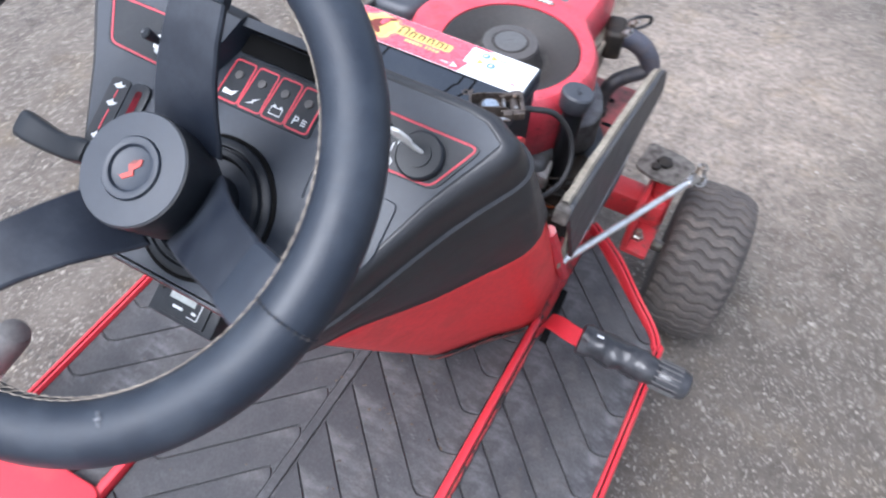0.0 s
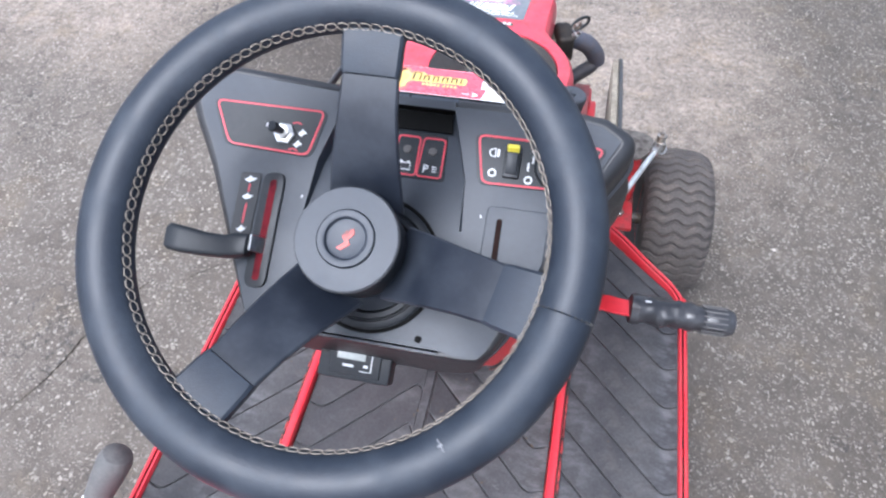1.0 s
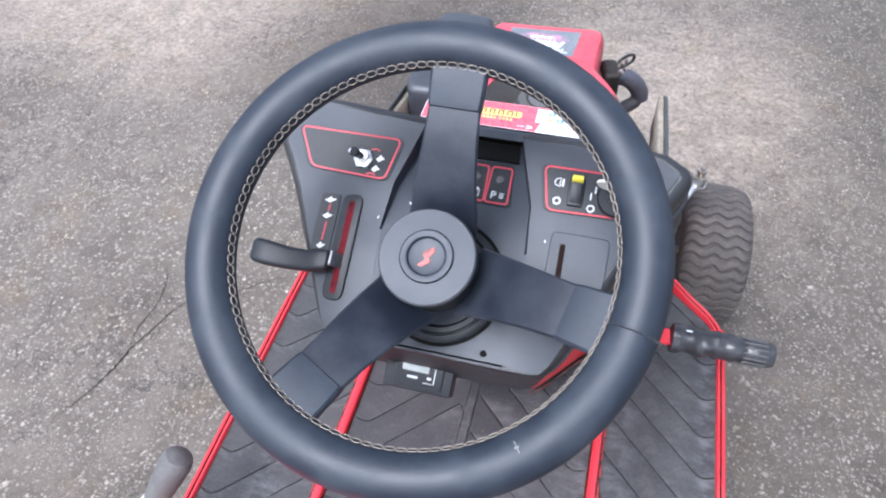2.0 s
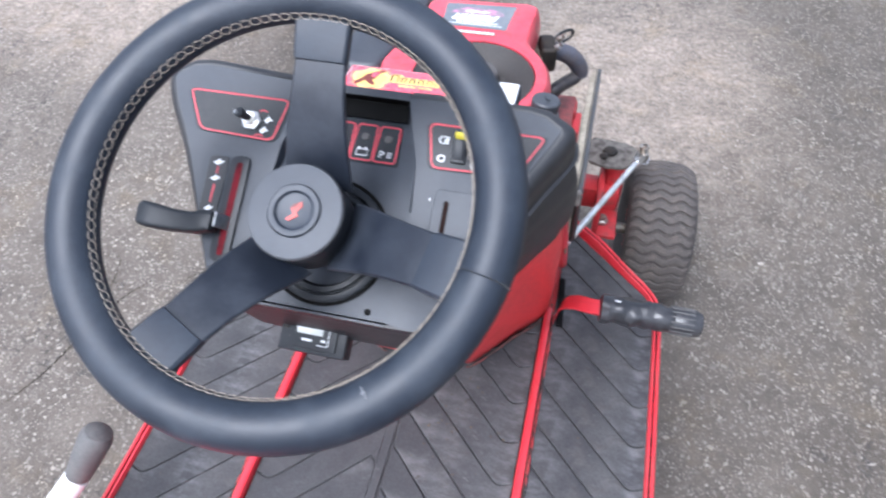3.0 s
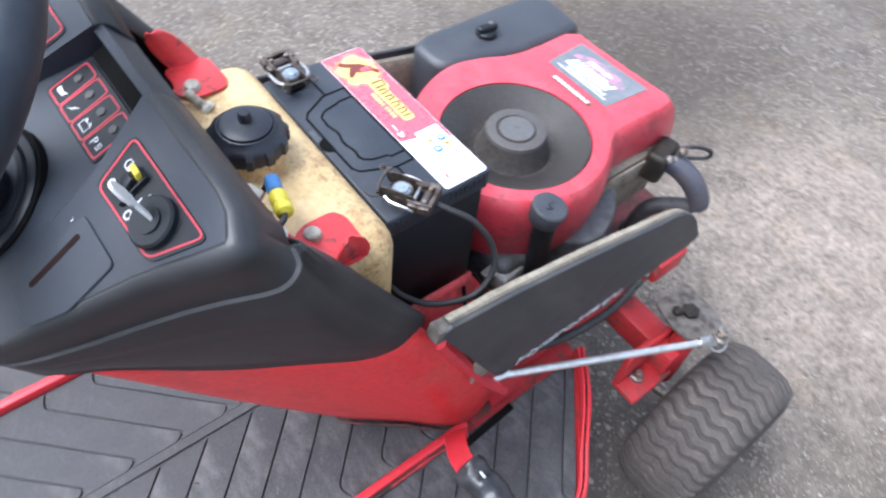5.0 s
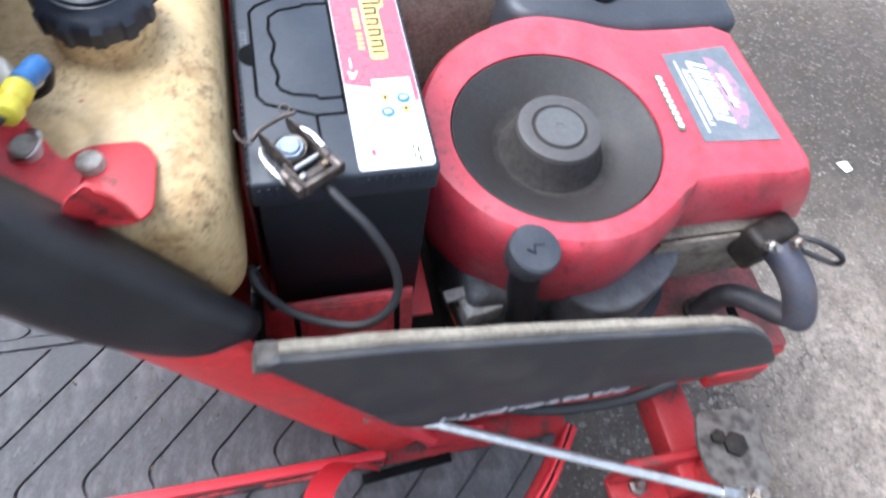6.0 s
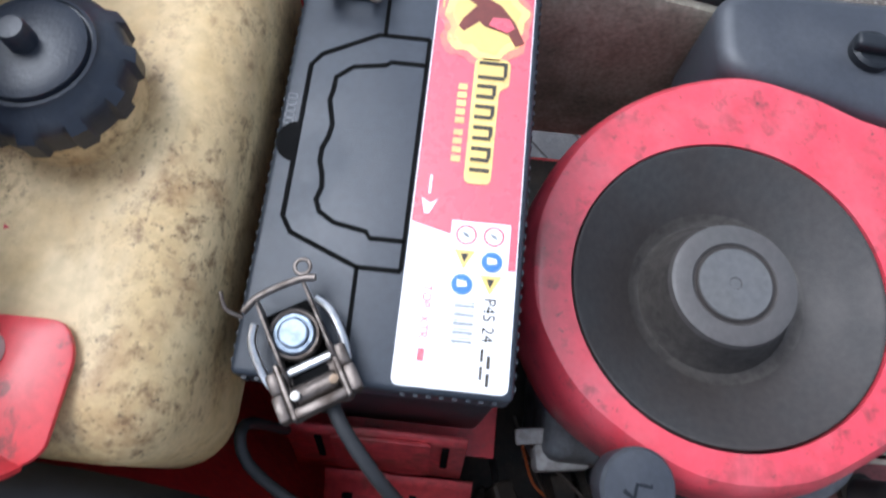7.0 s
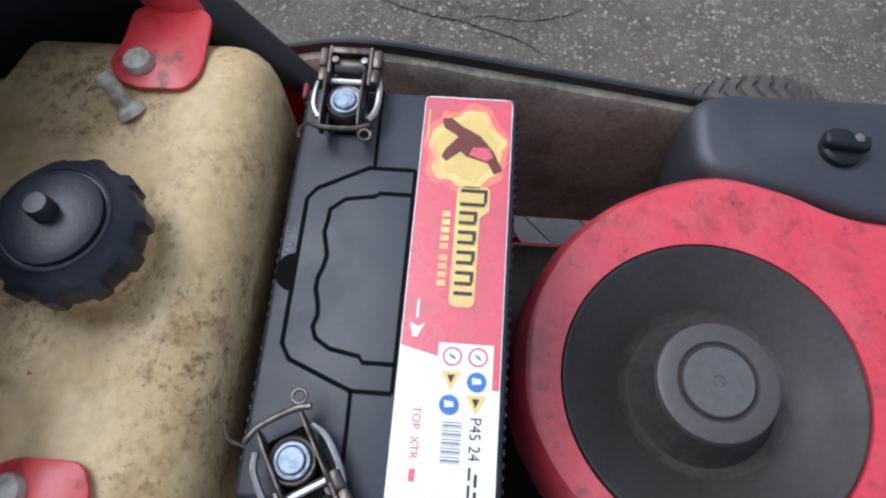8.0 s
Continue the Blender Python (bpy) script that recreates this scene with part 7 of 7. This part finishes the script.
box_like = lambda q: math.copysign(abs(q) ** 0.45, q)
for x, v, hh, a, c in sec:
    rows.append([on_face(x - 0.004, v - 0.0085 + 0.9 * c * box_like(math.cos(p)), hh + a * box_like(math.sin(p))) for p in np.linspace(0, 2 * math.pi, 25)])
b = patch(rows)
for e in (0, -1):
    b.faces.new([b.verts.new(p) for p in rows[e][:-1]])
part("lever_handle", b, SATIN, thr)
# blanked choke slot on the other side
bl = part("choke_plate", slab(rounded([(0.084, -0.026), (0.134, -0.026), (0.134, -0.068), (0.120, -0.098), (0.084, -0.098)], 0.006), 0.0014, TS, 0.0006, 1), DASH, dash, "raised blanking plate with an empty slot")
part("choke_slot", slab(rounded([(0.0928, -0.036), (0.0975, -0.036), (0.0980, -0.083), (0.0933, -0.083)], 0.002), 0.0005, TS @ pose(0, 0, 0.0013)), mat("slot_brown", (0.012, 0.005, 0.004), 0.7, bump=0, spec=0.1), bl, "dark empty lever slot")
# warning lamp strip in the trough
strip = part("lamp_strip", slab(rounded([(-0.050, -0.022), (0.043, -0.022), (0.039, 0.020), (-0.046, 0.020)], 0.004), 0.002, FACE @ pose(0, 0.012, -0.0135, -8.5, 0, 0), 0.0006, 1), SATIN, dash, "strip of four warning lamps")
WM = FACE @ pose(0, 0.012, -0.0114, -8.5, 0, 0)
for k in range(4):
    x0 = -0.0465 + 0.0218 * k
    part("lamp_outline", ribbon(rounded([(x0, -0.019), (x0 + 0.0205, -0.019), (x0 + 0.0196, 0.016), (x0 + 0.0010, 0.016)], 0.003), 0.0007, 0.0003, WM, None, True), RED_LINE, strip)
    part("lamp_lens", lathe([(0.0036, 0), (0.0034, 0.0012), (0.0, 0.0016)], WM @ pose(x0 + 0.010, 0.004, 0), 20), SCREEN_GREY, strip)
    cx, cv = x0 + 0.010, -0.0115
    if k == 0:
        part("lamp_icon", slab([(cx - 0.006, cv - 0.002), (cx + 0.003, cv - 0.002), (cx + 0.006, cv + 0.003), (cx + 0.001, cv + 0.001), (cx - 0.006, cv + 0.002)], 0.0003, WM), WHITE_PRINT, strip)
    if k == 1:
        part("lamp_icon", slab([(cx - 0.005, cv - 0.003), (cx, cv), (cx - 0.001, cv + 0.001), (cx + 0.005, cv + 0.004), (cx + 0.0005, cv), (cx + 0.0015, cv - 0.001)], 0.0003, WM), WHITE_PRINT, strip)
    if k == 2:
        part("lamp_icon", ribbon([(cx - 0.005, cv - 0.003), (cx + 0.005, cv - 0.003), (cx + 0.005, cv + 0.003), (cx - 0.005, cv + 0.003)], 0.0005, 0.0003, WM, None, True), WHITE_PRINT, strip)
        for d in (-0.003, 0.003):
            part("lamp_icon", slab([(cx + d - 0.001, cv + 0.0035), (cx + d + 0.001, cv + 0.0035), (cx + d + 0.001, cv + 0.005), (cx + d - 0.001, cv + 0.005)], 0.0003, WM), WHITE_PRINT, strip)
    if k == 3:
        words("P", 0.010, WM @ pose(cx - 0.006, cv - 0.0035, 0), WHITE_PRINT, strip, "lamp_icon")
        for d in (-0.002, 0, 0.002):
            part("lamp_icon", slab([(cx + 0.002, cv + d - 0.0004), (cx + 0.006, cv + d - 0.0004), (cx + 0.006, cv + d + 0.0004), (cx + 0.002, cv + d + 0.0004)], 0.0003, WM), WHITE_PRINT, strip)

# ---- hour meter under the dash ----
HM = pose(-0.017, 0.243, 0.803, 32, 0, 0)
hm = thing("hour_meter", "small black hour meter with an LCD window", "hour meter", HM.translation)
case = part("meter_case", moved(box((0.066, 0.042, 0.022), (0, 0, -0.008), (0, 0, 0), 0.002), HM), SATIN, hm)
part("meter_face", moved(box((0.046, 0.034, 0.003), (0.001, 0, 0.004), (0, 0, 0), 0.001), HM), SATIN, case)
part("meter_window", moved(box((0.026, 0.010, 0.001), (-0.003, 0.002, 0.0058), (0, 0, 0), 0.0003, 1), HM), LCD, case, "pale LCD window")
part("meter_border", ribbon([(0.006, 0.010), (0.016, 0.010), (0.016, -0.012), (0.006, -0.012)], 0.0005, 0.0003, HM @ pose(0, 0, 0.0056)), WHITE_PRINT, case)
for x, y, w in ((-0.012, 0.0105, 0.008), (-0.010, -0.0095, 0.010), (0.009, -0.0085, 0.004)):
    part("meter_bar", slab([(x, y), (x + w, y), (x + w, y + 0.0022), (x, y + 0.0022)], 0.0003, HM @ pose(0, 0, 0.0056)), WHITE_PRINT, case)
part("meter_screw", lathe([(0.0032, 0), (0.003, 0.0012), (0, 0.0014)], HM @ pose(-0.028, 0.002, 0.003), 14), GREASE, case)

# small marks on the dash: flecks of white paint and a screw
for x, v, turn in ((0.0793, -0.0359, 20), (-0.0449, -0.0221, 60), (-0.0716, -0.0394, 0)):
    part("paint_fleck", slab([(-0.0007, -0.0016), (0.0008, -0.0008), (0.0004, 0.0018)], 0.0003, FACE @ pose(x, v, 0.0032, 0, 0, turn)), WHITE_PRINT, dash)
part("bib_screw", lathe([(0.0030, 0), (0.0028, 0.0010), (0, 0.0012)], FACE @ pose(0.0455, -0.1406, 0.003), 14), HOLE, dash)

# ---- loose stones, twigs and litter on the tarmac ----
def loose_stones(count=17000):
    rng = np.random.default_rng(7)
    verts, faces = [], []
    base = np.array([(1, 0, 0), (-1, 0, 0), (0, 1, 0), (0, -1, 0), (0, 0, 1), (0, 0, -0.6), (0.6, 0.6, 0.5), (-0.6, 0.5, 0.6)])
    tris = [(0, 6, 4), (0, 2, 6), (2, 4, 6), (2, 1, 7), (2, 7, 4), (7, 1, 4), (1, 3, 4), (3, 0, 4), (2, 0, 5), (1, 2, 5), (3, 1, 5), (0, 3, 5)]
    for _ in range(count):
        x, y = rng.uniform(-2.6, 2.2), rng.uniform(-0.6, 3.6)
        if rng.random() < 0.3:                  # thicker on the silt ahead
            x, y = rng.normal(0.45, 0.45), rng.normal(1.7, 0.5)
        elif rng.random() < 0.55:               # washed out and gritty on the pedal's side
            x, y = 0.42 + 1.1 * rng.random() ** 1.2, rng.uniform(-0.4, 1.9)
        if abs(x) < 0.5 and y < 1.2:
            continue
        r = 0.0016 + 0.0026 * rng.random() ** 3
        if rng.random() < 0.008:
            r = rng.uniform(0.0045, 0.008)
        turn = rng.uniform(0, 6.28)
        c, s = math.cos(turn), math.sin(turn)
        p = base * rng.uniform(0.7, 1.2, base.shape) * (r * 1.25, r * rng.uniform(0.45, 0.85), r * 0.62)
        p = np.stack([p[:, 0] * c - p[:, 1] * s + x, p[:, 0] * s + p[:, 1] * c + y, p[:, 2] + 0.3 * r - 0.002], 1)
        n = len(verts)
        verts += [tuple(q) for q in p]
        faces += [tuple(n + k for k in t) for t in tris]
    me = bpy.data.meshes.new("loose_stones")
    me.from_pydata(verts, [], faces)
    m = bpy.data.materials.new("loose_stone")
    m.use_nodes = True
    nt, b = m.node_tree, m.node_tree.nodes["Principled BSDF"]
    geo, ramp = nt.nodes.new("ShaderNodeNewGeometry"), nt.nodes.new("ShaderNodeValToRGB")
    nt.links.new(geo.outputs["Random Per Island"], ramp.inputs[0])
    nt.links.new(ramp.outputs[0], b.inputs["Base Color"])
    ramp.color_ramp.elements[0].color, ramp.color_ramp.elements[1].color = (0.085, 0.073, 0.061, 1), (0.29, 0.262, 0.230, 1)
    b.inputs["Roughness"].default_value = 0.6
    me.materials.append(m)
    return tagged(new("loose_stones", me), "loose pale grit and small stones scattered on tarmac", "gravel", kind="stuff")


loose_stones()
b = slab(rounded([(-0.016, -0.010), (0.014, -0.013), (0.019, 0.007), (-0.005, 0.014)], 0.004), 0.002, pose(-0.36, 1.82, 0.002, 6, 4, 30))
tagged(part("paper_scrap", b, LITTER), "crumpled scrap of white paper on the tarmac", "litter")


# ---- dry leaf crumbs and grit on the mats ----
def crumbs(count=170):
    rng = np.random.default_rng(11)
    verts, faces = [], []
    for _ in range(count):
        x, y = rng.normal(0.045, 0.05), rng.normal(0.40, 0.055)
        if rng.random() < 0.3:
            x, y = rng.uniform(-0.36, 0.34), rng.uniform(-0.1, 0.6)
        if abs(x - 0.186) < 0.02 or abs(x + 0.208) < 0.02 or y > 0.50:
            continue
        r, turn, tilt = 0.0008 + 0.0035 * rng.random() ** 3, rng.uniform(0, 6.28), rng.uniform(-0.5, 0.5)
        n = len(verts)
        for a, k in ((0, 1), (1.7, 0.55), (3.1, 1), (4.6, 0.5)):
            verts.append((x + r * k * math.cos(a + turn), y + r * k * math.sin(a + turn), Z_MAT + 0.0045 + r * tilt * math.cos(a)))
        verts.append((x, y, Z_MAT + 0.0056))
        faces += [(n + i, n + (i + 1) % 4, n + 4) for i in range(4)]
    me = bpy.data.meshes.new("leaf_crumbs")
    me.from_pydata(verts, [], faces)
    me.materials.append(LEAF)
    return tagged(new("leaf_crumbs", me), "dry brown leaf crumbs and grit on rubber mats", "debris", kind="stuff")


crumbs()
